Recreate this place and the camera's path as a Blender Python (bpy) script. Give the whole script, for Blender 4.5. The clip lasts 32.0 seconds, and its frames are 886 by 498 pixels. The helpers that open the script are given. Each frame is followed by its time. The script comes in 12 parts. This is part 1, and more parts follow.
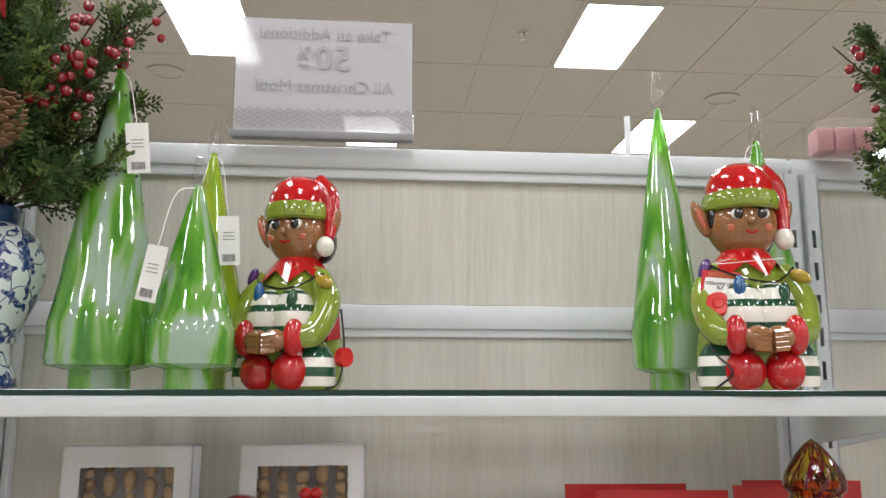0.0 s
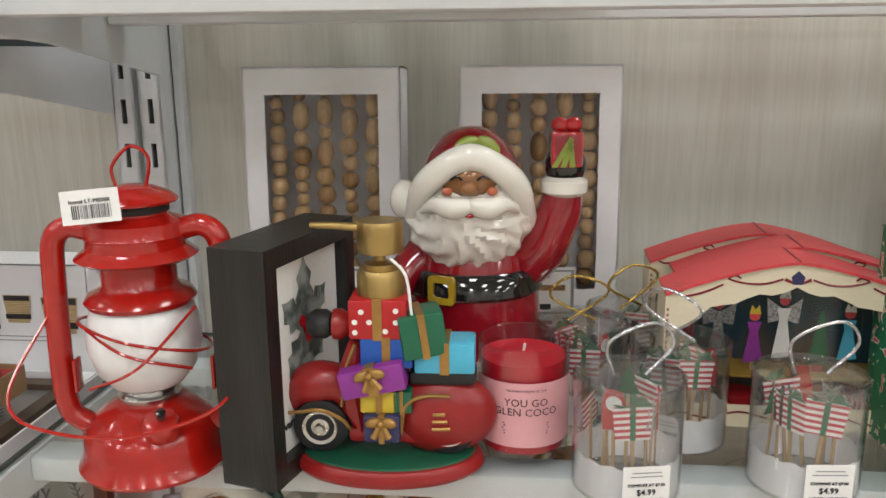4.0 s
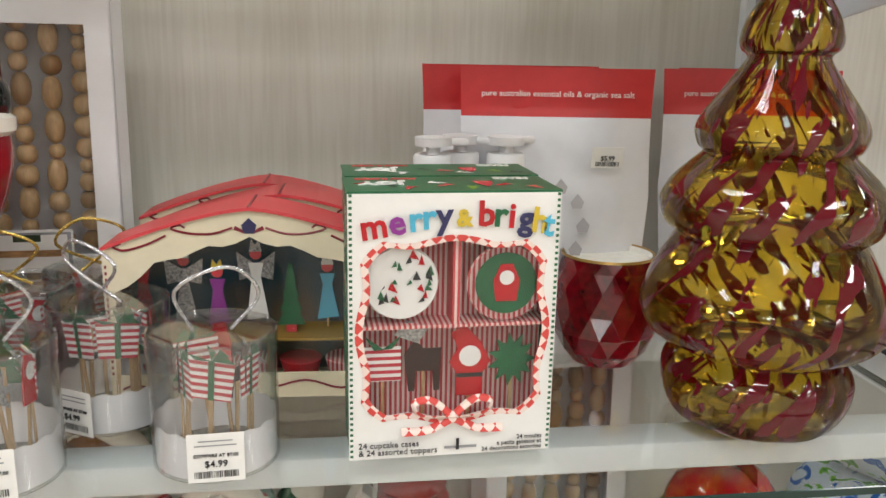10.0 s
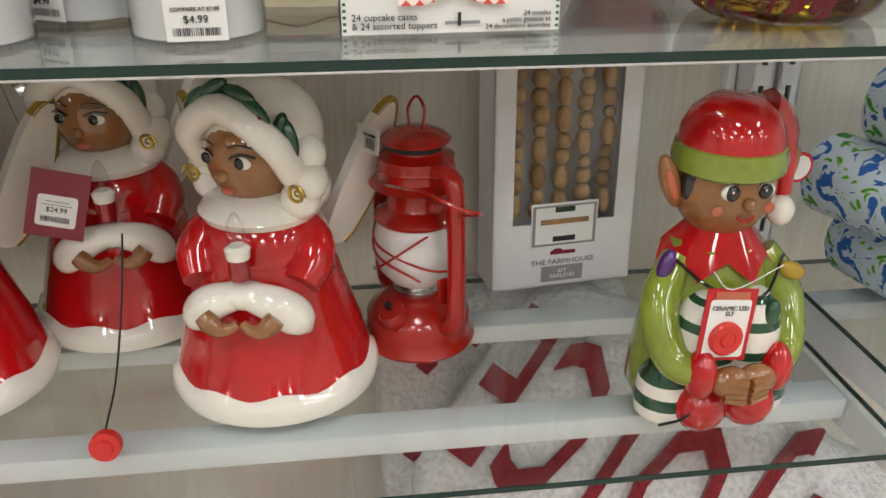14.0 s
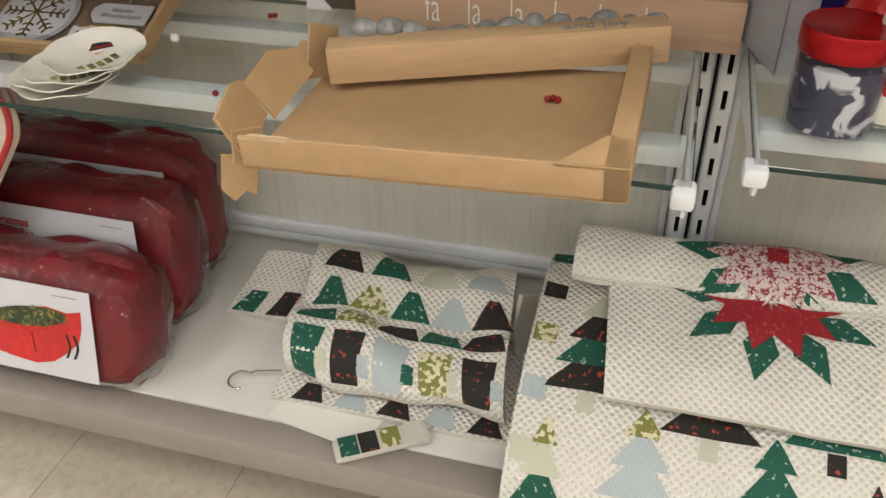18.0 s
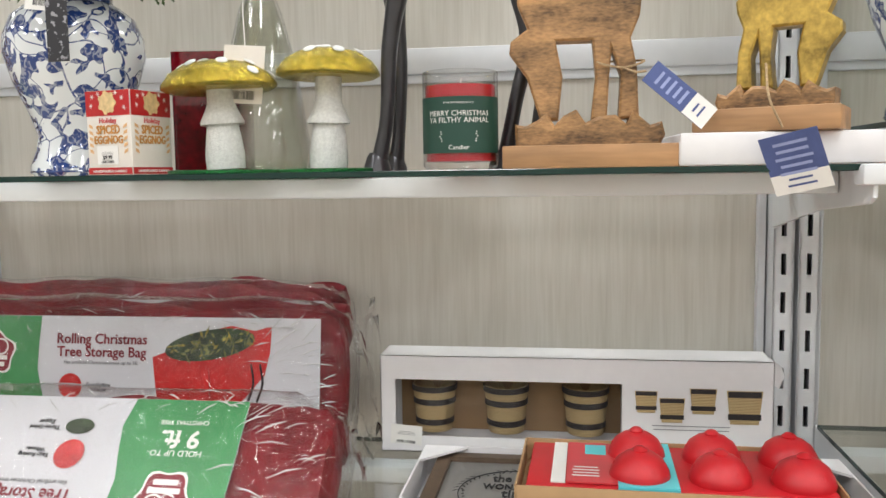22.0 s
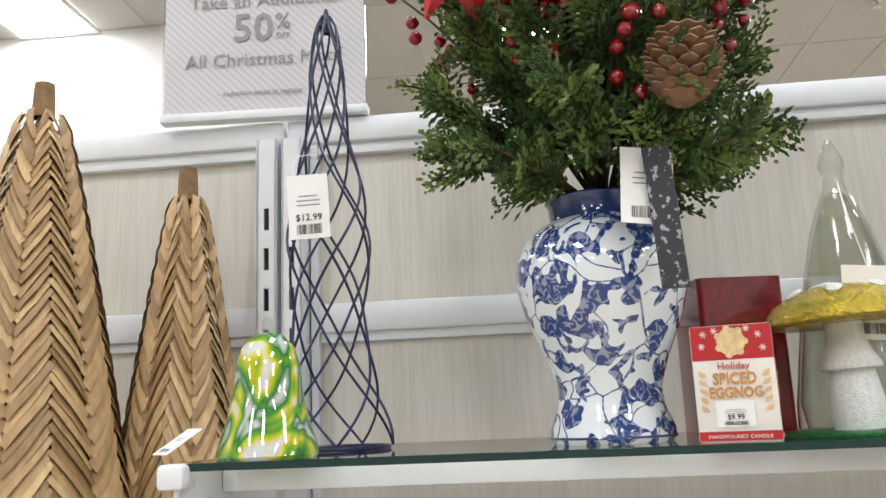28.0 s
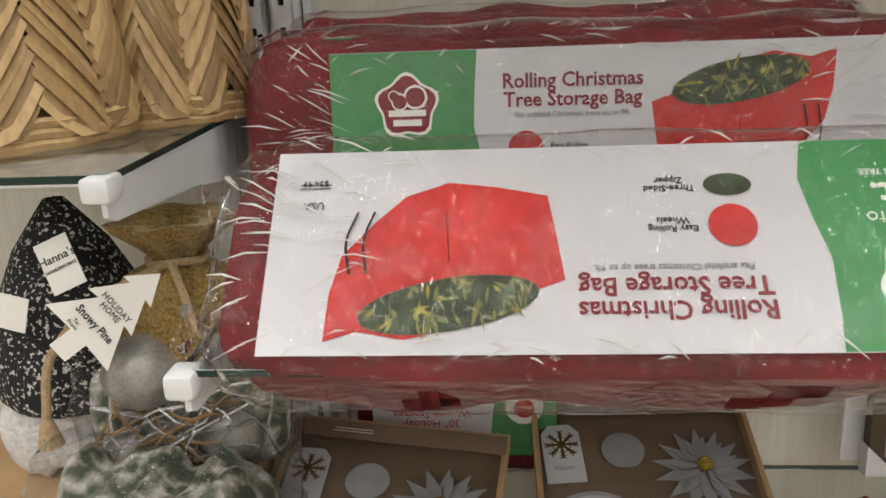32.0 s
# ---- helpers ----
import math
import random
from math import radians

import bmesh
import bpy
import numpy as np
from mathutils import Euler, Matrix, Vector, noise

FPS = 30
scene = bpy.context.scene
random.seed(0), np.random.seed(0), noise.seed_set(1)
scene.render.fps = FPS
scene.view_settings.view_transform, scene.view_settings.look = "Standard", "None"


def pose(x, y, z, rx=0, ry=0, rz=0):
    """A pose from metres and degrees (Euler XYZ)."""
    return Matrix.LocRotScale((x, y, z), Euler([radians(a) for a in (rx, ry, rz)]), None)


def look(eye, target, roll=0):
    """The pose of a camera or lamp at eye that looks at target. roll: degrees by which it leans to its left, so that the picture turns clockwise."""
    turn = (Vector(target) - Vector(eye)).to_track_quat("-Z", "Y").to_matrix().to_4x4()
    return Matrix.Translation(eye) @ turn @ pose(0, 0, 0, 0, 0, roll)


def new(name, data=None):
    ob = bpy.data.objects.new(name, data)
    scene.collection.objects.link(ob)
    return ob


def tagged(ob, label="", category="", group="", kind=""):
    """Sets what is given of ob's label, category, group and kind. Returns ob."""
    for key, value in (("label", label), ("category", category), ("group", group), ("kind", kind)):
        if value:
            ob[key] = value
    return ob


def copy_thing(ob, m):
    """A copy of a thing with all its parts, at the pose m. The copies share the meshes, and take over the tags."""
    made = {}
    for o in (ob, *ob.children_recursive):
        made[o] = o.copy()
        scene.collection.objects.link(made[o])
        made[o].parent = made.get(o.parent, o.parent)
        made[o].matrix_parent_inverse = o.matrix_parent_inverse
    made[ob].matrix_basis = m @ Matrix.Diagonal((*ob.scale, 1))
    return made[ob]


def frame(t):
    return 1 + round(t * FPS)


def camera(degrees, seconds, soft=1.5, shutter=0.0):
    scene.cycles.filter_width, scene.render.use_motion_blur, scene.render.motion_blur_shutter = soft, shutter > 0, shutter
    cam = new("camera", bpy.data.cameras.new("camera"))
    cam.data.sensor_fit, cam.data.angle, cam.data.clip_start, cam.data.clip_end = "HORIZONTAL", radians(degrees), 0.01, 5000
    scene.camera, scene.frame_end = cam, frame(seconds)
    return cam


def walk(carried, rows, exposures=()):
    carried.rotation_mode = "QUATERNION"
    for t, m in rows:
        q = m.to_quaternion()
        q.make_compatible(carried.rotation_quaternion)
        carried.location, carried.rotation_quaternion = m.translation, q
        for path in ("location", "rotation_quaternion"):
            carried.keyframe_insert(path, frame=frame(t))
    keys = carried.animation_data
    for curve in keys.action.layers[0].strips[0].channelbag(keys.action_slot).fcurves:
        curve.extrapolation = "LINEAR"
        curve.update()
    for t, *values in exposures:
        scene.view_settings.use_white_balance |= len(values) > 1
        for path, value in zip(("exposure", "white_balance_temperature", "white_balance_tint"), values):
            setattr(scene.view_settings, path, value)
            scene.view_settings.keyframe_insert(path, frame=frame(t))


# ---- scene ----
cam = camera(56.56, 32.0)
METRES, EYE, TILT, LEAN, TURN = 3.6, 1.455, 6.6, 0.0, 0.0
PATH = [
    (0, (-0.1861, -0.0873, 1.4277), (-0.0179, 1.8751, 1.7750), 0.08),
    (0.5, (-0.1797, -0.0903, 1.4049), (-0.0369, 1.8835, 1.6941), 0.09),
    (1, (-0.1711, -0.0868, 1.3881), (-0.0918, 1.9028, 1.5755), 0.20),
    (1.5, (-0.1682, -0.0814, 1.3707), (-0.1524, 1.9163, 1.4665), 0.31),
    (2, (-0.1706, -0.0741, 1.3640), (-0.2221, 1.9253, 1.3574), 0.37),
    (2.5, (-0.1558, -0.0574, 1.3599), (-0.2828, 1.9345, 1.2322), 0.32),
    (3, (-0.1931, 0.0176, 1.3583), (-0.3639, 1.9952, 1.1132), 0.07),
    (3.5, (-0.2791, 0.1343, 1.3644), (-0.4701, 2.0920, 1.0025), -0.28),
    (5.5, (-0.3039, 0.2550, 1.3816), (-0.4506, 2.1612, 0.7945), -1.04),
    (6, (-0.3000, 0.2562, 1.3801), (-0.4247, 2.1685, 0.8076), -0.97),
    (6.5, (-0.2679, 0.2609, 1.3717), (-0.3698, 2.1823, 0.8260), -0.82),
    (7, (-0.1717, 0.2623, 1.3652), (-0.2225, 2.1960, 0.8570), -0.31),
    (7.5, (-0.0897, 0.2677, 1.3586), (-0.0833, 2.2091, 0.8782), 0.26),
    (8, (-0.0363, 0.2668, 1.3596), (0.0497, 2.2119, 0.9023), 0.76),
    (8.5, (-0.0180, 0.2725, 1.3531), (0.1393, 2.2180, 0.9167), 0.97),
    (9, (-0.0087, 0.2773, 1.3480), (0.2081, 2.2205, 0.9271), 1.16),
    (9.5, (-0.0064, 0.2827, 1.3367), (0.2501, 2.2207, 0.9145), 1.27),
    (10, (-0.0020, 0.2836, 1.3169), (0.2634, 2.2098, 0.8486), 1.12),
    (10.5, (-0.0005, 0.2850, 1.2789), (0.2650, 2.1932, 0.7420), 1.14),
    (11, (0.0010, 0.2917, 1.2309), (0.2563, 2.1751, 0.6085), 1.15),
    (11.5, (0.0053, 0.2908, 1.2003), (0.2612, 2.1493, 0.5072), 1.15),
    (12, (0.0096, 0.2831, 1.1882), (0.2659, 2.1185, 0.4360), 1.06),
    (12.5, (0.0098, 0.2741, 1.1839), (0.2637, 2.0947, 0.3958), 0.90),
    (13, (0.0037, 0.2699, 1.1755), (0.2527, 2.0826, 0.3681), 0.64),
    (13.5, (0.0067, 0.2716, 1.1702), (0.2528, 2.0771, 0.3458), 0.46),
    (15.5, (-0.0883, 0.2038, 1.0882), (-0.0718, 1.8922, 0.0163), -0.77),
    (16, (-0.2282, 0.1020, 1.0820), (-0.3307, 1.7657, -0.0232), -0.69),
    (16.5, (-0.3560, 0.0263, 1.0899), (-0.6227, 1.6510, -0.0456), -1.22),
    (17, (-0.5054, 0.0164, 1.0802), (-0.8911, 1.5989, -0.0804), -1.01),
    (17.5, (-0.6862, 0.0415, 1.0789), (-1.1468, 1.5978, -0.0897), -1.07),
    (18, (-0.7955, 0.0616, 1.0810), (-1.2577, 1.6214, -0.0824), -1.19),
    (18.5, (-0.9026, 0.0619, 1.0867), (-1.3048, 1.6606, -0.0456), -1.28),
    (19, (-1.0312, 0.0355, 1.0928), (-1.3230, 1.6859, 0.0015), -0.90),
    (19.5, (-1.0587, 0.0259, 1.1133), (-1.2840, 1.7290, 0.0892), -1.20),
    (20, (-1.0640, 0.0393, 1.1483), (-1.2502, 1.7961, 0.2108), -1.56),
    (20.5, (-1.0671, 0.0348, 1.2094), (-1.2390, 1.8684, 0.4297), -1.52),
    (21, (-1.0505, 0.0309, 1.3155), (-1.2672, 1.9096, 0.6646), -1.91),
    (21.5, (-1.0217, 0.0094, 1.3385), (-1.3050, 1.9454, 0.9242), -1.82),
    (22, (-1.0306, -0.0003, 1.3866), (-1.3277, 1.9688, 1.2018), -0.85),
    (22.5, (-1.0304, -0.0119, 1.4562), (-1.3514, 1.9622, 1.4587), -0.27),
    (23, (-1.0332, -0.0260, 1.5200), (-1.3600, 1.9419, 1.6634), 0.17),
    (23.5, (-1.0376, -0.0216, 1.5220), (-1.3489, 1.9371, 1.7803), 0.54),
    (24, (-1.0424, -0.0192, 1.5268), (-1.3436, 1.9349, 1.8283), 0.31),
    (24.5, (-1.0554, -0.0213, 1.5189), (-1.3786, 1.9223, 1.8622), -0.38),
    (25, (-1.1115, -0.0263, 1.4922), (-1.4946, 1.8983, 1.8783), -0.97),
    (25.5, (-1.2460, 0.0300, 1.4868), (-1.6575, 1.9364, 1.9297), -1.49),
    (26, (-1.3603, 0.0727, 1.4878), (-1.7690, 1.9658, 1.9867), -1.99),
    (26.5, (-1.4704, 0.1058, 1.4741), (-1.8282, 1.9959, 2.0214), -1.69),
    (28.5, (-1.6671, 0.1596, 1.3895), (-1.8257, 2.1328, 1.6744), -2.43),
    (29, (-1.6691, 0.1748, 1.3575), (-1.8097, 2.1653, 1.4917), -2.18),
    (29.5, (-1.6663, 0.1935, 1.3315), (-1.8078, 2.1878, 1.2768), -2.13),
    (30, (-1.6733, 0.2089, 1.3092), (-1.7996, 2.1937, 1.0983), -2.49),
    (30.5, (-1.6798, 0.2153, 1.2958), (-1.8077, 2.1829, 0.9613), -2.65),
    (31, (-1.6861, 0.2165, 1.2907), (-1.8218, 2.1658, 0.8644), -2.64),
    (31.5, (-1.6934, 0.2200, 1.2827), (-1.8398, 2.1462, 0.7647), -2.52),
    (32, (-1.6987, 0.2197, 1.2659), (-1.8564, 2.1143, 0.6446), -2.43),
]
EXPOSURE = [(0.0, -0.36, 6400, 10), (3.0, -0.36, 6500, 10), (6.0, 0.0, 6750, 10), (9.0, -0.12, 6700, 10), (13.0, -0.25, 6700, 10), (16.0, -0.45, 6700, 10), (18.0, -0.2, 7000, 10),
            (20.0, 0.0, 7000, 10), (22.0, -0.05, 6600, 10), (24.0, -0.2, 6500, 10), (26.0, -0.06, 6400, 10), (29.0, -0.2, 6350, 10), (30.0, -0.32, 6600, 10), (31.0, -0.38, 6850, 10), (32.0, -0.42, 7000, 10)]
walk(cam, [(t, look(eye, target, roll)) for t, eye, target, roll in PATH], EXPOSURE)

# ---- build ----

# ---- light ----
LAMP = 24.0
world = bpy.data.worlds.new("store_world")
scene.world = world
world.use_nodes = True
world.node_tree.nodes["Background"].inputs[0].default_value = (0.9, 0.95, 1.0, 1)
world.node_tree.nodes["Background"].inputs[1].default_value = 0.12


# ---- small tools ----
def thing(name, label, category, group="", at=(0, 0, 0), turn=0.0, tilt=(0, 0)):
    ob = new(name)
    ob.matrix_basis = pose(*at, tilt[0], tilt[1], turn)
    return tagged(ob, label, category, group)


def mesh_of(bm, name, mats, smooth=True):
    me = bpy.data.meshes.new(name)
    bm.to_mesh(me)
    bm.free()
    for m in (mats if isinstance(mats, (list, tuple)) else [mats]):
        me.materials.append(m)
    if smooth:
        me.polygons.foreach_set("use_smooth", [True] * len(me.polygons))
        me.set_sharp_from_angle(angle=radians(38))
    return me


def part(name, bm, mats, parent=None, label="", smooth=True, m=None, kind=""):
    ob = new(name, mesh_of(bm, name, mats, smooth))
    if parent is not None:
        ob.parent = parent
    if m is not None:
        ob.matrix_basis = m
    if label:
        ob["label"] = label
    if kind:
        ob["kind"] = kind
    return ob


def solo(name, bm, mats, label, category, group="", m=None, kind="", smooth=True):
    ob = part(name, bm, mats, None, "", smooth, m)
    return tagged(ob, label, category, group, kind)


def again(ob, parent, m):
    """The same mesh once more under a parent."""
    c = new(ob.name.split(".")[0], ob.data)
    c.parent = parent
    c.matrix_basis = m
    return c


def box(sx, sy, sz, x=0, y=0, z=0, bevel=0.0, seg=2, bm=None, mat=0, rot=None):
    """A box standing on z, centred at x, y."""
    bm = bm or bmesh.new()
    r = bmesh.ops.create_cube(bm, size=1)
    mtx = Matrix.Translation((x, y, z + sz / 2)) @ (rot or Matrix()) @ Matrix.Diagonal((sx, sy, sz, 1))
    bmesh.ops.transform(bm, matrix=mtx, verts=r["verts"])
    fs = {f for v in r["verts"] for f in v.link_faces}
    if bevel:
        es = list({e for v in r["verts"] for e in v.link_edges})
        out = bmesh.ops.bevel(bm, geom=es, offset=min(bevel, 0.45 * min(sx, sy, sz)), segments=seg, profile=0.5, affect="EDGES")
        fs = {f for f in fs if f.is_valid} | set(out["faces"])
    for f in fs:
        f.material_index = mat
    return bm


def lathe(prof, seg=32, bm=None, at=(0, 0, 0), mats=None, sx=1.0, sy=1.0, m=None):
    """A turned body from rows of radius, height; mats: a material number for each band."""
    bm = bm or bmesh.new()
    mm = Matrix.Translation(at) @ (m or Matrix()) @ Matrix.Diagonal((sx, sy, 1, 1))
    rings = []
    for r, z in prof:
        if r < 1e-5:
            rings.append([bm.verts.new(mm @ Vector((0, 0, z)))])
        else:
            rings.append([bm.verts.new(mm @ Vector((r * math.cos(2 * math.pi * k / seg), r * math.sin(2 * math.pi * k / seg), z))) for k in range(seg)])
    for i, (a, b) in enumerate(zip(rings, rings[1:])):
        for k in range(seg):
            k2 = (k + 1) % seg
            q = [a[k % len(a)], a[k2 % len(a)], b[k2 % len(b)], b[k % len(b)]]
            q = [v for n, v in enumerate(q) if v not in q[:n]]
            if len(q) > 2:
                f = bm.faces.new(q)
                f.material_index = mats[i] if mats else 0
                f.smooth = True
    return bm


def tube(pts, r, seg=8, bm=None, mat=0, closed=False, flat=1.0):
    """A bent rod along points; r: one radius or one for each point."""
    bm = bm or bmesh.new()
    pts = [Vector(p) for p in pts]
    n = len(pts)
    rs = [r] * n if isinstance(r, (int, float)) else r
    rings, side = [], None
    for i, p in enumerate(pts):
        a, b = (pts[i - 1], pts[(i + 1) % n]) if closed else (pts[max(i - 1, 0)], pts[min(i + 1, n - 1)])
        d = (b - a).normalized()
        if side is None:
            side = d.orthogonal().normalized()
        side = (side - d * side.dot(d))
        side = side.normalized() if side.length > 1e-6 else d.orthogonal().normalized()
        up = d.cross(side)
        rings.append([bm.verts.new(p + (side * math.cos(2 * math.pi * k / seg) + up * flat * math.sin(2 * math.pi * k / seg)) * rs[i]) for k in range(seg)])
    pairs = list(zip(rings, rings[1:])) + ([(rings[-1], rings[0])] if closed else [])
    for a, b in pairs:
        for k in range(seg):
            f = bm.faces.new((a[k], a[(k + 1) % seg], b[(k + 1) % seg], b[k]))
            f.material_index, f.smooth = mat, True
    if not closed:
        for ring, flip in ((rings[0], True), (rings[-1], False)):
            f = bm.faces.new(ring[::-1] if flip else ring)
            f.material_index = mat
    return bm


def curve(pts, n=24, closed=False):
    """A smooth line through points."""
    P = [Vector(p) for p in pts]
    out, m = [], len(P)
    spans = m if closed else m - 1
    for s in range(spans):
        p1, p2 = P[s % m], P[(s + 1) % m]
        p0 = P[(s - 1) % m] if closed or s > 0 else p1 * 2 - p2
        p3 = P[(s + 2) % m] if closed or s + 2 < m else p2 * 2 - p1
        k = max(2, n // spans)
        for i in range(k):
            t = i / k
            out.append(0.5 * (2 * p1 + (p2 - p0) * t + (2 * p0 - 5 * p1 + 4 * p2 - p3) * t * t + (3 * p1 - p0 - 3 * p2 + p3) * t ** 3))
    if not closed:
        out.append(P[-1])
    return out


def slab(outline, thick, bm=None, mat=0, bevel=0.0, m=None):
    """A flat board: the outline (x, z) pushed back in y from 0 to thick."""
    bm = bm or bmesh.new()
    mm = m or Matrix()
    front = [bm.verts.new(mm @ Vector((x, 0, z))) for x, z in outline]
    back = [bm.verts.new(mm @ Vector((x, thick, z))) for x, z in outline]
    fs = [bm.faces.new(front), bm.faces.new(back[::-1])]
    n = len(front)
    for k in range(n):
        fs.append(bm.faces.new((front[(k + 1) % n], front[k], back[k], back[(k + 1) % n])))
    for f in fs:
        f.material_index = mat
    bmesh.ops.recalc_face_normals(bm, faces=fs)
    if bevel:
        es = list({e for f in fs[:2] for e in f.edges})
        bmesh.ops.bevel(bm, geom=es, offset=bevel, segments=1, affect="EDGES", clamp_overlap=True)
    return bm


def ball(r, at=(0, 0, 0), bm=None, mat=0, u=14, v=9, s=(1, 1, 1), rot=None):
    bm = bm or bmesh.new()
    mm = Matrix.Translation(at) @ (rot or Matrix()) @ Matrix.Diagonal((*s, 1))
    res = bmesh.ops.create_uvsphere(bm, u_segments=u, v_segments=v, radius=r, matrix=mm)
    for f in {f for w in res["verts"] for f in w.link_faces}:
        f.material_index, f.smooth = mat, True
    return bm


def arc(cx, cz, r, a0, a1, n=12):
    return [(cx + r * math.cos(radians(a0 + (a1 - a0) * k / n)), cz + r * math.sin(radians(a0 + (a1 - a0) * k / n))) for k in range(n + 1)]


def rect(w, h, x=0, z=0, rad=0.0):
    """A rectangle's outline with its lower middle at x, z, with rounded corners if asked."""
    if not rad:
        return [(x - w / 2, z), (x + w / 2, z), (x + w / 2, z + h), (x - w / 2, z + h)]
    o = []
    for cx, cz, a in ((x + w / 2 - rad, z + rad, -90), (x + w / 2 - rad, z + h - rad, 0), (x - w / 2 + rad, z + h - rad, 90), (x - w / 2 + rad, z + rad, 180)):
        o += arc(cx, cz, rad, a, a + 90, 4)
    return o


def sheet(outline, bm=None, mat=0, m=None, y=0.0):
    """A flat printed patch, facing -y."""
    bm = bm or bmesh.new()
    mm = m or Matrix()
    f = bm.faces.new([bm.verts.new(mm @ Vector((x, y, z))) for x, z in outline])
    f.normal_update()
    f.material_index = mat
    return bm


def ring_board(outer, inner, thick, bm=None, mat=0, m=None):
    """A board with a window: two outlines of the same count of points."""
    bm = bm or bmesh.new()
    mm = m or Matrix()
    n = len(outer)
    rows = [[bm.verts.new(mm @ Vector((x, y, z))) for x, z in o] for o, y in ((outer, 0), (inner, 0), (inner, thick), (outer, thick))]
    fs = []
    for a, b in zip(rows, rows[1:] + rows[:1]):
        for k in range(n):
            fs.append(bm.faces.new((a[k], a[(k + 1) % n], b[(k + 1) % n], b[k])))
    for f in fs:
        f.material_index = mat
    bmesh.ops.recalc_face_normals(bm, faces=fs)
    return bm


def words(text, size, mat, parent, m, depth=0.0003, name="lettering", align="CENTER", label="", bold=0.0, wide=1.0, mirror=False):
    """Raised or printed letters, facing -y with m at their lower middle."""
    cu = bpy.data.curves.new("letters", "FONT")
    cu.body, cu.size, cu.align_x, cu.extrude, cu.offset, cu.resolution_u = text, size, align, depth, bold, 2
    cu.space_line = 0.9
    tmp = bpy.data.objects.new("letters", cu)
    me = bpy.data.meshes.new_from_object(tmp)
    bpy.data.objects.remove(tmp)
    me.transform(Matrix.Diagonal((-wide if mirror else wide, 1, 1, 1)))
    me.transform(pose(0, 0, 0, 90, 0, 0))
    if mirror:
        me.flip_normals()
    me.materials.clear()
    me.materials.append(mat)
    ob = new(name, me)
    ob.parent, ob.matrix_basis = parent, m
    if label:
        ob["label"] = label
    return ob


def bars(parent, m, rows, w, h, gap, mat, name="printed_line", seed=1):
    """Unreadable small print: plain bars."""
    rnd = random.Random(seed)
    bm = bmesh.new()
    for k in range(rows):
        ww = w * (0.75 + 0.25 * rnd.random())
        sheet(rect(ww, h, 0, -k * gap), bm)
    return part(name, bm, mat, parent, smooth=False, m=m)


def barcode(parent, m, w, h, mat, seed=3, name="barcode"):
    rnd = random.Random(seed)
    bm = bmesh.new()
    x = -w / 2
    while x < w / 2:
        b = w * rnd.choice((0.012, 0.02, 0.03))
        sheet(rect(b, h, x, 0), bm)
        x += b + w * rnd.choice((0.014, 0.02, 0.03))
    return part(name, bm, mat, parent, smooth=False, m=m)


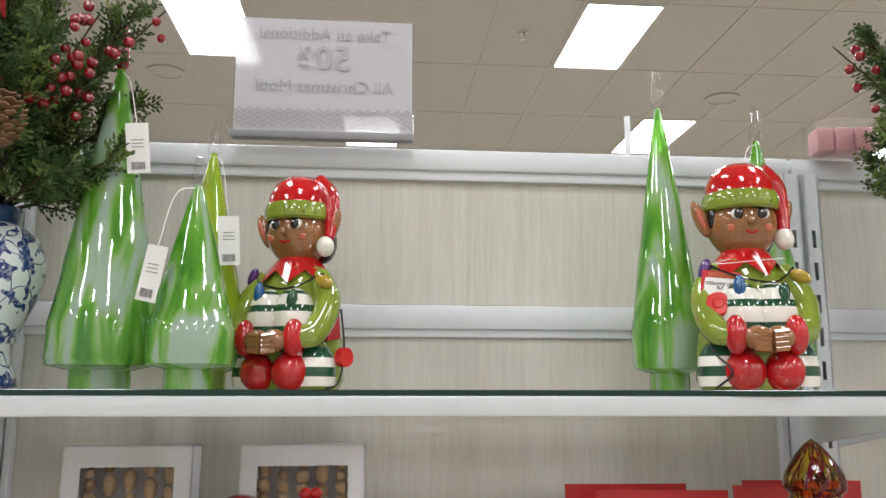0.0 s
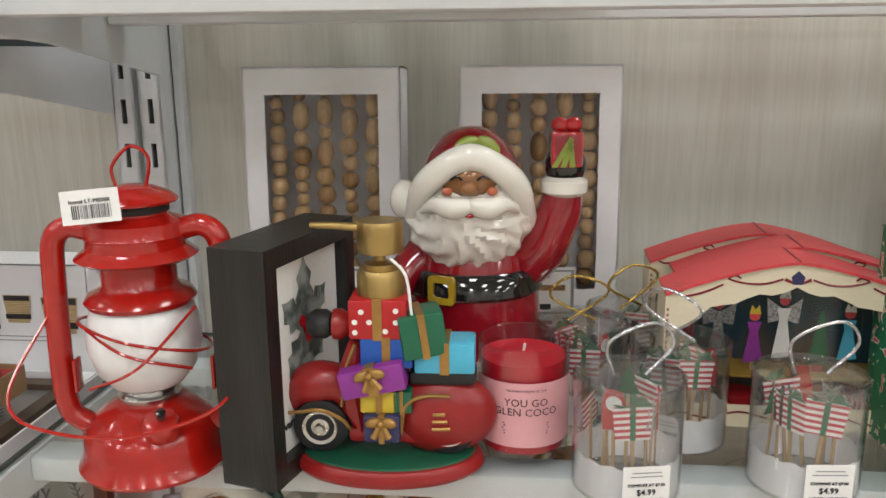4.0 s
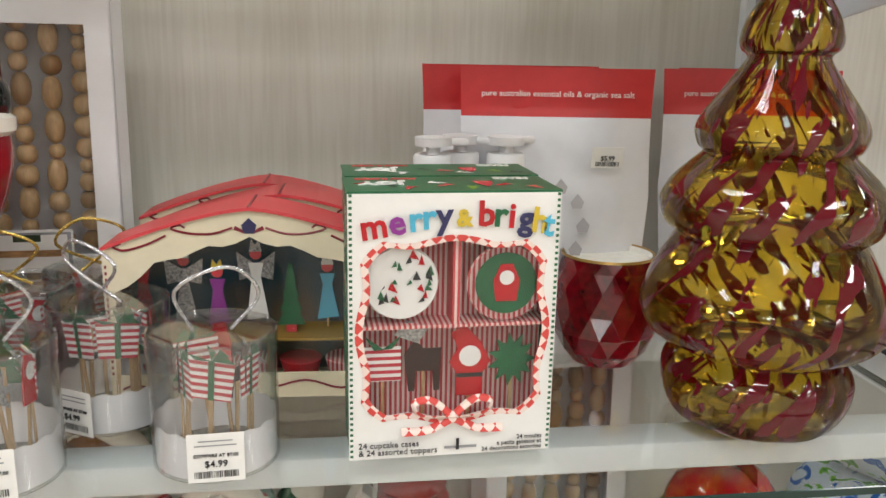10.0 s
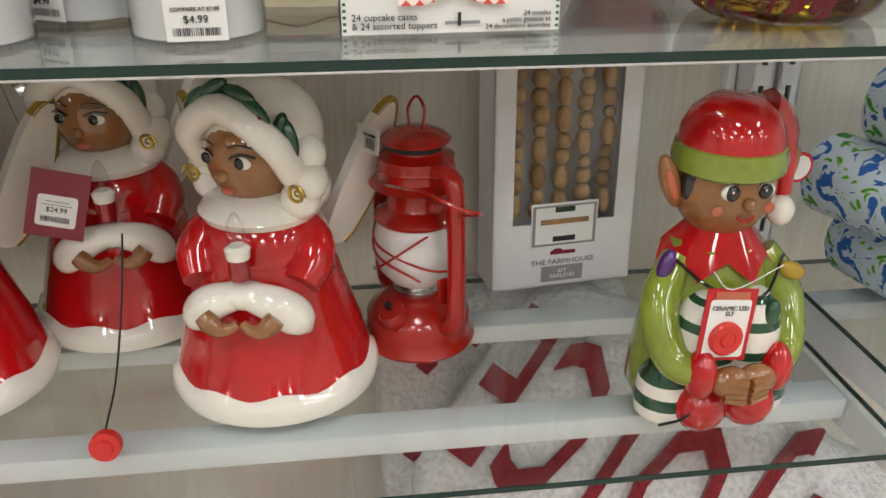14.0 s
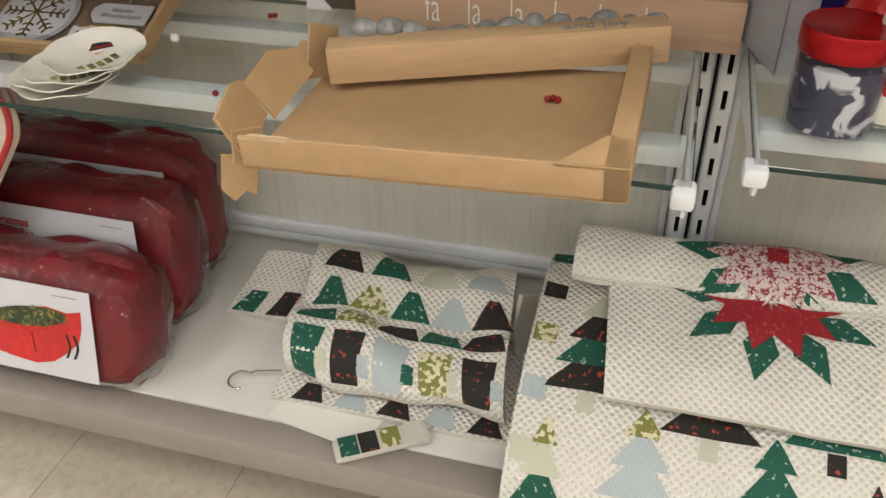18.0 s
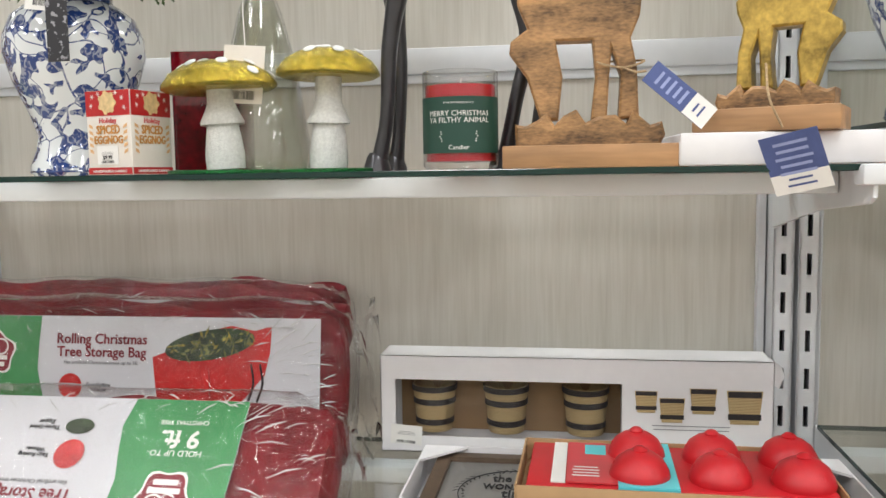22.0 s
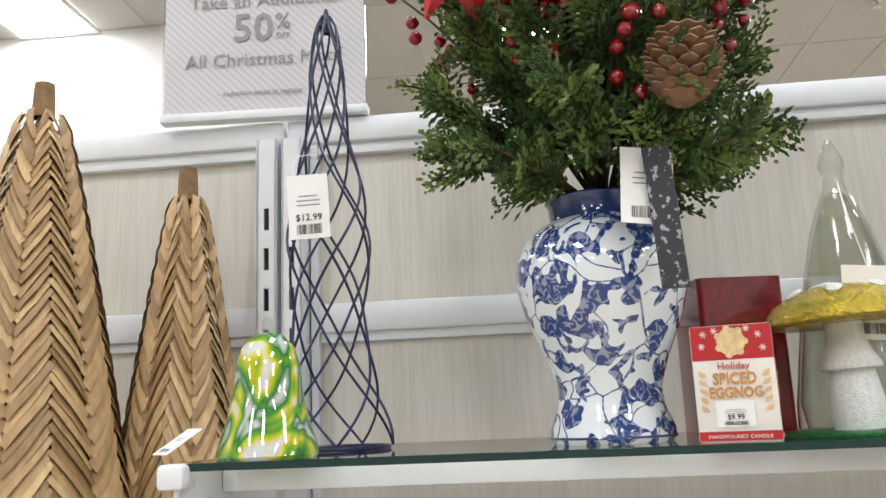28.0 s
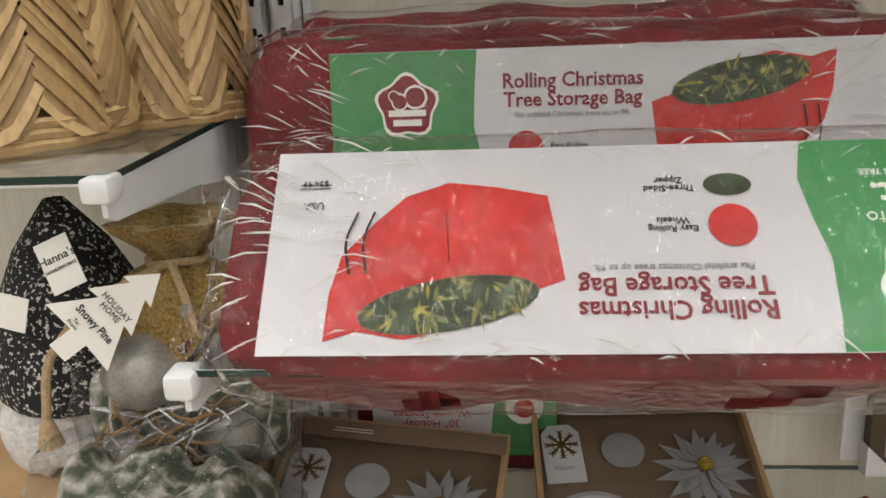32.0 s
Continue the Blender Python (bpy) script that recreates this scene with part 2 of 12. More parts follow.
# ---- materials ----
def mat(name, col, rough=0.5, metal=0.0, var=0.06, scale=20.0, bump=0.0, bscale=120.0, coat=0.0, sheen=0.0, sub=0.0, spec=0.5, emit=0.0, stretch=(1, 1, 1), rvar=0.08):
    """Paint, paper, cloth, metal: two scales of mottling, a fine relief."""
    m = bpy.data.materials.new(name)
    m.use_nodes = True
    nt = m.node_tree
    p = nt.nodes["Principled BSDF"]
    p.inputs["Roughness"].default_value, p.inputs["Metallic"].default_value = rough, metal
    p.inputs["Coat Weight"].default_value, p.inputs["Sheen Weight"].default_value = coat, sheen
    p.inputs["Coat Roughness"].default_value = 0.04
    p.inputs["Specular IOR Level"].default_value = spec
    if sub:
        p.inputs["Subsurface Weight"].default_value = sub
        p.inputs["Subsurface Radius"].default_value = (0.01, 0.006, 0.004)
    if emit:
        p.inputs["Emission Color"].default_value = (*col, 1)
        p.inputs["Emission Strength"].default_value = emit
    tc = nt.nodes.new("ShaderNodeTexCoord")
    mp = nt.nodes.new("ShaderNodeMapping")
    mp.inputs["Scale"].default_value = stretch
    nt.links.new(tc.outputs["Object"], mp.inputs["Vector"])
    n1, n2 = nt.nodes.new("ShaderNodeTexNoise"), nt.nodes.new("ShaderNodeTexNoise")
    n1.inputs["Scale"].default_value, n2.inputs["Scale"].default_value = scale, scale * 9
    n1.inputs["Detail"].default_value = 3
    for n in (n1, n2):
        nt.links.new(mp.outputs[0], n.inputs["Vector"])
    add = nt.nodes.new("ShaderNodeMath")
    add.operation = "MULTIPLY_ADD"
    nt.links.new(n2.outputs[0], add.inputs[0])
    add.inputs[1].default_value = 0.5
    nt.links.new(n1.outputs[0], add.inputs[2])
    mix = nt.nodes.new("ShaderNodeMix")
    mix.data_type = "RGBA"
    mix.inputs[6].default_value = (*[max(0, c * (1 - var * 1.6)) for c in col], 1)
    mix.inputs[7].default_value = (*[min(1, c * (1 + var)) for c in col], 1)
    mr = nt.nodes.new("ShaderNodeMapRange")
    mr.inputs["From Min"].default_value, mr.inputs["From Max"].default_value = 0.45, 1.05
    nt.links.new(add.outputs[0], mr.inputs[0])
    nt.links.new(mr.outputs[0], mix.inputs[0])
    nt.links.new(mix.outputs[2], p.inputs["Base Color"])
    if rvar:
        r2 = nt.nodes.new("ShaderNodeMapRange")
        r2.inputs["To Min"].default_value, r2.inputs["To Max"].default_value = max(0.01, rough - rvar * rough), min(1, rough + rvar * rough)
        nt.links.new(mr.outputs[0], r2.inputs[0])
        nt.links.new(r2.outputs[0], p.inputs["Roughness"])
    if bump:
        nb = nt.nodes.new("ShaderNodeTexNoise")
        nb.inputs["Scale"].default_value = bscale
        nt.links.new(mp.outputs[0], nb.inputs["Vector"])
        b = nt.nodes.new("ShaderNodeBump")
        b.inputs["Strength"].default_value, b.inputs["Distance"].default_value = bump, 0.002
        nt.links.new(nb.outputs[0], b.inputs["Height"])
        nt.links.new(b.outputs[0], p.inputs["Normal"])
    return m


def node(m, kind, **kw):
    n = m.node_tree.nodes.new(kind)
    for k, v in kw.items():
        n.inputs[k.replace("_", " ")].default_value = v
    return n


def link(m, a, b):
    m.node_tree.links.new(a, b)


def ramp(m, src, stops, hard=False):
    r = m.node_tree.nodes.new("ShaderNodeValToRGB")
    r.color_ramp.interpolation = "CONSTANT" if hard else "LINEAR"
    els = r.color_ramp.elements
    while len(els) < len(stops):
        els.new(0.5)
    for e, (pos, c) in zip(els, stops):
        e.position, e.color = pos, (*c, 1) if len(c) == 3 else c
    link(m, src, r.inputs[0])
    return r.outputs[0]


def coords(m, scale=(1, 1, 1), rot=(0, 0, 0)):
    tc = m.node_tree.nodes.new("ShaderNodeTexCoord")
    mp = m.node_tree.nodes.new("ShaderNodeMapping")
    mp.inputs["Scale"].default_value = scale
    mp.inputs["Rotation"].default_value = [radians(a) for a in rot]
    link(m, tc.outputs["Object"], mp.inputs["Vector"])
    return mp.outputs[0]


def bare(name, rough=0.5, **kw):
    m = bpy.data.materials.new(name)
    m.use_nodes = True
    p = m.node_tree.nodes["Principled BSDF"]
    p.inputs["Roughness"].default_value = rough
    for k, v in kw.items():
        p.inputs[k.replace("_", " ")].default_value = v
    return m, p


def clear(name, tint=(0.93, 0.96, 0.95), rough=0.02, haze=0.0, ior=1.45, wrinkle=0.0, wscale=40.0, boost=1.0):
    """Thin clear glass, plastic or film: light goes straight through, Fresnel sets the gloss."""
    m = bpy.data.materials.new(name)
    m.use_nodes = True
    nt = m.node_tree
    nt.nodes.remove(nt.nodes["Principled BSDF"])
    out = nt.nodes["Material Output"]
    t = node(m, "ShaderNodeBsdfTransparent", Color=(*tint, 1))
    g = node(m, "ShaderNodeBsdfGlossy", Roughness=rough)
    lw = node(m, "ShaderNodeLayerWeight", Blend=0.5)
    pw = nt.nodes.new("ShaderNodeMath")
    pw.operation = "POWER"
    pw.inputs[1].default_value = 4.5
    link(m, lw.outputs["Facing"], pw.inputs[0])
    f = nt.nodes.new("ShaderNodeMath")
    f.operation = "MULTIPLY_ADD"
    f.inputs[1].default_value, f.inputs[2].default_value = 0.95, ((ior - 1) / (ior + 1)) ** 2
    link(m, pw.outputs[0], f.inputs[0])
    mul = nt.nodes.new("ShaderNodeMath")
    mul.operation, mul.use_clamp = "MULTIPLY", True
    mul.inputs[1].default_value = boost
    link(m, f.outputs[0], mul.inputs[0])
    mx = nt.nodes.new("ShaderNodeMixShader")
    body = t.outputs[0]
    if haze:
        d = node(m, "ShaderNodeBsdfDiffuse", Color=(0.8, 0.8, 0.8, 1))
        mh = nt.nodes.new("ShaderNodeMixShader")
        mh.inputs[0].default_value = haze
        link(m, t.outputs[0], mh.inputs[1])
        link(m, d.outputs[0], mh.inputs[2])
        body = mh.outputs[0]
    if wrinkle:
        nz = node(m, "ShaderNodeTexNoise", Scale=wscale, Detail=2.0, Distortion=1.2)
        b = node(m, "ShaderNodeBump", Strength=min(1.0, wrinkle), Distance=0.004 if wrinkle < 0.8 else 0.010)
        link(m, coords(m, (1, 1, 0.5)), nz.inputs["Vector"])
        link(m, nz.outputs[0], b.inputs["Height"])
        link(m, b.outputs[0], g.inputs["Normal"])
        if wrinkle < 0.8:
            link(m, b.outputs[0], lw.inputs["Normal"])
    link(m, mul.outputs[0], mx.inputs[0])
    link(m, body, mx.inputs[1])
    link(m, g.outputs[0], mx.inputs[2])
    link(m, mx.outputs[0], out.inputs["Surface"])
    return m

# surfaces of the store
M_RAIL = mat("white_enamel_steel", (0.72, 0.74, 0.76), 0.38, var=0.03, scale=8, bump=0.02, bscale=300)
M_UP = mat("upright_enamel", (0.70, 0.72, 0.74), 0.4, var=0.04, scale=10, bump=0.02, bscale=300)
# near-black colour stands in for the shade inside slots and gaps
M_SLOT = mat("painted_slot_shade", (0.02, 0.02, 0.02), 0.7, var=0.2)
M_GREEN_EDGE, _p = bare("glass_edge", 0.12)
_p.inputs["Base Color"].default_value = (0.006, 0.03, 0.024, 1)
M_GLASS = clear("shelf_glass", (0.945, 0.962, 0.955), 0.015, boost=1.0)
M_KICK = mat("taupe_kick_plate", (0.30, 0.26, 0.23), 0.45, var=0.08, scale=6)
M_CLEARP = clear("clear_plastic", (0.95, 0.95, 0.95), 0.05, haze=0.03, boost=1.2)


def laminate():
    m, p = bare("pale_woodgrain_laminate", 0.5)
    v = coords(m, (1, 1, 0.045))
    wob = node(m, "ShaderNodeTexNoise", Scale=6.0, Detail=2.0)
    link(m, coords(m, (1, 1, 0.3)), wob.inputs["Vector"])
    n1 = node(m, "ShaderNodeTexNoise", Scale=55.0, Detail=5.0, Roughness=0.65, Distortion=0.5)
    link(m, v, n1.inputs["Vector"])
    n2 = node(m, "ShaderNodeTexNoise", Scale=260.0, Detail=2.0)
    link(m, v, n2.inputs["Vector"])
    c1 = ramp(m, n1.outputs[0], [(0.3, (0.595, 0.570, 0.505)), (0.5, (0.650, 0.628, 0.562)), (0.72, (0.675, 0.655, 0.592))])
    c2 = ramp(m, n2.outputs[0], [(0.35, (0.935, 0.93, 0.915)), (0.6, (1, 1, 1))])
    mx = m.node_tree.nodes.new("ShaderNodeMix")
    mx.data_type, mx.blend_type = "RGBA", "MULTIPLY"
    mx.inputs[0].default_value = 1.0
    link(m, c1, mx.inputs[6])
    link(m, c2, mx.inputs[7])
    link(m, mx.outputs[2], p.inputs["Base Color"])
    b = node(m, "ShaderNodeBump", Strength=0.12, Distance=0.001)
    link(m, n2.outputs[0], b.inputs["Height"])
    link(m, b.outputs[0], p.inputs["Normal"])
    return m


M_PANEL = laminate()


def tile_floor():
    m, p = bare("beige_vinyl_tile", 0.3)
    oi = m.node_tree.nodes.new("ShaderNodeObjectInfo")
    n = node(m, "ShaderNodeTexNoise", Scale=45.0, Detail=6.0, Roughness=0.7)
    link(m, coords(m), n.inputs["Vector"])
    c = ramp(m, n.outputs[0], [(0.3, (0.42, 0.36, 0.28)), (0.5, (0.52, 0.46, 0.37)), (0.7, (0.58, 0.52, 0.44))])
    hv = m.node_tree.nodes.new("ShaderNodeHueSaturation")
    mr = m.node_tree.nodes.new("ShaderNodeMapRange")
    mr.inputs["To Min"].default_value, mr.inputs["To Max"].default_value = 0.92, 1.06
    link(m, oi.outputs["Random"], mr.inputs[0])
    link(m, mr.outputs[0], hv.inputs["Value"])
    link(m, c, hv.inputs["Color"])
    link(m, hv.outputs[0], p.inputs["Base Color"])
    return m


M_TILE = tile_floor()
M_JOINT = mat("dark_floor_joint", (0.16, 0.13, 0.10), 0.8, var=0.2)


def acoustic():
    m, p = bare("mineral_ceiling_tile", 0.9)
    n = node(m, "ShaderNodeTexNoise", Scale=60.0, Detail=4.0, Roughness=0.8)
    link(m, coords(m), n.inputs["Vector"])
    link(m, ramp(m, n.outputs[0], [(0.36, (0.30, 0.285, 0.26)), (0.46, (0.44, 0.42, 0.39)), (0.8, (0.48, 0.46, 0.43))]), p.inputs["Base Color"])
    b = node(m, "ShaderNodeBump", Strength=0.4, Distance=0.003)
    link(m, n.outputs[0], b.inputs["Height"])
    link(m, b.outputs[0], p.inputs["Normal"])
    return m


M_CEIL = acoustic()
M_GRID = mat("ceiling_grid_enamel", (0.42, 0.40, 0.37), 0.5, var=0.03)
M_WALL = mat("warm_white_wall_paint", (0.55, 0.53, 0.50), 0.7, var=0.04, scale=2, bump=0.05, bscale=200)
M_LAMP = mat("lit_troffer_diffuser", (0.95, 0.97, 1.0), 0.6, emit=LAMP, var=0.01, rvar=0)

# plan: shelving along x, its face looking to -y
BAY = 1.219
X_M = -0.734
X_L, X_R = X_M - BAY, X_M + BAY
Y_P = 1.172
UP_Y = 0.048
CEIL = 4.2


def floor_and_room():
    # room shell
    x0, x1, y0, y1 = -9.0, 9.0, -7.0, 16.0
    bm = bmesh.new()
    for (sx, sy, x, y) in ((x1 - x0 + 0.4, 0.2, 0, y0 - 0.1), (x1 - x0 + 0.4, 0.2, 0, y1 + 0.1)):
        b = box(sx, sy, CEIL, x, y, 0)
        solo("wall_south" if y < 0 else "wall_north", b, M_WALL, "warm white painted store wall", "wall", kind="structure")
    solo("wall_west", box(0.2, y1 - y0, CEIL, x0 - 0.1, (y0 + y1) / 2, 0), M_WALL, "warm white painted store wall", "wall", kind="structure")
    solo("wall_east", box(0.2, y1 - y0, CEIL, x1 + 0.1, (y0 + y1) / 2, 0), M_WALL, "warm white painted store wall", "wall", kind="structure")
    bm.free()
    fl = solo("floor", box(x1 - x0, y1 - y0, 0.1, 0, (y0 + y1) / 2, -0.103), M_JOINT, "beige speckled vinyl tile floor", "floor", kind="structure")
    T, g = 0.305, 0.0012
    rest = bmesh.new()
    me = None
    for i in range(int((x1 - x0) / T) + 1):
        for j in range(int((y1 - y0) / T) + 1):
            x, y = x0 + T * (i + 0.5), y0 + T * (j + 0.5)
            near = -2.6 < x < 0.2 and 0.1 < y < 1.2
            if near:
                if me is None:
                    me = mesh_of(box(T - g, T - g, 0.003, 0, 0, -0.003), "floor_tile", M_TILE, False)
                t = new("floor_tile", me)
                t.parent = fl
                t.location = (x, y, 0)
            else:
                vs = [rest.verts.new((x + sx * (T - g) / 2, y + sy * (T - g) / 2, 0)) for sx, sy in ((-1, -1), (1, -1), (1, 1), (-1, 1))]
                rest.faces.new(vs)
    part("floor_tiles_far", rest, M_TILE, fl, smooth=False, kind="stuff")

    # ceiling with its grid, one mesh; lamps replace whole tiles
    W, D = 1.22, 0.61
    LX, LY = 2.44, 2.44
    bm = bmesh.new()
    ox, oy = CEIL_OX, CEIL_OY
    lamps = []
    i0, i1 = int(math.floor((x0 - ox) / D)), int(math.ceil((x1 - ox) / D))
    j0, j1 = int(math.floor((y0 - oy) / W)), int(math.ceil((y1 - oy) / W))
    for i in range(i0, i1):
        for j in range(j0, j1):
            x, y = ox + D * (i + 0.5), oy + W * (j + 0.5)
            if not (-3.9 < x < -2.9 and y > 5) and j % 2 == 0 and (i - (0 if j % 4 == 0 else 2)) % 5 == 0:
                lamps.append((x, y))
                continue
            vs = [bm.verts.new((x + sx * (D - 0.02) / 2, y + sy * (W - 0.02) / 2, CEIL)) for sx, sy in ((-1, 1), (1, 1), (1, -1), (-1, -1))]
            bm.faces.new(vs).material_index = 0
    for i in range(i0, i1 + 1):
        box(0.024, y1 - y0, 0.012, ox + D * i, (y0 + y1) / 2, CEIL - 0.006, bm=bm, mat=1)
    for j in range(j0, j1 + 1):
        box(x1 - x0, 0.024, 0.012, 0, oy + W * j, CEIL - 0.005, bm=bm, mat=1)
    solo("ceiling", bm, [M_CEIL, M_GRID], "dropped ceiling of speckled mineral tiles in a metal grid", "ceiling", kind="structure", smooth=False)
    solo("roof_slab", box(x1 - x0 + 0.4, y1 - y0 + 0.4, 0.1, 0, (y0 + y1) / 2, CEIL + 0.25), M_WALL, "plain slab above the dropped ceiling", "ceiling", kind="structure")
    first = None
    for x, y in lamps:
        if not (x0 < x < x1 and y0 < y < y1) or (-3.9 < x < -2.9 and y > 5):
            continue
        if first is None:
            first = thing("ceiling_light", "lit white rectangular fluorescent troffer set into the ceiling", "ceiling light", "ceiling troffers", (x, y, CEIL))
            part("frame", ring_board(rect(D - 0.02, W - 0.02, 0, -W / 2 + 0.01), rect(D - 0.06, W - 0.06, 0, -W / 2 + 0.03), 0.02, m=pose(0, 0, 0.01, -90)), M_GRID, first)
            b = bmesh.new()
            b.faces.new([b.verts.new((sx * (D - 0.06) / 2, sy * (W - 0.06) / 2, 0.006)) for sx, sy in ((-1, 1), (1, 1), (1, -1), (-1, -1))])
            part("diffuser", b, M_LAMP, first, "glowing white diffuser", smooth=False)
        else:
            copy_thing(first, pose(x, y, CEIL))


CEIL_OX, CEIL_OY = -1.75, 5.30
floor_and_room()


def gondola():
    def panel(x, z0, z1, name="back_panel"):
        return solo(name, box(BAY - 0.078, 0.016, z1 - z0, x, Y_P + 0.008, z0), M_PANEL, "pale woodgrain laminate back panel of the shelving", "back panel", "shelving back panels", kind="structure")

    up_me = None
    for k, (x0, x1) in enumerate(((X_L - BAY, X_L), (X_L, X_M), (X_M, X_R), (X_R, X_R + BAY))):
        xc = (x0 + x1) / 2
        panel(xc, DECK, RAIL1 - 0.02)
        panel(xc, RAIL1 + 0.02, TOP)
        bm = box(BAY - 0.07, 0.014, 0.037, xc, Y_P - 0.007, RAIL1 - 0.0185, 0.004)
        box(BAY - 0.07, 0.008, 0.012, xc, Y_P - 0.003, RAIL1 - 0.030, 0.001, bm=bm)
        solo("rail", bm, M_RAIL, "white enamelled steel cross rail of the shelving", "rail", "shelving rails", kind="structure")
        bm = box(BAY - 0.004, 0.045, 0.034, xc, Y_P + 0.002, TOP, 0.005)
        box(BAY - 0.07, 0.012, 0.014, xc, Y_P - 0.006, TOP - 0.014, 0.001, bm=bm)
        solo("top_rail", bm, M_RAIL, "white enamelled cap rail along the shelving top", "rail", "shelving rails", kind="structure")
        bm = box(BAY - 0.07, 0.014, 0.022, xc, Y_P - 0.007, DECK + 0.03, 0.004)
        box(BAY - 0.07, 0.01, 0.014, xc, Y_P - 0.005, DECK + 0.012, 0.003, bm=bm)
        solo("rail", bm, M_RAIL, "white steel rail at the foot of the back panel", "rail", "shelving rails", kind="structure")
        deck = thing("base_deck", "white laminate base shelf with a taupe metal front", "base shelf", "base shelves", (xc, 0, 0))
        deck["kind"] = "structure"
        part("deck_board", box(BAY - 0.004, Y_P - DECK_Y, 0.02, 0, (Y_P + DECK_Y) / 2, DECK - 0.02, 0.002), M_DECK, deck)
        part("front_lip", box(BAY - 0.004, 0.05, 0.05, 0, DECK_Y - 0.0255, DECK - 0.052, 0.003), M_KICK, deck, "taupe metal lip")
        part("kick_plate", box(BAY - 0.004, 0.012, DECK - 0.022, 0, DECK_Y + 0.12, 0.0), M_KICK, deck)
        solo("back_wall", box(BAY, 0.02, TOP, xc, Y_P + 0.04, 0), M_WALL, "plain back sheet of the shelving run", "back panel", kind="structure")
    for x in (X_L - BAY, X_L, X_M, X_R, X_R + BAY):
        up = thing("upright", "white steel shelving upright with two rows of slots", "upright", "shelving uprights", (x, Y_P, 0))
        up["kind"] = "structure"
        if up_me is None:
            bm = bmesh.new()
            n = int((TOP - 0.06) / 0.0508)
            for s in (-1, 1):
                cx = s * 0.016
                # channel with punched slots: strips between the holes
                zs = [0.0]
                for i in range(n):
                    z = SLOT0 + 0.0508 * i
                    if z > TOP - 0.03:
                        break
                    zs += [z, z + 0.028]
                zs.append(TOP)
                for a, b in zip(zs[0::2], zs[1::2]):
                    box(0.0065, 0.004, b - a, cx, -UP_Y + 0.002, a, bm=bm)
                for q in (-1, 1):
                    box(0.0098, 0.004, TOP, cx + q * 0.00815, -UP_Y + 0.002, 0, bm=bm)
                for q in (-1, 1):
                    box(0.003, UP_Y, TOP, cx + q * 0.0117, -UP_Y / 2, 0, bm=bm)
            box(0.01, 0.016, TOP, -0.0365, -0.008, 0, 0.001, bm=bm)
            box(0.01, 0.016, TOP, 0.0365, -0.008, 0, 0.001, bm=bm)
            up_me = mesh_of(bm, "slotted_channel", M_UP, False)
            # dark sheet behind the slots, coloured as the shade within the channel
            in_me = mesh_of(box(0.056, 0.003, TOP, 0, -0.004, 0), "slot_shade_sheet", M_SLOT, False)
        for nm, me in (("slotted_channel", up_me), ("slot_shade_sheet", in_me)):
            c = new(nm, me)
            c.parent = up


def bracket(parent, x, depth, s=1, m=None):
    """A steel shelf arm, pointing to -y from the upright."""
    o = [(0, 0), (depth - 0.02, 0), (depth, -0.012), (depth, -0.024), (depth - 0.012, -0.03), (depth * 0.55, -0.042), (0, -0.075)]
    b = slab(o, 0.0045, m=Matrix(((0, 1, 0, 0), (-1, 0, 0, 0), (0, 0, 1, 0), (0, 0, 0, 1))), bevel=0.0008)
    ob = part("bracket_arm", b, M_RAIL, parent, m=pose(x - 0.002, 0, 0))
    b = box(0.022, 0.028, 0.019, 0, -depth + 0.006, -0.013, 0.004)
    part("glass_clip", b, M_RAIL, ob, "white plastic clip")
    return ob


def glass_shelf(x0, x1, z, yf, label="clear glass shelf on white steel arms and cross bars"):
    """z: the top of the glass."""
    xc, w, d = (x0 + x1) / 2, x1 - x0, Y_P - UP_Y - yf
    sh = thing("glass_shelf", label, "shelf", "glass shelves", (xc, Y_P - UP_Y, z))
    sh["kind"] = "structure"
    b = box(w - 0.05, d - 0.02, 0.006, 0, -(d + 0.02) / 2, -0.006, 0.0006, 1)
    for f in b.faces:
        f.material_index = 0 if abs(f.normal.z) > 0.9 else 1
    part("glass_pane", b, [M_GLASS, M_GREEN_EDGE], sh, "green-edged clear glass pane", smooth=False)
    for sx in (-1, 1):
        a = bracket(sh, sx * (w / 2 - 0.030), d + 0.004)
        a.matrix_basis = a.matrix_basis @ Matrix.Translation((0, 0, -0.006))
    for yy, hh in ((-d + 0.10, 0.022), (-0.10, 0.022)):
        part("cross_bar", box(w - 0.066, 0.034, hh, 0, yy, -0.0065 - hh, 0.003), M_RAIL, sh, "white steel cross bar")
    return sh


M_DECK = mat("white_deck_laminate", (0.66, 0.64, 0.60), 0.35, var=0.05, scale=14, stretch=(1, 0.1, 1), bump=0.02)
RAIL1, TOP, DECK, SLOT0, DECK_Y = 1.543, 1.772, 0.22, 0.0275, 0.762
B1, B2, B3 = 1.432, 1.053, 0.708
A1, A2, A3 = 1.389, 1.017, 0.696
Z2, Z3, C2, C3 = 1.145, 0.695, 1.053, 0.708
gondola()
glass_shelf(X_M, X_R, B1, 0.735)
glass_shelf(X_M, X_R, B2, 0.716)
glass_shelf(X_M, X_R, B3, 0.757)
glass_shelf(X_L, X_M, A1, 0.772)
glass_shelf(X_L, X_M, A2, 0.720)
glass_shelf(X_L, X_M, A3, 0.722)
glass_shelf(X_L - BAY, X_L, Z2, 0.767)
glass_shelf(X_L - BAY, X_L, Z3, 0.80)
glass_shelf(X_R, X_R + BAY, C2, 0.723)
glass_shelf(X_R, X_R + BAY, C3, 0.770)

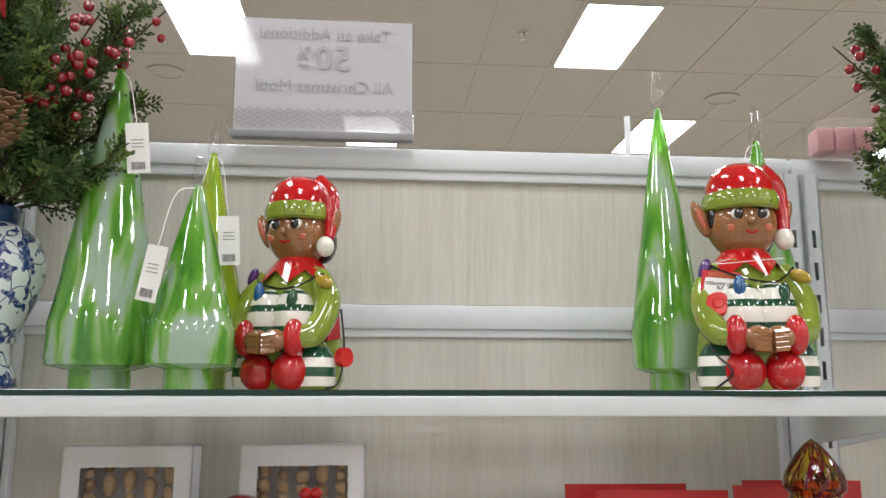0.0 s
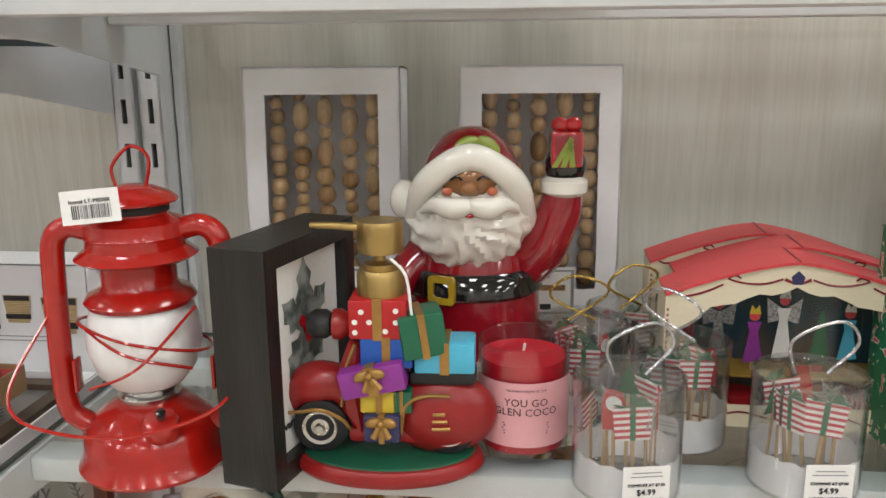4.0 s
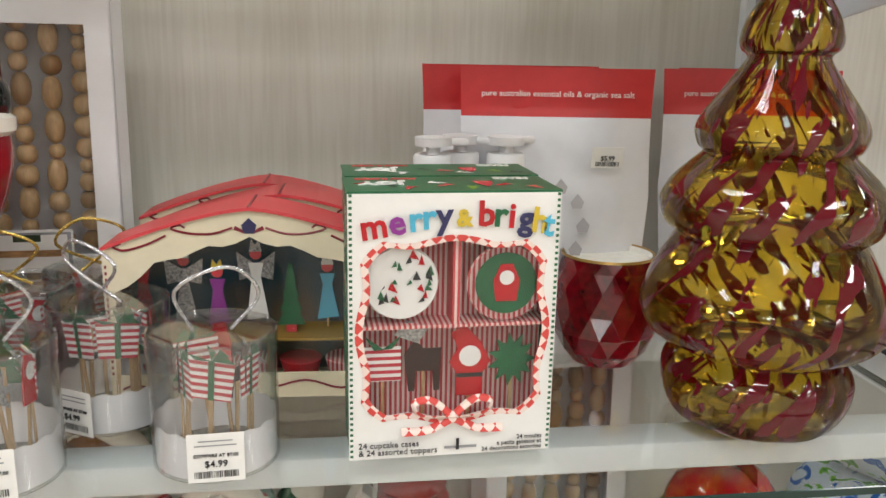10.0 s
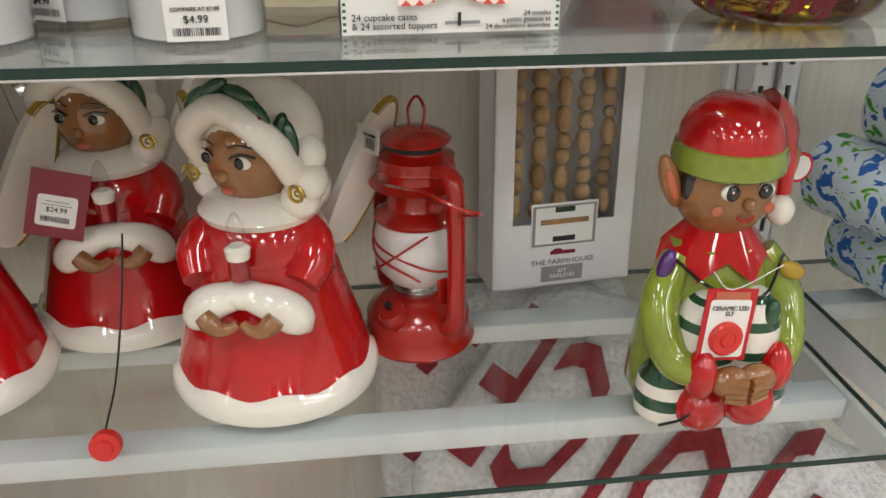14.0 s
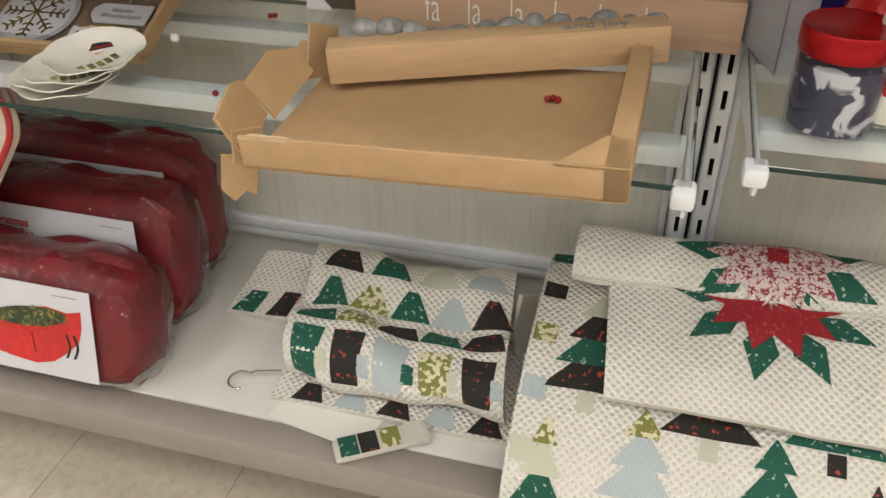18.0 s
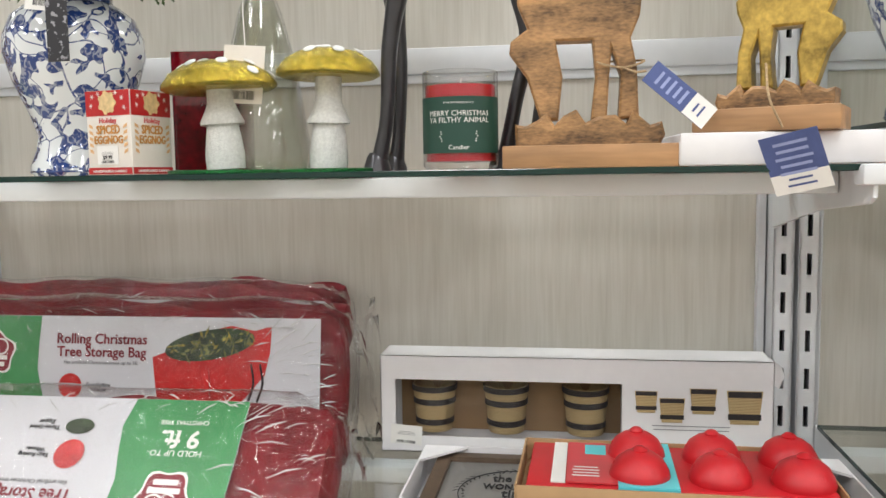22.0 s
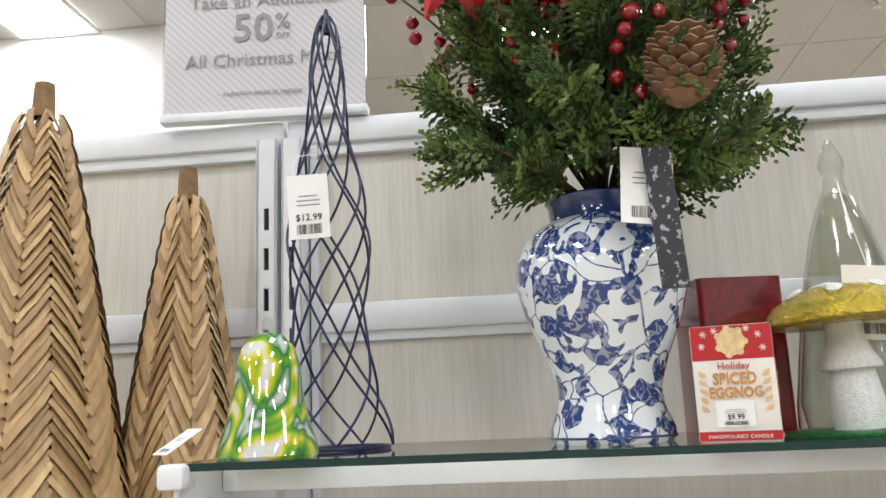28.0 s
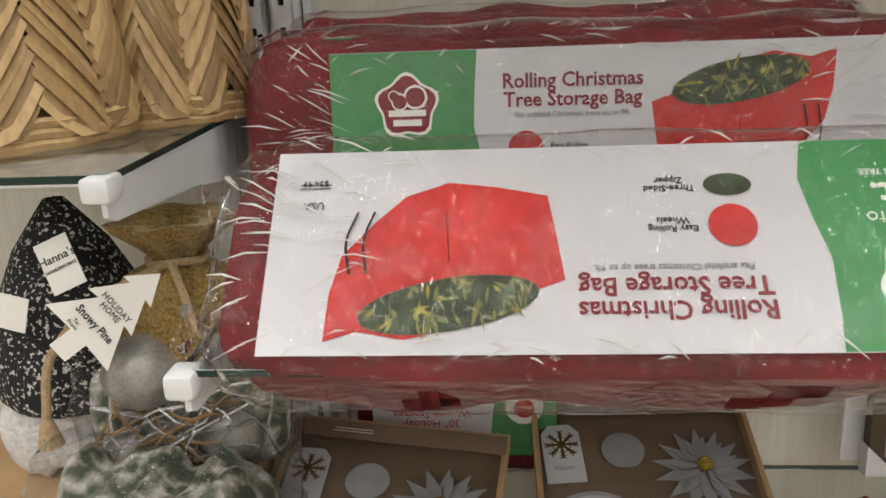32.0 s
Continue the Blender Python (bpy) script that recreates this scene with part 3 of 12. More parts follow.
# ---- materials of the goods ----
WHITE = mat("white_card", (0.78, 0.77, 0.78), 0.5, var=0.03, scale=9, bump=0.03, bscale=200)
PAPER = mat("white_paper_tag", (0.80, 0.79, 0.76), 0.6, var=0.03)
INK = mat("black_ink", (0.02, 0.02, 0.022), 0.6, var=0.1)
GREY_INK = mat("grey_ink", (0.28, 0.28, 0.29), 0.6, var=0.1)
KRAFT = mat("kraft_cardboard", (0.46, 0.29, 0.145), 0.7, var=0.09, scale=5, bump=0.08, bscale=250, stretch=(1, 0.25, 1))
KRAFT_D = mat("kraft_inside", (0.40, 0.255, 0.13), 0.75, var=0.1, scale=6, bump=0.08)
CER_WHITE = mat("glazed_white_ceramic", (0.80, 0.76, 0.68), 0.06, var=0.03, scale=14, bump=0.03, bscale=28, coat=0.6)
CER_RED = mat("glazed_red_ceramic", (0.50, 0.006, 0.008), 0.07, var=0.18, scale=14, bump=0.03, bscale=26, coat=0.7)
CER_DRED = mat("glazed_deep_red_ceramic", (0.28, 0.006, 0.014), 0.07, var=0.15, scale=14, bump=0.05, bscale=40, coat=0.7)
CER_BLACK = mat("glazed_black_ceramic", (0.008, 0.008, 0.008), 0.06, var=0.1, coat=0.6)
CER_LIME = mat("glazed_lime_ceramic", (0.24, 0.31, 0.035), 0.07, var=0.16, scale=12, bump=0.04, bscale=30, coat=0.7)
CER_BROWN = mat("glazed_brown_ceramic", (0.29, 0.125, 0.044), 0.09, var=0.16, scale=30, bump=0.03, bscale=60, coat=0.6)
CER_DKGREEN = mat("glazed_dark_green", (0.012, 0.07, 0.03), 0.08, var=0.2, scale=20, coat=0.6)
CER_BLUE = mat("glazed_bulb_blue", (0.01, 0.09, 0.25), 0.06, var=0.1, coat=0.7)
CER_YEL = mat("glazed_bulb_yellow", (0.42, 0.28, 0.02), 0.06, var=0.1, coat=0.7)
CER_PURP = mat("glazed_bulb_purple", (0.08, 0.02, 0.16), 0.06, var=0.1, coat=0.7)
CER_PINK = mat("glazed_blush", (0.50, 0.12, 0.06), 0.1, var=0.1, coat=0.5)
CER_GOLD = mat("gilded_ceramic", (0.50, 0.33, 0.06), 0.2, metal=0.6, var=0.2, scale=40)
LAN_RED = mat("red_enamelled_tin", (0.40, 0.010, 0.006), 0.18, var=0.15, scale=10, bump=0.02, bscale=60, coat=0.5)
MILK = mat("frosted_white_glass", (0.78, 0.77, 0.76), 0.25, var=0.02, coat=0.3)
STEEL = mat("bright_steel", (0.6, 0.58, 0.55), 0.25, metal=1.0, var=0.1)
BRASS = mat("brushed_gold_pump", (0.46, 0.32, 0.12), 0.32, metal=0.9, var=0.1, scale=30, stretch=(1, 1, 0.1))
BLACKWOOD = mat("black_painted_wood", (0.012, 0.011, 0.010), 0.35, var=0.5, scale=12, bump=0.2, bscale=60, stretch=(6, 6, 0.5))
RED_RESIN = mat("satin_red_resin", (0.28, 0.012, 0.012), 0.3, var=0.1, scale=18)
GRN_RESIN = mat("satin_green_resin", (0.010, 0.095, 0.05), 0.35, var=0.15, scale=14)
BLK_RUBBER = mat("black_rubber", (0.012, 0.012, 0.013), 0.5, var=0.1)
P_RED = mat("gift_red", (0.45, 0.012, 0.015), 0.35)
P_GREEN = mat("gift_green", (0.008, 0.12, 0.06), 0.35)
P_BLUE = mat("gift_blue", (0.01, 0.09, 0.42), 0.35)
P_CYAN = mat("gift_cyan", (0.07, 0.42, 0.60), 0.35)
P_PURP = mat("gift_purple", (0.25, 0.03, 0.26), 0.35)
P_NAVY = mat("gift_navy", (0.03, 0.03, 0.10), 0.4)
P_YEL = mat("gift_yellow", (0.62, 0.45, 0.04), 0.35)
GOLDP = mat("gold_paint", (0.36, 0.20, 0.055), 0.35, metal=0.5, var=0.15)
GOLDCORD = mat("gold_tinsel_cord", (0.62, 0.44, 0.12), 0.25, metal=0.9, var=0.4, scale=400, bump=0.6, bscale=900)
SILVCORD = mat("silver_tinsel_cord", (0.75, 0.75, 0.78), 0.25, metal=0.8, var=0.3, scale=400, bump=0.6, bscale=900)
WAX_RED = mat("red_candle_wax", (0.55, 0.012, 0.03), 0.3, var=0.08, scale=20, sub=0.1)
WAX_WHITE = mat("white_candle_wax", (0.75, 0.72, 0.66), 0.4, var=0.08, scale=120, sub=0.1, bump=0.2, bscale=200)
PINK_L = mat("pink_paper_label", (0.72, 0.36, 0.38), 0.55, var=0.03)
DKG_L = mat("dark_green_paper_label", (0.010, 0.055, 0.038), 0.5, var=0.06)
CREAM = mat("cream_printed_card", (0.74, 0.66, 0.48), 0.5, var=0.04)
CORAL = mat("coral_red_card", (0.62, 0.055, 0.065), 0.4, var=0.06, scale=20)
PCB_RED = mat("glossy_red_print", (0.50, 0.012, 0.02), 0.25, var=0.08)
DKRED_TAG = mat("maroon_tag", (0.22, 0.012, 0.025), 0.35, var=0.06)
BUTTON_RED = mat("red_plastic_button", (0.62, 0.03, 0.025), 0.25, var=0.05)
BLUECHIP = mat("pouch_print_grey", (0.42, 0.40, 0.42), 0.6)
POUCH = mat("white_foil_pouch", (0.66, 0.66, 0.69), 0.32, var=0.04, scale=10, bump=0.5, bscale=16)
WOODBEAD = mat("natural_wood_bead", (0.50, 0.33, 0.17), 0.45, var=0.3, scale=60, stretch=(1, 1, 0.25), bump=0.08)
WOODBEAD_D = mat("brown_wood_bead", (0.33, 0.195, 0.085), 0.4, var=0.3, scale=70, stretch=(1, 1, 0.25))
PINE = mat("pale_carved_pine", (0.55, 0.36, 0.20), 0.6, var=0.15, scale=6, stretch=(0.3, 3, 3), bump=0.08)
PINK_WOOD = mat("pinkish_wood_board", (0.56, 0.36, 0.24), 0.6, var=0.12, scale=7, stretch=(0.15, 3, 2), bump=0.05)
MANGO = mat("carved_mango_wood", (0.35, 0.195, 0.082), 0.5, var=0.6, scale=26, stretch=(0.7, 1, 1.8), bump=0.25, bscale=60)
MANGO_L = mat("waxed_wood_base", (0.40, 0.22, 0.10), 0.5, var=0.3, scale=9, stretch=(0.25, 2, 2), bump=0.1)
GILTWOOD = mat("gold_leaf_on_wood", (0.50, 0.34, 0.075), 0.36, metal=0.45, var=0.5, scale=22, bump=0.3, bscale=80)
GUNMETAL = mat("dark_pewter_lacquer", (0.055, 0.055, 0.06), 0.3, metal=0.55, var=0.1, scale=6, coat=0.25)
NAVY_WIRE = mat("navy_lacquered_wire", (0.012, 0.014, 0.06), 0.35, var=0.1)
BLUE_TAG = mat("periwinkle_paper", (0.07, 0.10, 0.26), 0.6, var=0.1)
JUTE = mat("jute_twine", (0.42, 0.30, 0.17), 0.9, var=0.25, scale=300)
RED_GLASS = mat("ruby_faceted_glass", (0.20, 0.003, 0.010), 0.06, var=0.5, scale=16, coat=0.6)
GLAZE_FROST = mat("pale_celadon_resin", (0.62, 0.66, 0.58), 0.28, var=0.06, coat=0.3)
FABRIC_RED = mat("red_polyester_cloth", (0.17, 0.004, 0.010), 0.6, var=0.35, scale=14, bump=0.7, bscale=26, spec=0.3)
FABRIC_DRED = mat("dark_red_polyester_cloth", (0.15, 0.004, 0.009), 0.6, var=0.35, scale=14, bump=0.6, bscale=26, spec=0.3)
STRAP = mat("black_webbing", (0.014, 0.014, 0.016), 0.7, var=0.2)
PRINT_GREEN = mat("green_printed_card", (0.05, 0.27, 0.09), 0.4, var=0.1, scale=8)
PRINT_RED = mat("red_printed_photo", (0.58, 0.02, 0.02), 0.4, var=0.25, scale=12)
PRINT_DK = mat("dark_fir_print", (0.03, 0.05, 0.022), 0.5, var=0.9, scale=60)
PRINT_OLIVE = mat("olive_fir_print", (0.16, 0.17, 0.05), 0.5, var=0.8, scale=80)
FILM = clear("wrinkled_shrink_film", (0.985, 0.985, 0.985), 0.06, wrinkle=1.0, wscale=60, boost=1.5)
WINDOW = clear("acetate_window", (0.94, 0.94, 0.94), 0.05, wrinkle=0.15, wscale=18, boost=1.2)
TUB = clear("clear_tub_plastic", (0.95, 0.955, 0.955), 0.04, haze=0.02, boost=1.5)
JARGLASS = clear("clear_jar_glass", (0.95, 0.95, 0.95), 0.01, boost=1.3)
SMOKE = clear("smoky_clear_glass", (0.90, 0.91, 0.88), 0.02, haze=0.01, wrinkle=0.25, wscale=9, boost=2.0)


def two_tone(name, c1, c2, scale, lo, hi, rough=0.5, stretch=(1, 1, 1), rot=(0, 0, 0), kind="noise", dist=0.0, bump=0.0, coat=0.0, extra=None, trans=0.0, detail=2.0):
    """A pattern of two colours with a firm edge."""
    m, p = bare(name, rough)
    p.inputs["Coat Weight"].default_value = coat
    v = coords(m, stretch, rot)
    if kind == "wave":
        n = node(m, "ShaderNodeTexWave", Scale=scale, Distortion=dist)
    elif kind == "voronoi":
        n = node(m, "ShaderNodeTexVoronoi", Scale=scale)
    elif kind == "checker":
        n = node(m, "ShaderNodeTexChecker", Scale=scale)
    else:
        n = node(m, "ShaderNodeTexNoise", Scale=scale, Distortion=dist, Detail=detail)
    link(m, v, n.inputs["Vector"])
    src = n.outputs["Fac"] if kind in ("wave", "checker") else n.outputs[0]
    c = ramp(m, src, [(lo, c1), (hi, c2)] + (extra or []))
    link(m, c, p.inputs["Base Color"])
    if bump:
        b = node(m, "ShaderNodeBump", Strength=bump, Distance=0.002)
        link(m, src, b.inputs["Height"])
        link(m, b.outputs[0], p.inputs["Normal"])
    return m, p, c


GINGHAM = two_tone("red_gingham_print", (0.62, 0.06, 0.05), (0.80, 0.66, 0.60), 170, 0.49, 0.51, kind="checker", rot=(0, 45, 0))[0]
STRIPE_RED = two_tone("red_and_white_stripes", (0.55, 0.05, 0.06), (0.78, 0.62, 0.58), 90, 0.45, 0.55, kind="wave")[0]
STRIPE_H = two_tone("red_and_white_bars", (0.50, 0.03, 0.05), (0.80, 0.76, 0.74), 66, 0.48, 0.52, kind="wave", rot=(0, 90, 0))[0]
GREEN_PRINT = two_tone("green_holiday_print", (0.010, 0.13, 0.05), (0.70, 0.66, 0.60), 65, 0.60, 0.63, extra=[(0.7, (0.55, 0.03, 0.03))], dist=1.5)[0]
TREE_LEAF = mat("green_topper_card", (0.012, 0.12, 0.045), 0.5, var=0.2)
DEER_BRN = mat("brown_topper_card", (0.04, 0.016, 0.014), 0.5, var=0.2)
SILVER_G = mat("silver_glitter_card", (0.45, 0.46, 0.47), 0.3, metal=0.6, var=0.5, scale=500)
GLITTER = mat("gold_glitter", (0.80, 0.45, 0.06), 0.22, metal=0.85, var=0.7, scale=420, bump=1.0, bscale=900)
PLAID = two_tone("red_plaid", (0.25, 0.02, 0.02), (0.05, 0.03, 0.03), 60, 0.45, 0.55, kind="checker")[0]
DELFT = None


def delft():
    """White glaze with cobalt scrolls, blots and stems."""
    m, p = bare("blue_and_white_porcelain", 0.07)
    p.inputs["Coat Weight"].default_value = 0.5
    v = coords(m)
    n1 = node(m, "ShaderNodeTexNoise", Scale=56.0, Detail=0.5, Distortion=0.9)
    n2 = node(m, "ShaderNodeTexNoise", Scale=90.0, Detail=2.0, Distortion=2.5)
    vo = node(m, "ShaderNodeTexVoronoi", Scale=26.0)
    vo.feature = "DISTANCE_TO_EDGE"
    wob = node(m, "ShaderNodeTexNoise", Scale=14.0, Detail=1.0)
    link(m, v, wob.inputs["Vector"])
    mixv = m.node_tree.nodes.new("ShaderNodeMix")
    mixv.data_type = "VECTOR"
    mixv.inputs[0].default_value = 0.10
    link(m, v, mixv.inputs[4])
    link(m, wob.outputs[1], mixv.inputs[5])
    link(m, mixv.outputs[1], vo.inputs["Vector"])
    for n in (n1, n2):
        link(m, v, n.inputs["Vector"])
    blot = ramp(m, n1.outputs[0], [(0.528, (0, 0, 0)), (0.543, (1, 1, 1))])
    fine = ramp(m, n2.outputs[0], [(0.57, (0, 0, 0)), (0.59, (0.8, 0.8, 0.8))])
    stem = ramp(m, vo.outputs[0], [(0.018, (1, 1, 1)), (0.028, (0, 0, 0))])
    mx = m.node_tree.nodes.new("ShaderNodeMix")
    mx.data_type, mx.blend_type = "RGBA", "LIGHTEN"
    mx.inputs[0].default_value = 1
    link(m, blot, mx.inputs[6])
    link(m, stem, mx.inputs[7])
    mx2 = m.node_tree.nodes.new("ShaderNodeMix")
    mx2.data_type, mx2.blend_type = "RGBA", "MULTIPLY"
    mx2.inputs[0].default_value = 0.55
    link(m, mx.outputs[2], mx2.inputs[6])
    sh = ramp(m, n2.outputs[0], [(0.42, (0.35, 0.35, 0.35)), (0.5, (1, 1, 1))])
    link(m, sh, mx2.inputs[7])
    mx3 = m.node_tree.nodes.new("ShaderNodeMix")
    mx3.data_type = "RGBA"
    link(m, mx2.outputs[2], mx3.inputs[0])
    mx3.inputs[6].default_value = (0.70, 0.74, 0.76, 1)
    mx3.inputs[7].default_value = (0.018, 0.045, 0.18, 1)
    link(m, mx3.outputs[2], p.inputs["Base Color"])
    return m


DELFT = delft()
DELFT_BAND = mat("cobalt_band_glaze", (0.03, 0.06, 0.19), 0.08, var=0.4, scale=60, coat=0.5)


def art_glass(name, cols, scale, alpha, stretch, rough=0.05):
    """Streaked blown glass: colour in streaks, part of the light straight through."""
    m, p = bare(name, rough)
    p.inputs["Coat Weight"].default_value = 1.0
    p.inputs["Coat IOR"].default_value = 1.8
    p.inputs["Coat Roughness"].default_value = 0.02
    n = node(m, "ShaderNodeTexNoise", Scale=scale, Detail=2.0, Distortion=1.4)
    link(m, coords(m, stretch, (12, 8, 0)), n.inputs["Vector"])
    c = ramp(m, n.outputs[0], cols)
    link(m, c, p.inputs["Base Color"])
    nt = m.node_tree
    out = nt.nodes["Material Output"]
    t = nt.nodes.new("ShaderNodeBsdfTransparent")
    tr = nt.nodes.new("ShaderNodeBsdfTranslucent")
    gm = nt.nodes.new("ShaderNodeGamma")
    gm.inputs[1].default_value = 0.5
    link(m, c, gm.inputs[0])
    link(m, gm.outputs[0], t.inputs[0])
    link(m, gm.outputs[0], tr.inputs[0])
    a = nt.nodes.new("ShaderNodeMixShader")
    a.inputs[0].default_value = 0.5
    link(m, t.outputs[0], a.inputs[1])
    link(m, tr.outputs[0], a.inputs[2])
    b = nt.nodes.new("ShaderNodeMixShader")
    b.inputs[0].default_value = alpha
    link(m, a.outputs[0], b.inputs[1])
    link(m, p.outputs[0], b.inputs[2])
    link(m, b.outputs[0], out.inputs["Surface"])
    return m


GREEN_TREE = art_glass("streaked_green_glass", [(0.34, (0.05, 0.26, 0.02)), (0.46, (0.16, 0.46, 0.04)), (0.53, (0.36, 0.58, 0.22)), (0.60, (0.48, 0.62, 0.52))], 20, 0.62, (1, 1, 0.22))
LIME_TREE = art_glass("yellow_and_aqua_glass", [(0.35, (0.10, 0.40, 0.30)), (0.5, (0.45, 0.55, 0.02)), (0.65, (0.20, 0.50, 0.03))], 9, 0.65, (1, 1, 0.3))
def streak_glass(name, clear_tint, streak, scale):
    """Clear tinted glass with opaque streaks winding aslant round the upright axis."""
    m, p = bare(name, 0.04)
    p.inputs["Coat Weight"].default_value = 1.0
    p.inputs["Coat IOR"].default_value = 1.5
    p.inputs["Specular IOR Level"].default_value = 0.1
    p.inputs["Coat Roughness"].default_value = 0.02
    nt = m.node_tree
    xyz = nt.nodes.new("ShaderNodeSeparateXYZ")
    link(m, coords(m), xyz.inputs[0])

    def calc(op, a, b):
        q = nt.nodes.new("ShaderNodeMath")
        q.operation = op
        for k, v in enumerate((a, b)):
            if isinstance(v, float):
                q.inputs[k].default_value = v
            else:
                link(m, v, q.inputs[k])
        return q.outputs[0]
    u = calc("MULTIPLY", calc("ARCTAN2", xyz.outputs[0], calc("MULTIPLY", xyz.outputs[1], -1.0)), 0.06)
    z = xyz.outputs[2]
    vec = nt.nodes.new("ShaderNodeCombineXYZ")
    link(m, calc("SUBTRACT", u, calc("MULTIPLY", z, 0.55)), vec.inputs[0])
    link(m, calc("MULTIPLY", calc("ADD", z, calc("MULTIPLY", u, 0.55)), 0.30), vec.inputs[1])
    n = node(m, "ShaderNodeTexNoise", Scale=scale, Detail=1.5, Distortion=0.7)
    link(m, vec.outputs[0], n.inputs["Vector"])
    mask = ramp(m, n.outputs[0], [(0.525, (0, 0, 0)), (0.56, (1, 1, 1))])
    n2 = node(m, "ShaderNodeTexNoise", Scale=scale * 0.6, Detail=1.0)
    link(m, vec.outputs[0], n2.inputs["Vector"])
    tint = ramp(m, n2.outputs[0], [(0.35, tuple(c * 0.80 for c in clear_tint)), (0.6, clear_tint), (0.75, (0.92, 0.84, 0.55))])
    p.inputs["Base Color"].default_value = (*streak, 1)
    t = nt.nodes.new("ShaderNodeBsdfTransparent")
    link(m, tint, t.inputs[0])
    g = node(m, "ShaderNodeBsdfGlossy", Roughness=0.03)
    lw = node(m, "ShaderNodeLayerWeight", Blend=0.30)
    wall = nt.nodes.new("ShaderNodeMixShader")
    link(m, calc("MULTIPLY", lw.outputs["Fresnel"], 0.9), wall.inputs[0])
    link(m, t.outputs[0], wall.inputs[1])
    link(m, g.outputs[0], wall.inputs[2])
    mx = nt.nodes.new("ShaderNodeMixShader")
    link(m, calc("MULTIPLY", mask, 0.98), mx.inputs[0])
    link(m, wall.outputs[0], mx.inputs[1])
    link(m, p.outputs[0], mx.inputs[2])
    link(m, mx.outputs[0], nt.nodes["Material Output"].inputs["Surface"])
    return m


AMBER_TREE = streak_glass("amber_and_red_glass", (0.94, 0.76, 0.20), (0.10, 0.002, 0.008), 88)
BELL_GLASS = art_glass("spotted_green_yellow_glass", [(0.36, (0.62, 0.66, 0.62)), (0.44, (0.01, 0.17, 0.03)), (0.52, (0.20, 0.45, 0.02)), (0.58, (0.70, 0.60, 0.01)), (0.64, (0.70, 0.72, 0.70))], 24, 0.85, (1, 1, 0.7))

# ---- goods of the middle bay ----
RX90 = pose(0, 0, 0, 90)


def price_tag(parent, m, w=0.03, h=0.06, body=None, price="", seed=1, strip=None, psize=0.008):
    """A hanging card with small print and a bar code."""
    t = part("price_tag", slab(rect(w, h, 0, -h), 0.0006), body or PAPER, parent, "printed paper price tag", smooth=False, m=m)
    if strip:
        part("printed_strip", sheet(rect(w * 0.55, h * 0.8, 0, -h * 0.92), y=-0.0004), strip, t, smooth=False)
    else:
        bars(t, pose(0, -0.0004, -h * 0.35), 3, w * 0.6, h * 0.02, h * 0.07, GREY_INK, seed=seed)
        barcode(t, pose(0, -0.0004, -h * 0.93), w * 0.6, h * 0.15, INK, seed)
        if price:
            words(price, psize, INK, t, pose(0, -0.0005, -h * 0.72))
    return t


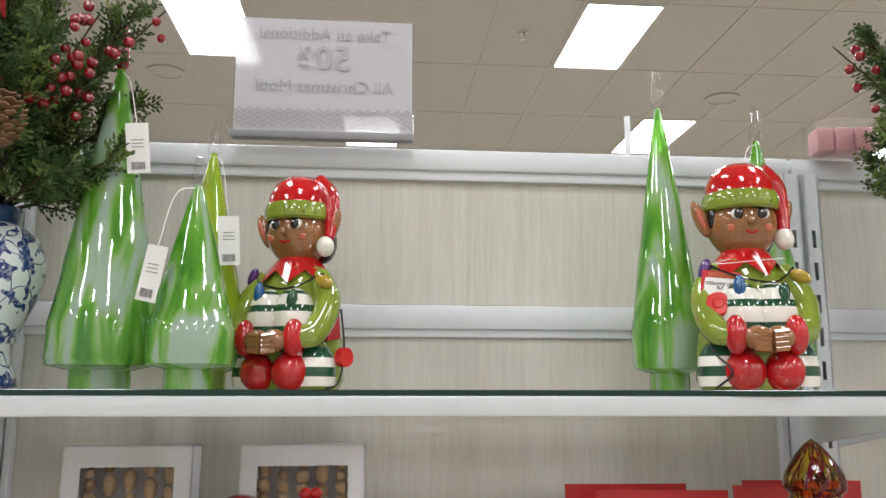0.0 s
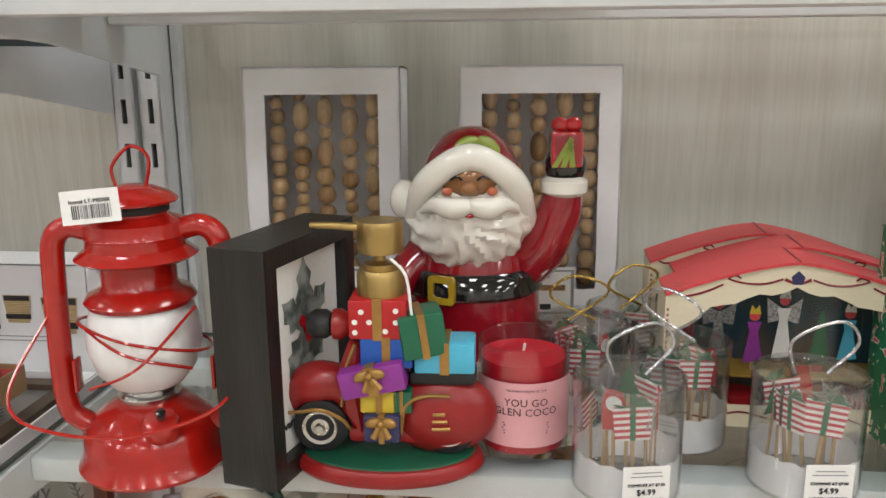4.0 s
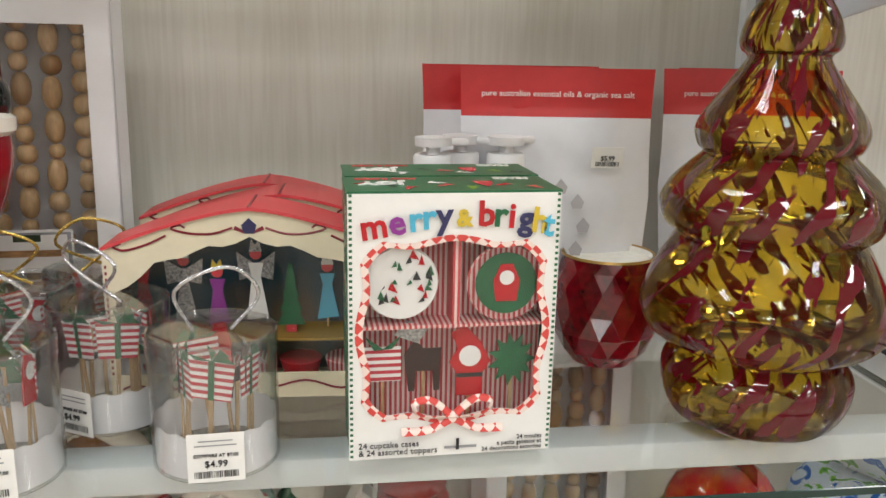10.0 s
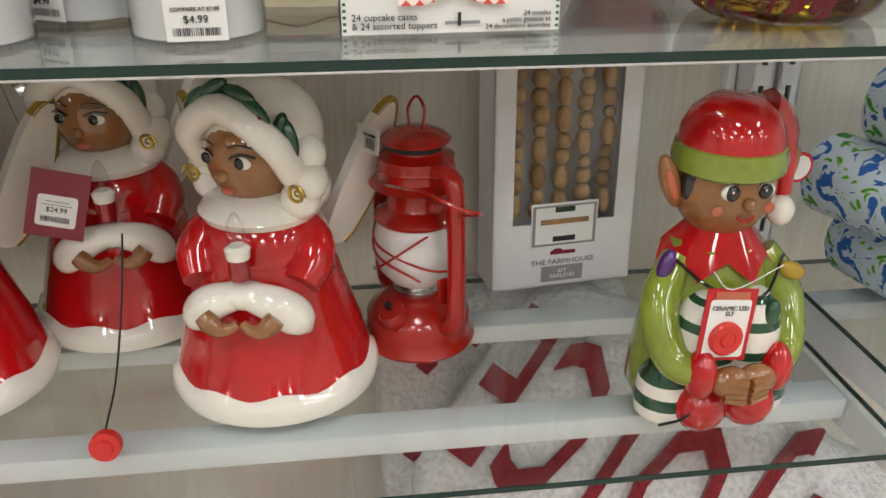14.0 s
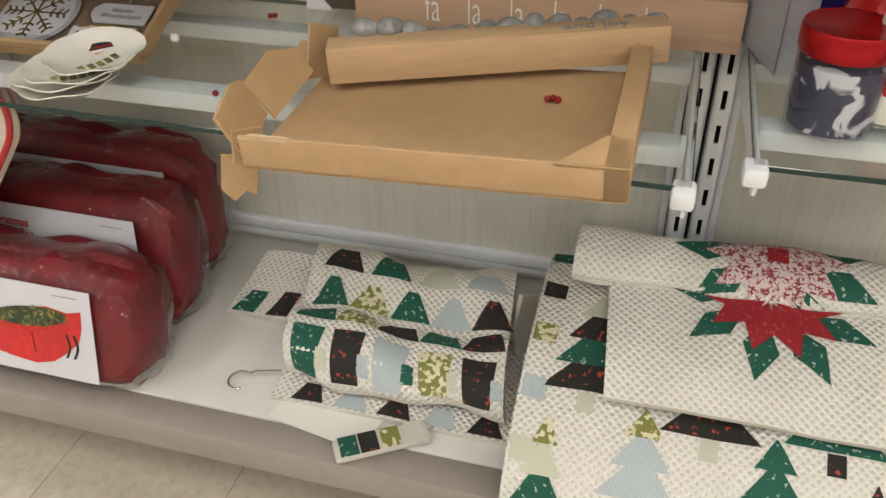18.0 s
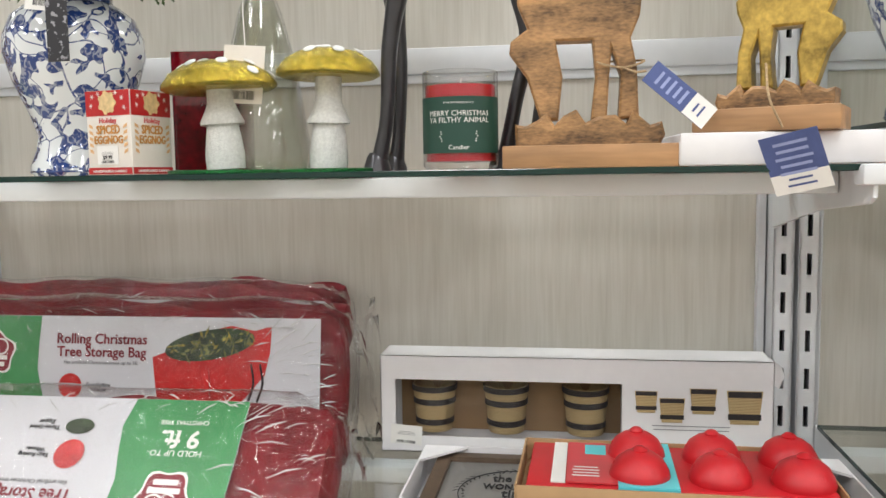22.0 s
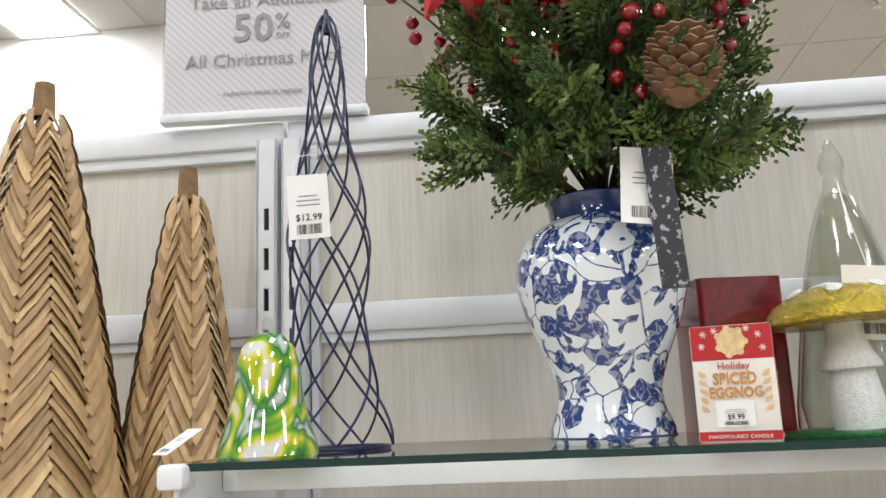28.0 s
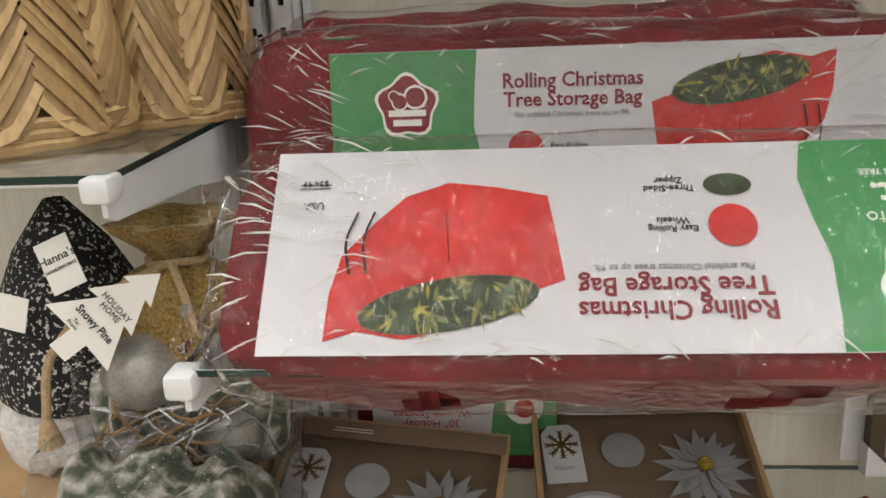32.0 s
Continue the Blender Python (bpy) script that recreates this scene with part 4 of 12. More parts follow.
def elf(at, turn=0.0, tag=None, button=True):
    """A seated glazed elf, one plain mesh."""
    M = [CER_LIME, CER_RED, CER_BROWN, CER_WHITE, CER_DKGREEN, CER_BLACK, CER_BLUE, CER_YEL, CER_PURP, CER_PINK]
    bm = lathe([(0, 0), (0.068, 0), (0.076, 0.012), (0.074, 0.05), (0.066, 0.095), (0.056, 0.135), (0.046, 0.16), (0.03, 0.17), (0, 0.172)], 36, sy=0.9)
    for s in (-1, 1):
        # shoes, knees, arms, hands
        ball(0.03, (s * 0.026, -0.062, 0.022), bm, 1, s=(0.95, 0.95, 0.85))
        ball(0.022, (s * 0.026, -0.05, 0.04), bm, 1)
        n = 15
        prof = [(0.034 * math.sin(math.pi * i / n) ** 0.8, 0.046 - 0.046 * math.cos(math.pi * i / n)) for i in range(n + 1)]
        prof[0], prof[-1] = (0, 0.0), (0, 0.092)
        lathe(prof, 22, bm, (s * 0.0215, -0.046, 0.038), [3 if i % 3 else 4 for i in range(n)])
        lathe([(0.03, 0), (0.032, 0.012), (0.031, 0.024), (0.029, 0.036), (0.02, 0.05)], 18, bm, (s * 0.052, -0.035, 0.004), [3, 4, 3, 4])
        tube(curve([(s * 0.045, -0.012, 0.148), (s * 0.068, -0.03, 0.11), (s * 0.062, -0.058, 0.072), (s * 0.042, -0.078, 0.064)], 12), [0.016, 0.018, 0.019, 0.02, 0.02, 0.02, 0.019, 0.019, 0.018, 0.017, 0.016, 0.015, 0.014][:13], 12, bm, 0)
        ball(0.021, (s * 0.04, -0.079, 0.064), bm, 1, s=(0.75, 0.9, 1.15))
        ball(0.017, (s * 0.014, -0.09, 0.06), bm, 2, s=(1.25, 0.8, 0.85))
        for k in range(4):
            tube([(s * 0.022, -0.098, 0.066 - k * 0.006), (s * 0.002, -0.103, 0.064 - k * 0.006)], 0.0042, 6, bm, 2)
        # ears, eyes
        ball(0.024, (s * 0.060, -0.004, 0.217), bm, 2, s=(0.42, 0.4, 1.1), rot=pose(0, 0, 0, 0, s * 24, 0))
        ball(0.016, (s * 0.061, -0.012, 0.216), bm, 9, s=(0.3, 0.2, 1.0), rot=pose(0, 0, 0, 0, s * 24, 0))
        ball(0.0085, (s * 0.018, -0.0432, 0.217), bm, 3, s=(1.15, 0.5, 0.8))
        ball(0.0076, (s * 0.0168, -0.0458, 0.217), bm, 5, s=(0.95, 0.5, 0.9))
        ball(0.0012, (s * 0.0168 - 0.002, -0.0496, 0.2195), bm, 3, 6, 4)
        tube(curve([(s * 0.028, -0.041, 0.228), (s * 0.018, -0.046, 0.231), (s * 0.009, -0.0475, 0.228)], 6), 0.0011, 5, bm, 5)
        ball(0.006, (s * 0.027, -0.0405, 0.2), bm, 9, s=(1, 0.3, 0.8))
    ball(0.05, (0, 0, 0.21), bm, 2, 24, 16, s=(1.02, 0.94, 0.92))
    ball(0.0062, (0, -0.05, 0.207), bm, 2)
    tube(curve([(-0.008, -0.0455, 0.195), (0, -0.0475, 0.192), (0.009, -0.0455, 0.195)], 6), 0.0014, 5, bm, 1)
    # collar with points, drawn as a jagged flare
    n = 14
    top = [bm.verts.new((0.03 * math.cos(2 * math.pi * k / n), 0.028 * math.sin(2 * math.pi * k / n), 0.178)) for k in range(n)]
    low = [bm.verts.new(((0.064 if k % 2 else 0.054) * math.cos(2 * math.pi * k / n), (0.06 if k % 2 else 0.05) * math.sin(2 * math.pi * k / n), 0.137 if k % 2 else 0.155)) for k in range(n)]
    for k in range(n):
        f = bm.faces.new((low[k], low[(k + 1) % n], top[(k + 1) % n], top[k]))
        f.material_index = 1
    # hair, hat, brim, tail and pompom
    ball(0.024, (0.012, -0.040, 0.234), bm, 5, s=(1.0, 0.4, 0.45))
    tube(curve([(-0.026, -0.0415, 0.2345), (-0.018, -0.0455, 0.2385), (-0.009, -0.0475, 0.2345)], 6), 0.0013, 5, bm, 5)
    ball(0.016, (-0.044, -0.012, 0.218), bm, 5, s=(0.5, 0.6, 1.1))
    ball(0.03, (0.03, 0.02, 0.2), bm, 5, s=(0.8, 0.9, 1.0))
    lathe([(0.05, 0.225), (0.0545, 0.228), (0.056, 0.238), (0.053, 0.248), (0.048, 0.25)], 28, bm, mats=[0] * 4)
    lathe([(0.051, 0.246), (0.049, 0.262), (0.04, 0.277), (0.024, 0.287), (0, 0.289)], 28, bm, mats=[1] * 4)
    tube(curve([(0.028, 0.0, 0.272), (0.05, 0.0, 0.258), (0.058, -0.004, 0.228), (0.058, -0.012, 0.2)], 12), [0.022, 0.021, 0.02, 0.018, 0.017, 0.016, 0.014, 0.013, 0.012, 0.011, 0.01, 0.009, 0.008][:13], 10, bm, 1)
    ball(0.014, (0.055, -0.018, 0.188), bm, 3)
    # string of bulbs
    tube(curve([(-0.062, -0.02, 0.158), (-0.03, -0.058, 0.137), (0.02, -0.066, 0.128), (0.06, -0.03, 0.15)], 14), 0.0016, 6, bm, 5)
    for (x, y, z, c, a) in ((-0.064, -0.026, 0.148, 8, 20), (-0.028, -0.066, 0.122, 6, 0), (0.03, -0.07, 0.112, 4, 10), (0.066, -0.04, 0.138, 7, -70)):
        ball(0.0095, (x, y, z), bm, c, s=(0.9, 0.9, 1.6), rot=pose(0, 0, 0, 0, a, 0))
    bmesh.ops.scale(bm, vec=(0.83, 0.83, 0.955), verts=bm.verts)
    ob = solo("elf_figurine", bm, M, "glazed ceramic elf figurine in lime tunic and red hat", "figurine", "ceramic elves", pose(*at, 0, 0, turn))
    if tag is not None:
        t = thing("product_tag", "red and white hanging card with a red push button", "tag", "elf tags", at, turn)
        c = part("card", slab(rect(0.044, 0.062, 0, 0), 0.0012), PCB_RED, t, smooth=False, m=pose(*tag))
        part("white_field", sheet(rect(0.036, 0.05, 0, 0.003, 0.003), y=-0.0005), PAPER, c, smooth=False)
        part("push_button", lathe([(0.0145, 0), (0.0145, 0.003), (0.0125, 0.005), (0.0068, 0.0052), (0.0063, 0.0046), (0.0055, 0.006), (0, 0.0062)], 24), BUTTON_RED, c, "red plastic push button", m=pose(0, -0.0005, 0.020, 90))
        words("CERAMIC LED\nELF", 0.0052, INK, c, pose(0, -0.0009, 0.044))
        part("ribbon_banner", sheet(rect(0.03, 0.007, 0, 0.053), y=-0.0008), CER_PINK, c, smooth=False)
        tube_bm = tube(curve([(-0.03, -0.055, 0.15), (tag[0], tag[1] - 0.002, tag[2] + 0.066), (0.03, -0.055, 0.15)], 10), 0.0005, 4)
        part("tie_string", tube_bm, PAPER, t)
        part("cable", tube(curve([(tag[0], tag[1] + 0.003, tag[2] + 0.01), (tag[0] - 0.006, tag[1] + 0.004, tag[2] - 0.03), (-0.04, -0.066, 0.02), (-0.055, -0.05, 0.001)], 16), 0.0013, 6), BLK_RUBBER, t, "black cable")
    return ob


elf((-0.283, 0.985, B1 + 0.001), -24)
t = thing("product_tag", "red hanging card turned edge on, with a red button", "tag", "elf tags", (-0.283, 0.985, B1), -10)
part("card", slab(rect(0.03, 0.055, 0, 0), 0.0012), PCB_RED, t, smooth=False, m=pose(0.056, -0.03, 0.062, 0, -8, 70))
part("push_button", lathe([(0, 0), (0.012, 0), (0.012, 0.01), (0, 0.01)], 16), BUTTON_RED, t, m=pose(0.066, -0.034, 0.04, 90, 0, 60))
part("cable", tube(curve([(0.064, -0.03, 0.1), (0.07, -0.035, 0.05), (0.066, -0.045, 0.01), (0.05, -0.05, 0.001)], 12), 0.0014, 6), BLK_RUBBER, t)
elf((0.265, 0.872, B1 + 0.001), -8, (-0.05, -0.05, 0.078, -14, 8, -18))
elf((0.312, 0.868, B3 + 0.001), 4, (-0.02, -0.068, 0.075, -6, 6, 0))
sb = solo("product_tag", slab(arc(0, 0, 0.014, 0, 340, 20), 0.001), PCB_RED, "round red and white hanging tag beside the elf", "tag", m=pose(0.395, 0.90, B3 + 0.20, 0, 0, 10))
part("white_disc", sheet(arc(0, 0, 0.011, 0, 340, 20), y=-0.0006), PAPER, sb, smooth=False)


def glass_tree(at, h, r, m, label, foot=0.55, tip=None, tag=None):
    t = thing("glass_tree", label, "glass tree", "glass cone trees", at)
    pr = [(0, 0.004), (r * foot, 0.0), (r * foot, 0.016), (r * foot * 0.98, 0.022), (r * 0.96, 0.028), (r, 0.036), (r * 0.985, 0.05)]
    n = 14
    for i in range(1, n + 1):
        u = i / n
        pr.append((max(0.0, r * (1 - u) ** 0.92 * 0.985 * (1 + 0.015 * math.sin(u * 23)) + 0.0035), 0.05 + (h * 0.87 - 0.05) * u))
    part("cone", lathe(pr, 40), m, t)
    part("tip", lathe([(0.004, h * 0.86), (0.0085, h * 0.875), (0.0075, h * 0.93), (0.005, h * 0.99), (0, h)], 16), tip or JARGLASS, t, "drawn clear glass tip")
    if tag:
        price_tag(t, pose(*tag), 0.026, 0.062, seed=int(h * 100))
        part("tag_string", tube(curve([(0, 0, h * 0.86), (tag[0] * 0.6, tag[1] * 0.7, h * 0.8), (tag[0], tag[1], tag[2])], 10), 0.0006, 5), PAPER, t)
    return t


glass_tree((-0.505, 0.925, B1), 0.461, 0.063, GREEN_TREE, "tall green and white streaked glass tree with a red tip", tip=CER_DRED, tag=(0.034, -0.04, 0.315, 0, -6, 10))
glass_tree((-0.390, 0.865, B1), 0.270, 0.049, GREEN_TREE, "small green streaked glass cone tree", tag=(-0.03, -0.045, 0.155, 0, 12, -20))
glass_tree((-0.398, 0.985, B1), 0.355, 0.052, LIME_TREE, "yellow green and aqua glass cone tree", tag=(0.03, -0.045, 0.215, 0, -4, 12))
glass_tree((0.196, 0.955, B1), 0.435, 0.046, GREEN_TREE, "tall green and white streaked glass tree with a clear tip")
glass_tree((0.369, 1.03, B1), 0.415, 0.062, GREEN_TREE, "green glass cone tree standing behind the elf", tag=(-0.05, -0.04, 0.235, 0, 4, -30))


def sign(at, turn, reverse):
    s = thing("sale_sign", "printed sale card in a clear acrylic holder", "sign", "sale signs", at, turn)
    w, h = 0.268, 0.180
    q = 1.26
    part("card", box(w, 0.0012, h, 0, 0, 0.012), SIGN_BACK if reverse else SIGN_CARD, s, smooth=False)
    part("holder", box(w + 0.004, 0.004, h + 0.004, 0, 0, 0.010), M_CLEARP, s, "clear acrylic sleeve", smooth=False)
    part("base_channel", box(w + 0.006, 0.02, 0.012, 0, 0.004, 0, 0.002), M_RAIL if not reverse else GREY_INK, s)
    k = GREY_L if reverse else GREY_INK
    f = -0.0028
    a = dict(mirror=reverse)
    words("Take an Additional", 0.0265, k, s, pose(0, f, 0.117 * q + 0.012), **a)
    words("50", 0.056, k, s, pose(-0.014 if not reverse else 0.012, f, 0.078 * q + 0.012), bold=0.0006, **a)
    words("%", 0.032, k, s, pose(0.026 if not reverse else -0.032, f, 0.09 * q + 0.012), **a)
    words("OFF", 0.011, k, s, pose(0.026 if not reverse else -0.032, f, 0.079 * q + 0.012), **a)
    words("All Christmas Motif", 0.0265, k, s, pose(0, f, 0.05 * q + 0.012), **a)
    if reverse:
        bm = bmesh.new()
        for r_ in range(4):
            for c in range(18):
                x0 = -w / 2 + c * w / 18
                zz = 0.016 + r_ * 0.0075
                for q, (za, zb) in enumerate(((0, 0.008), (0.008, 0))):
                    xa = x0 + q * w / 36
                    xb = xa + w / 36
                    sheet([(xa, zz + za), (xb, zz + zb), (xb, zz + zb + 0.003), (xa, zz + za + 0.003)], bm, y=f + 0.0002)
        part("chevron_band", bm, GREY_L, s, "grey chevron band", smooth=False)
    else:
        words("reduction taken at register", 0.0098, k, s, pose(0, f, 0.034), **a)


SIGN_BACK = mat("sign_card_from_behind", (0.62, 0.60, 0.64), 0.35, var=0.02, scale=6)
GREY_L = mat("pale_grey_show_through", (0.42, 0.41, 0.43), 0.4)
SIGN_CARD = two_tone("chevron_printed_card", (0.62, 0.60, 0.64), (0.72, 0.71, 0.72), 42, 0.45, 0.55, 0.4, kind="wave", dist=0.0, rot=(0, 45, 0))[0]
sign((-0.265, 1.12, TOP + 0.034), 0, True)
sign((-1.978, 1.14, TOP + 0.034), 3, False)


def vase(at, turn=0.0):
    v = thing("ginger_jar_vase", "blue and white floral porcelain vase holding evergreen stems", "vase", "porcelain vases", at, turn)
    part("body", lathe([(0, 0), (0.05, 0), (0.0535, 0.004), (0.053, 0.012), (0.046, 0.03), (0.044, 0.045), (0.052, 0.07), (0.067, 0.105), (0.0755, 0.135), (0.075, 0.155), (0.066, 0.177), (0.05, 0.19), (0.043, 0.193)], 48), DELFT, v)
    part("neck", lathe([(0.0435, 0.192), (0.042, 0.197), (0.0425, 0.207), (0.045, 0.212), (0.043, 0.214), (0.037, 0.212), (0.034, 0.19), (0, 0.16)], 40), DELFT_BAND, v, "cobalt banded neck")
    part("foot_line", lathe([(0.0538, 0.004), (0.0542, 0.005), (0.0538, 0.006)], 40), DELFT_BAND, v)
    return v


PINE_A = mat("cedar_sprig_green", (0.066, 0.128, 0.030), 0.5, var=0.5, scale=30)
PINE_B = mat("cedar_sprig_olive", (0.175, 0.255, 0.062), 0.5, var=0.4, scale=30)
STEM = mat("brown_wire_stem", (0.05, 0.035, 0.015), 0.7)
BERRY = mat("lacquered_red_berry", (0.24, 0.004, 0.010), 0.12, var=0.1, coat=0.5)
POINS = mat("red_poinsettia_cloth", (0.52, 0.010, 0.016), 0.5, var=0.15, scale=30, sheen=0.3)
CONE = mat("brown_pine_cone", (0.23, 0.125, 0.065), 0.6, var=0.35, scale=60)


def sprig(bm, p, d, L, rnd, mat_i):
    """A flat cedar sprig: a stem with many small scaled twigs."""
    d = Vector(d).normalized()
    side = d.cross(Vector((rnd.uniform(-1, 1), rnd.uniform(-1, 1), rnd.uniform(-1, 1)))).normalized()
    up = d.cross(side)
    pts = [Vector(p) + d * L * u + up * 0.12 * L * u * u for u in (0, 0.35, 0.7, 1)]
    tube(pts, [0.0016, 0.0013, 0.001, 0.0006], 4, bm, 2)
    k = max(6, int(L / 0.0085))
    for i in range(k):
        u = (i + 0.5) / k
        q = Vector(p) + d * L * u + up * 0.12 * L * u * u
        for s in (-1, 1, 0):
            ll = (0.34 * L * (1 - u) + 0.012) * rnd.uniform(0.7, 1.15)
            if s == 0:
                ll *= 0.6
                v = (d * 0.7 + up * rnd.choice((-1, 1)) * 0.8).normalized()
            else:
                v = (d * rnd.uniform(0.75, 1.1) + side * s + up * rnd.uniform(-0.35, 0.35)).normalized()
            w = v.cross(up).normalized() * 0.0021
            n2 = v.cross(w).normalized() * 0.0019
            m = rnd.randint(2, 3)
            for j in range(m):
                a = q + v * ll * j / m
                b = q + v * ll * (j + 1.15) / m
                c = (a + b) / 2
                fs = [(a, c + w, b), (a, b, c - w), (a, c + n2, b), (a, b, c - n2)]
                jit = Vector((rnd.uniform(-1, 1), rnd.uniform(-1, 1), rnd.uniform(-1, 1))) * 0.0016
                for tri in fs:
                    f = bm.faces.new([bm.verts.new(x + jit) for x in tri])
                    f.material_index = mat_i


def bouquet(at, turn, seed, H=0.36, label="evergreen cedar bouquet with red berries, poinsettia and a pine cone", leans=None):
    rnd = random.Random(seed)
    b = thing("evergreen_bouquet", label, "artificial flowers", "evergreen bouquets", at, turn)
    for (az, el, L) in leans or [(300, 84, 1.08), (40, 66, 0.72), (85, 60, 0.72), (130, 64, 0.76), (175, 62, 0.84), (205, 55, 0.70), (240, 52, 0.58), (275, 56, 0.56), (310, 55, 0.62), (345, 56, 0.80), (10, 46, 0.58), (185, 40, 0.52), (255, 30, 0.40), (150, 36, 0.46), (295, 30, 0.42), (225, 68, 0.78), (330, 72, 0.86), (100, 74, 0.8), (350, 24, 0.42), (190, 20, 0.40), (225, 14, 0.36), (320, 14, 0.36), (270, 70, 0.66), (30, 22, 0.4)]:
        bm = bmesh.new()
        d = Vector((math.cos(radians(az)) * math.cos(radians(el)), math.sin(radians(az)) * math.cos(radians(el)), math.sin(radians(el))))
        L *= H
        base = Vector((d.x * 0.012, d.y * 0.012, 0.0))
        tube([base, base + d * L * 0.6, base + d * L], [0.0025, 0.002, 0.001], 5, bm, 2)
        n = int(L / 0.019)
        for i in range(n):
            u = 0.22 + 0.78 * (i + 0.4) / n
            q = base + d * L * u
            for k in range(3):
                a = rnd.uniform(0, 6.283)
                o = d.orthogonal().normalized()
                o.rotate(Matrix.Rotation(a, 3, d))
                v = d * rnd.uniform(0.7, 1.2) + o * rnd.uniform(0.55, 1.0)
                sprig(bm, q, v, rnd.uniform(0.035, 0.062) * (1.15 - 0.45 * u), rnd, rnd.choice((0, 0, 1)))
        part("cedar_branch", bm, [PINE_A, PINE_B, STEM], b, smooth=False)
    for (az, el, r, n) in ((245, 66, 0.86, 44), (228, 58, 0.82, 38), (195, 62, 1.0, 20), (178, 50, 0.88, 12), (330, 54, 0.74, 22), (345, 48, 0.88, 10), (262, 74, 1.12, 20), (285, 48, 0.62, 12)):
        bm = bmesh.new()
        d = Vector((math.cos(radians(az)) * math.cos(radians(el)), math.sin(radians(az)) * math.cos(radians(el)), math.sin(radians(el))))
        pts = [d * H * r * u + Vector((0, 0, 0.02 * math.sin(u * 3))) for u in (0, 0.4, 0.75, 1)]
        tube(pts, 0.0012, 5, bm, 1)
        for i in range(n):
            u = 0.5 + 0.5 * i / n
            q = d * H * r * u + Vector((0, -0.022, 0)) + Vector([rnd.uniform(-0.018, 0.018) for _ in range(3)])
            ball(rnd.uniform(0.0054, 0.0072), q, bm, 0, 8, 6)
        part("berry_spray", bm, [BERRY, STEM], b, "glossy red berries")
    for (x, y, z, s) in ((0.045, -0.05, H * 0.93, 0.95), (0.0, -0.06, H * 0.86, 0.75), (-0.115, -0.07, H * 0.60, 0.8)):
        bm = bmesh.new()
        for k in range(8):
            a = 2 * math.pi * k / 8 + 0.4
            L = 0.082 * s * rnd.uniform(0.7, 1.15)
            sag = rnd.uniform(0.012, 0.034)
            rows = []
            for i in range(6):
                u = i / 5
                c = Vector((math.cos(a) * L * u, -0.014 * math.sin(u * 3) * s - 0.014 * (k % 2), math.sin(a) * L * u * 0.8 - sag * u * u))
                w = 0.018 * s * math.sin(math.pi * min(0.98, u + 0.06)) ** 0.8
                t = Vector((-math.sin(a), 0.3 * rnd.uniform(-1, 1), math.cos(a)))
                rows.append([bm.verts.new(c - t * w), bm.verts.new(c + Vector((0, -0.004, 0))), bm.verts.new(c + t * w)])
            for r0, r1 in zip(rows, rows[1:]):
                bm.faces.new((r0[0], r0[1], r1[1], r1[0]))
                bm.faces.new((r0[1], r0[2], r1[2], r1[1]))
        part("poinsettia", bm, POINS, b, "red cloth poinsettia bloom", m=pose(x, y, z, 20 * s, 10, 0))
    bm = bmesh.new()
    for ring in range(8):
        zz = -0.026 + ring * 0.0072
        rr = 0.027 * math.sin(math.pi * (ring + 0.8) / 8.8) ** 0.6
        for k in range(10):
            a = 2 * math.pi * (k + 0.5 * (ring % 2)) / 10
            ball(0.0085, (rr * math.cos(a) * 0.8, rr * math.sin(a) * 0.8, zz), bm, 0, 8, 5, s=(1.45, 1.05, 0.26), rot=Matrix.Rotation(a, 4, "Z") @ Matrix.Rotation(-0.5, 4, "Y"))
    ball(0.016, (0, 0, 0), bm, 1, 10, 8, s=(0.8, 0.8, 1.5))
    part("pine_cone", bm, [CONE, STEM], b, "brown pine cone", m=pose(0.055, -0.128, H * 0.20, 6, 4, 0))
    return b


def vase_set(x, y, z, seed, tagged_card=True, turn=0.0):
    v = vase((x, y, z), turn)
    bouquet((x + 0.008, y, z + 0.210), turn, seed)
    if tagged_card:
        t = price_tag(v, pose(0.036, -0.088, 0.232, -10, 6, 6), 0.042, 0.066, seed=seed, strip=None)
        part("ink_strip", slab(rect(0.022, 0.115, 0, -0.10), 0.0006), INK_STRIP, v, "black printed paper strip", smooth=False, m=pose(0.042, -0.098, 0.215, -4, -2, 8))


INK_STRIP = two_tone("black_strip_with_white_print", (0.012, 0.012, 0.016), (0.30, 0.30, 0.32), 160, 0.58, 0.64, 0.5)[0]
vase_set(-0.651, 0.915, B1, 11, False)
vase_set(0.62, 0.90, B1 + 0.001, 12, False)
cbox = thing("boxed_candle", "small clear box with pink soap blocks on the shelving top", "box", "", (0.56, 1.13, TOP + 0.034), -8)
part("clear_box", box(0.10, 0.05, 0.055, 0, 0, 0), M_CLEARP, cbox, smooth=False)
for i in range(3):
    part("pink_block", box(0.028, 0.04, 0.04, -0.03 + i * 0.03, 0, 0.002, 0.004), PINK_L, cbox)
glass_shelf(X_R, X_R + BAY, B1, 0.775)


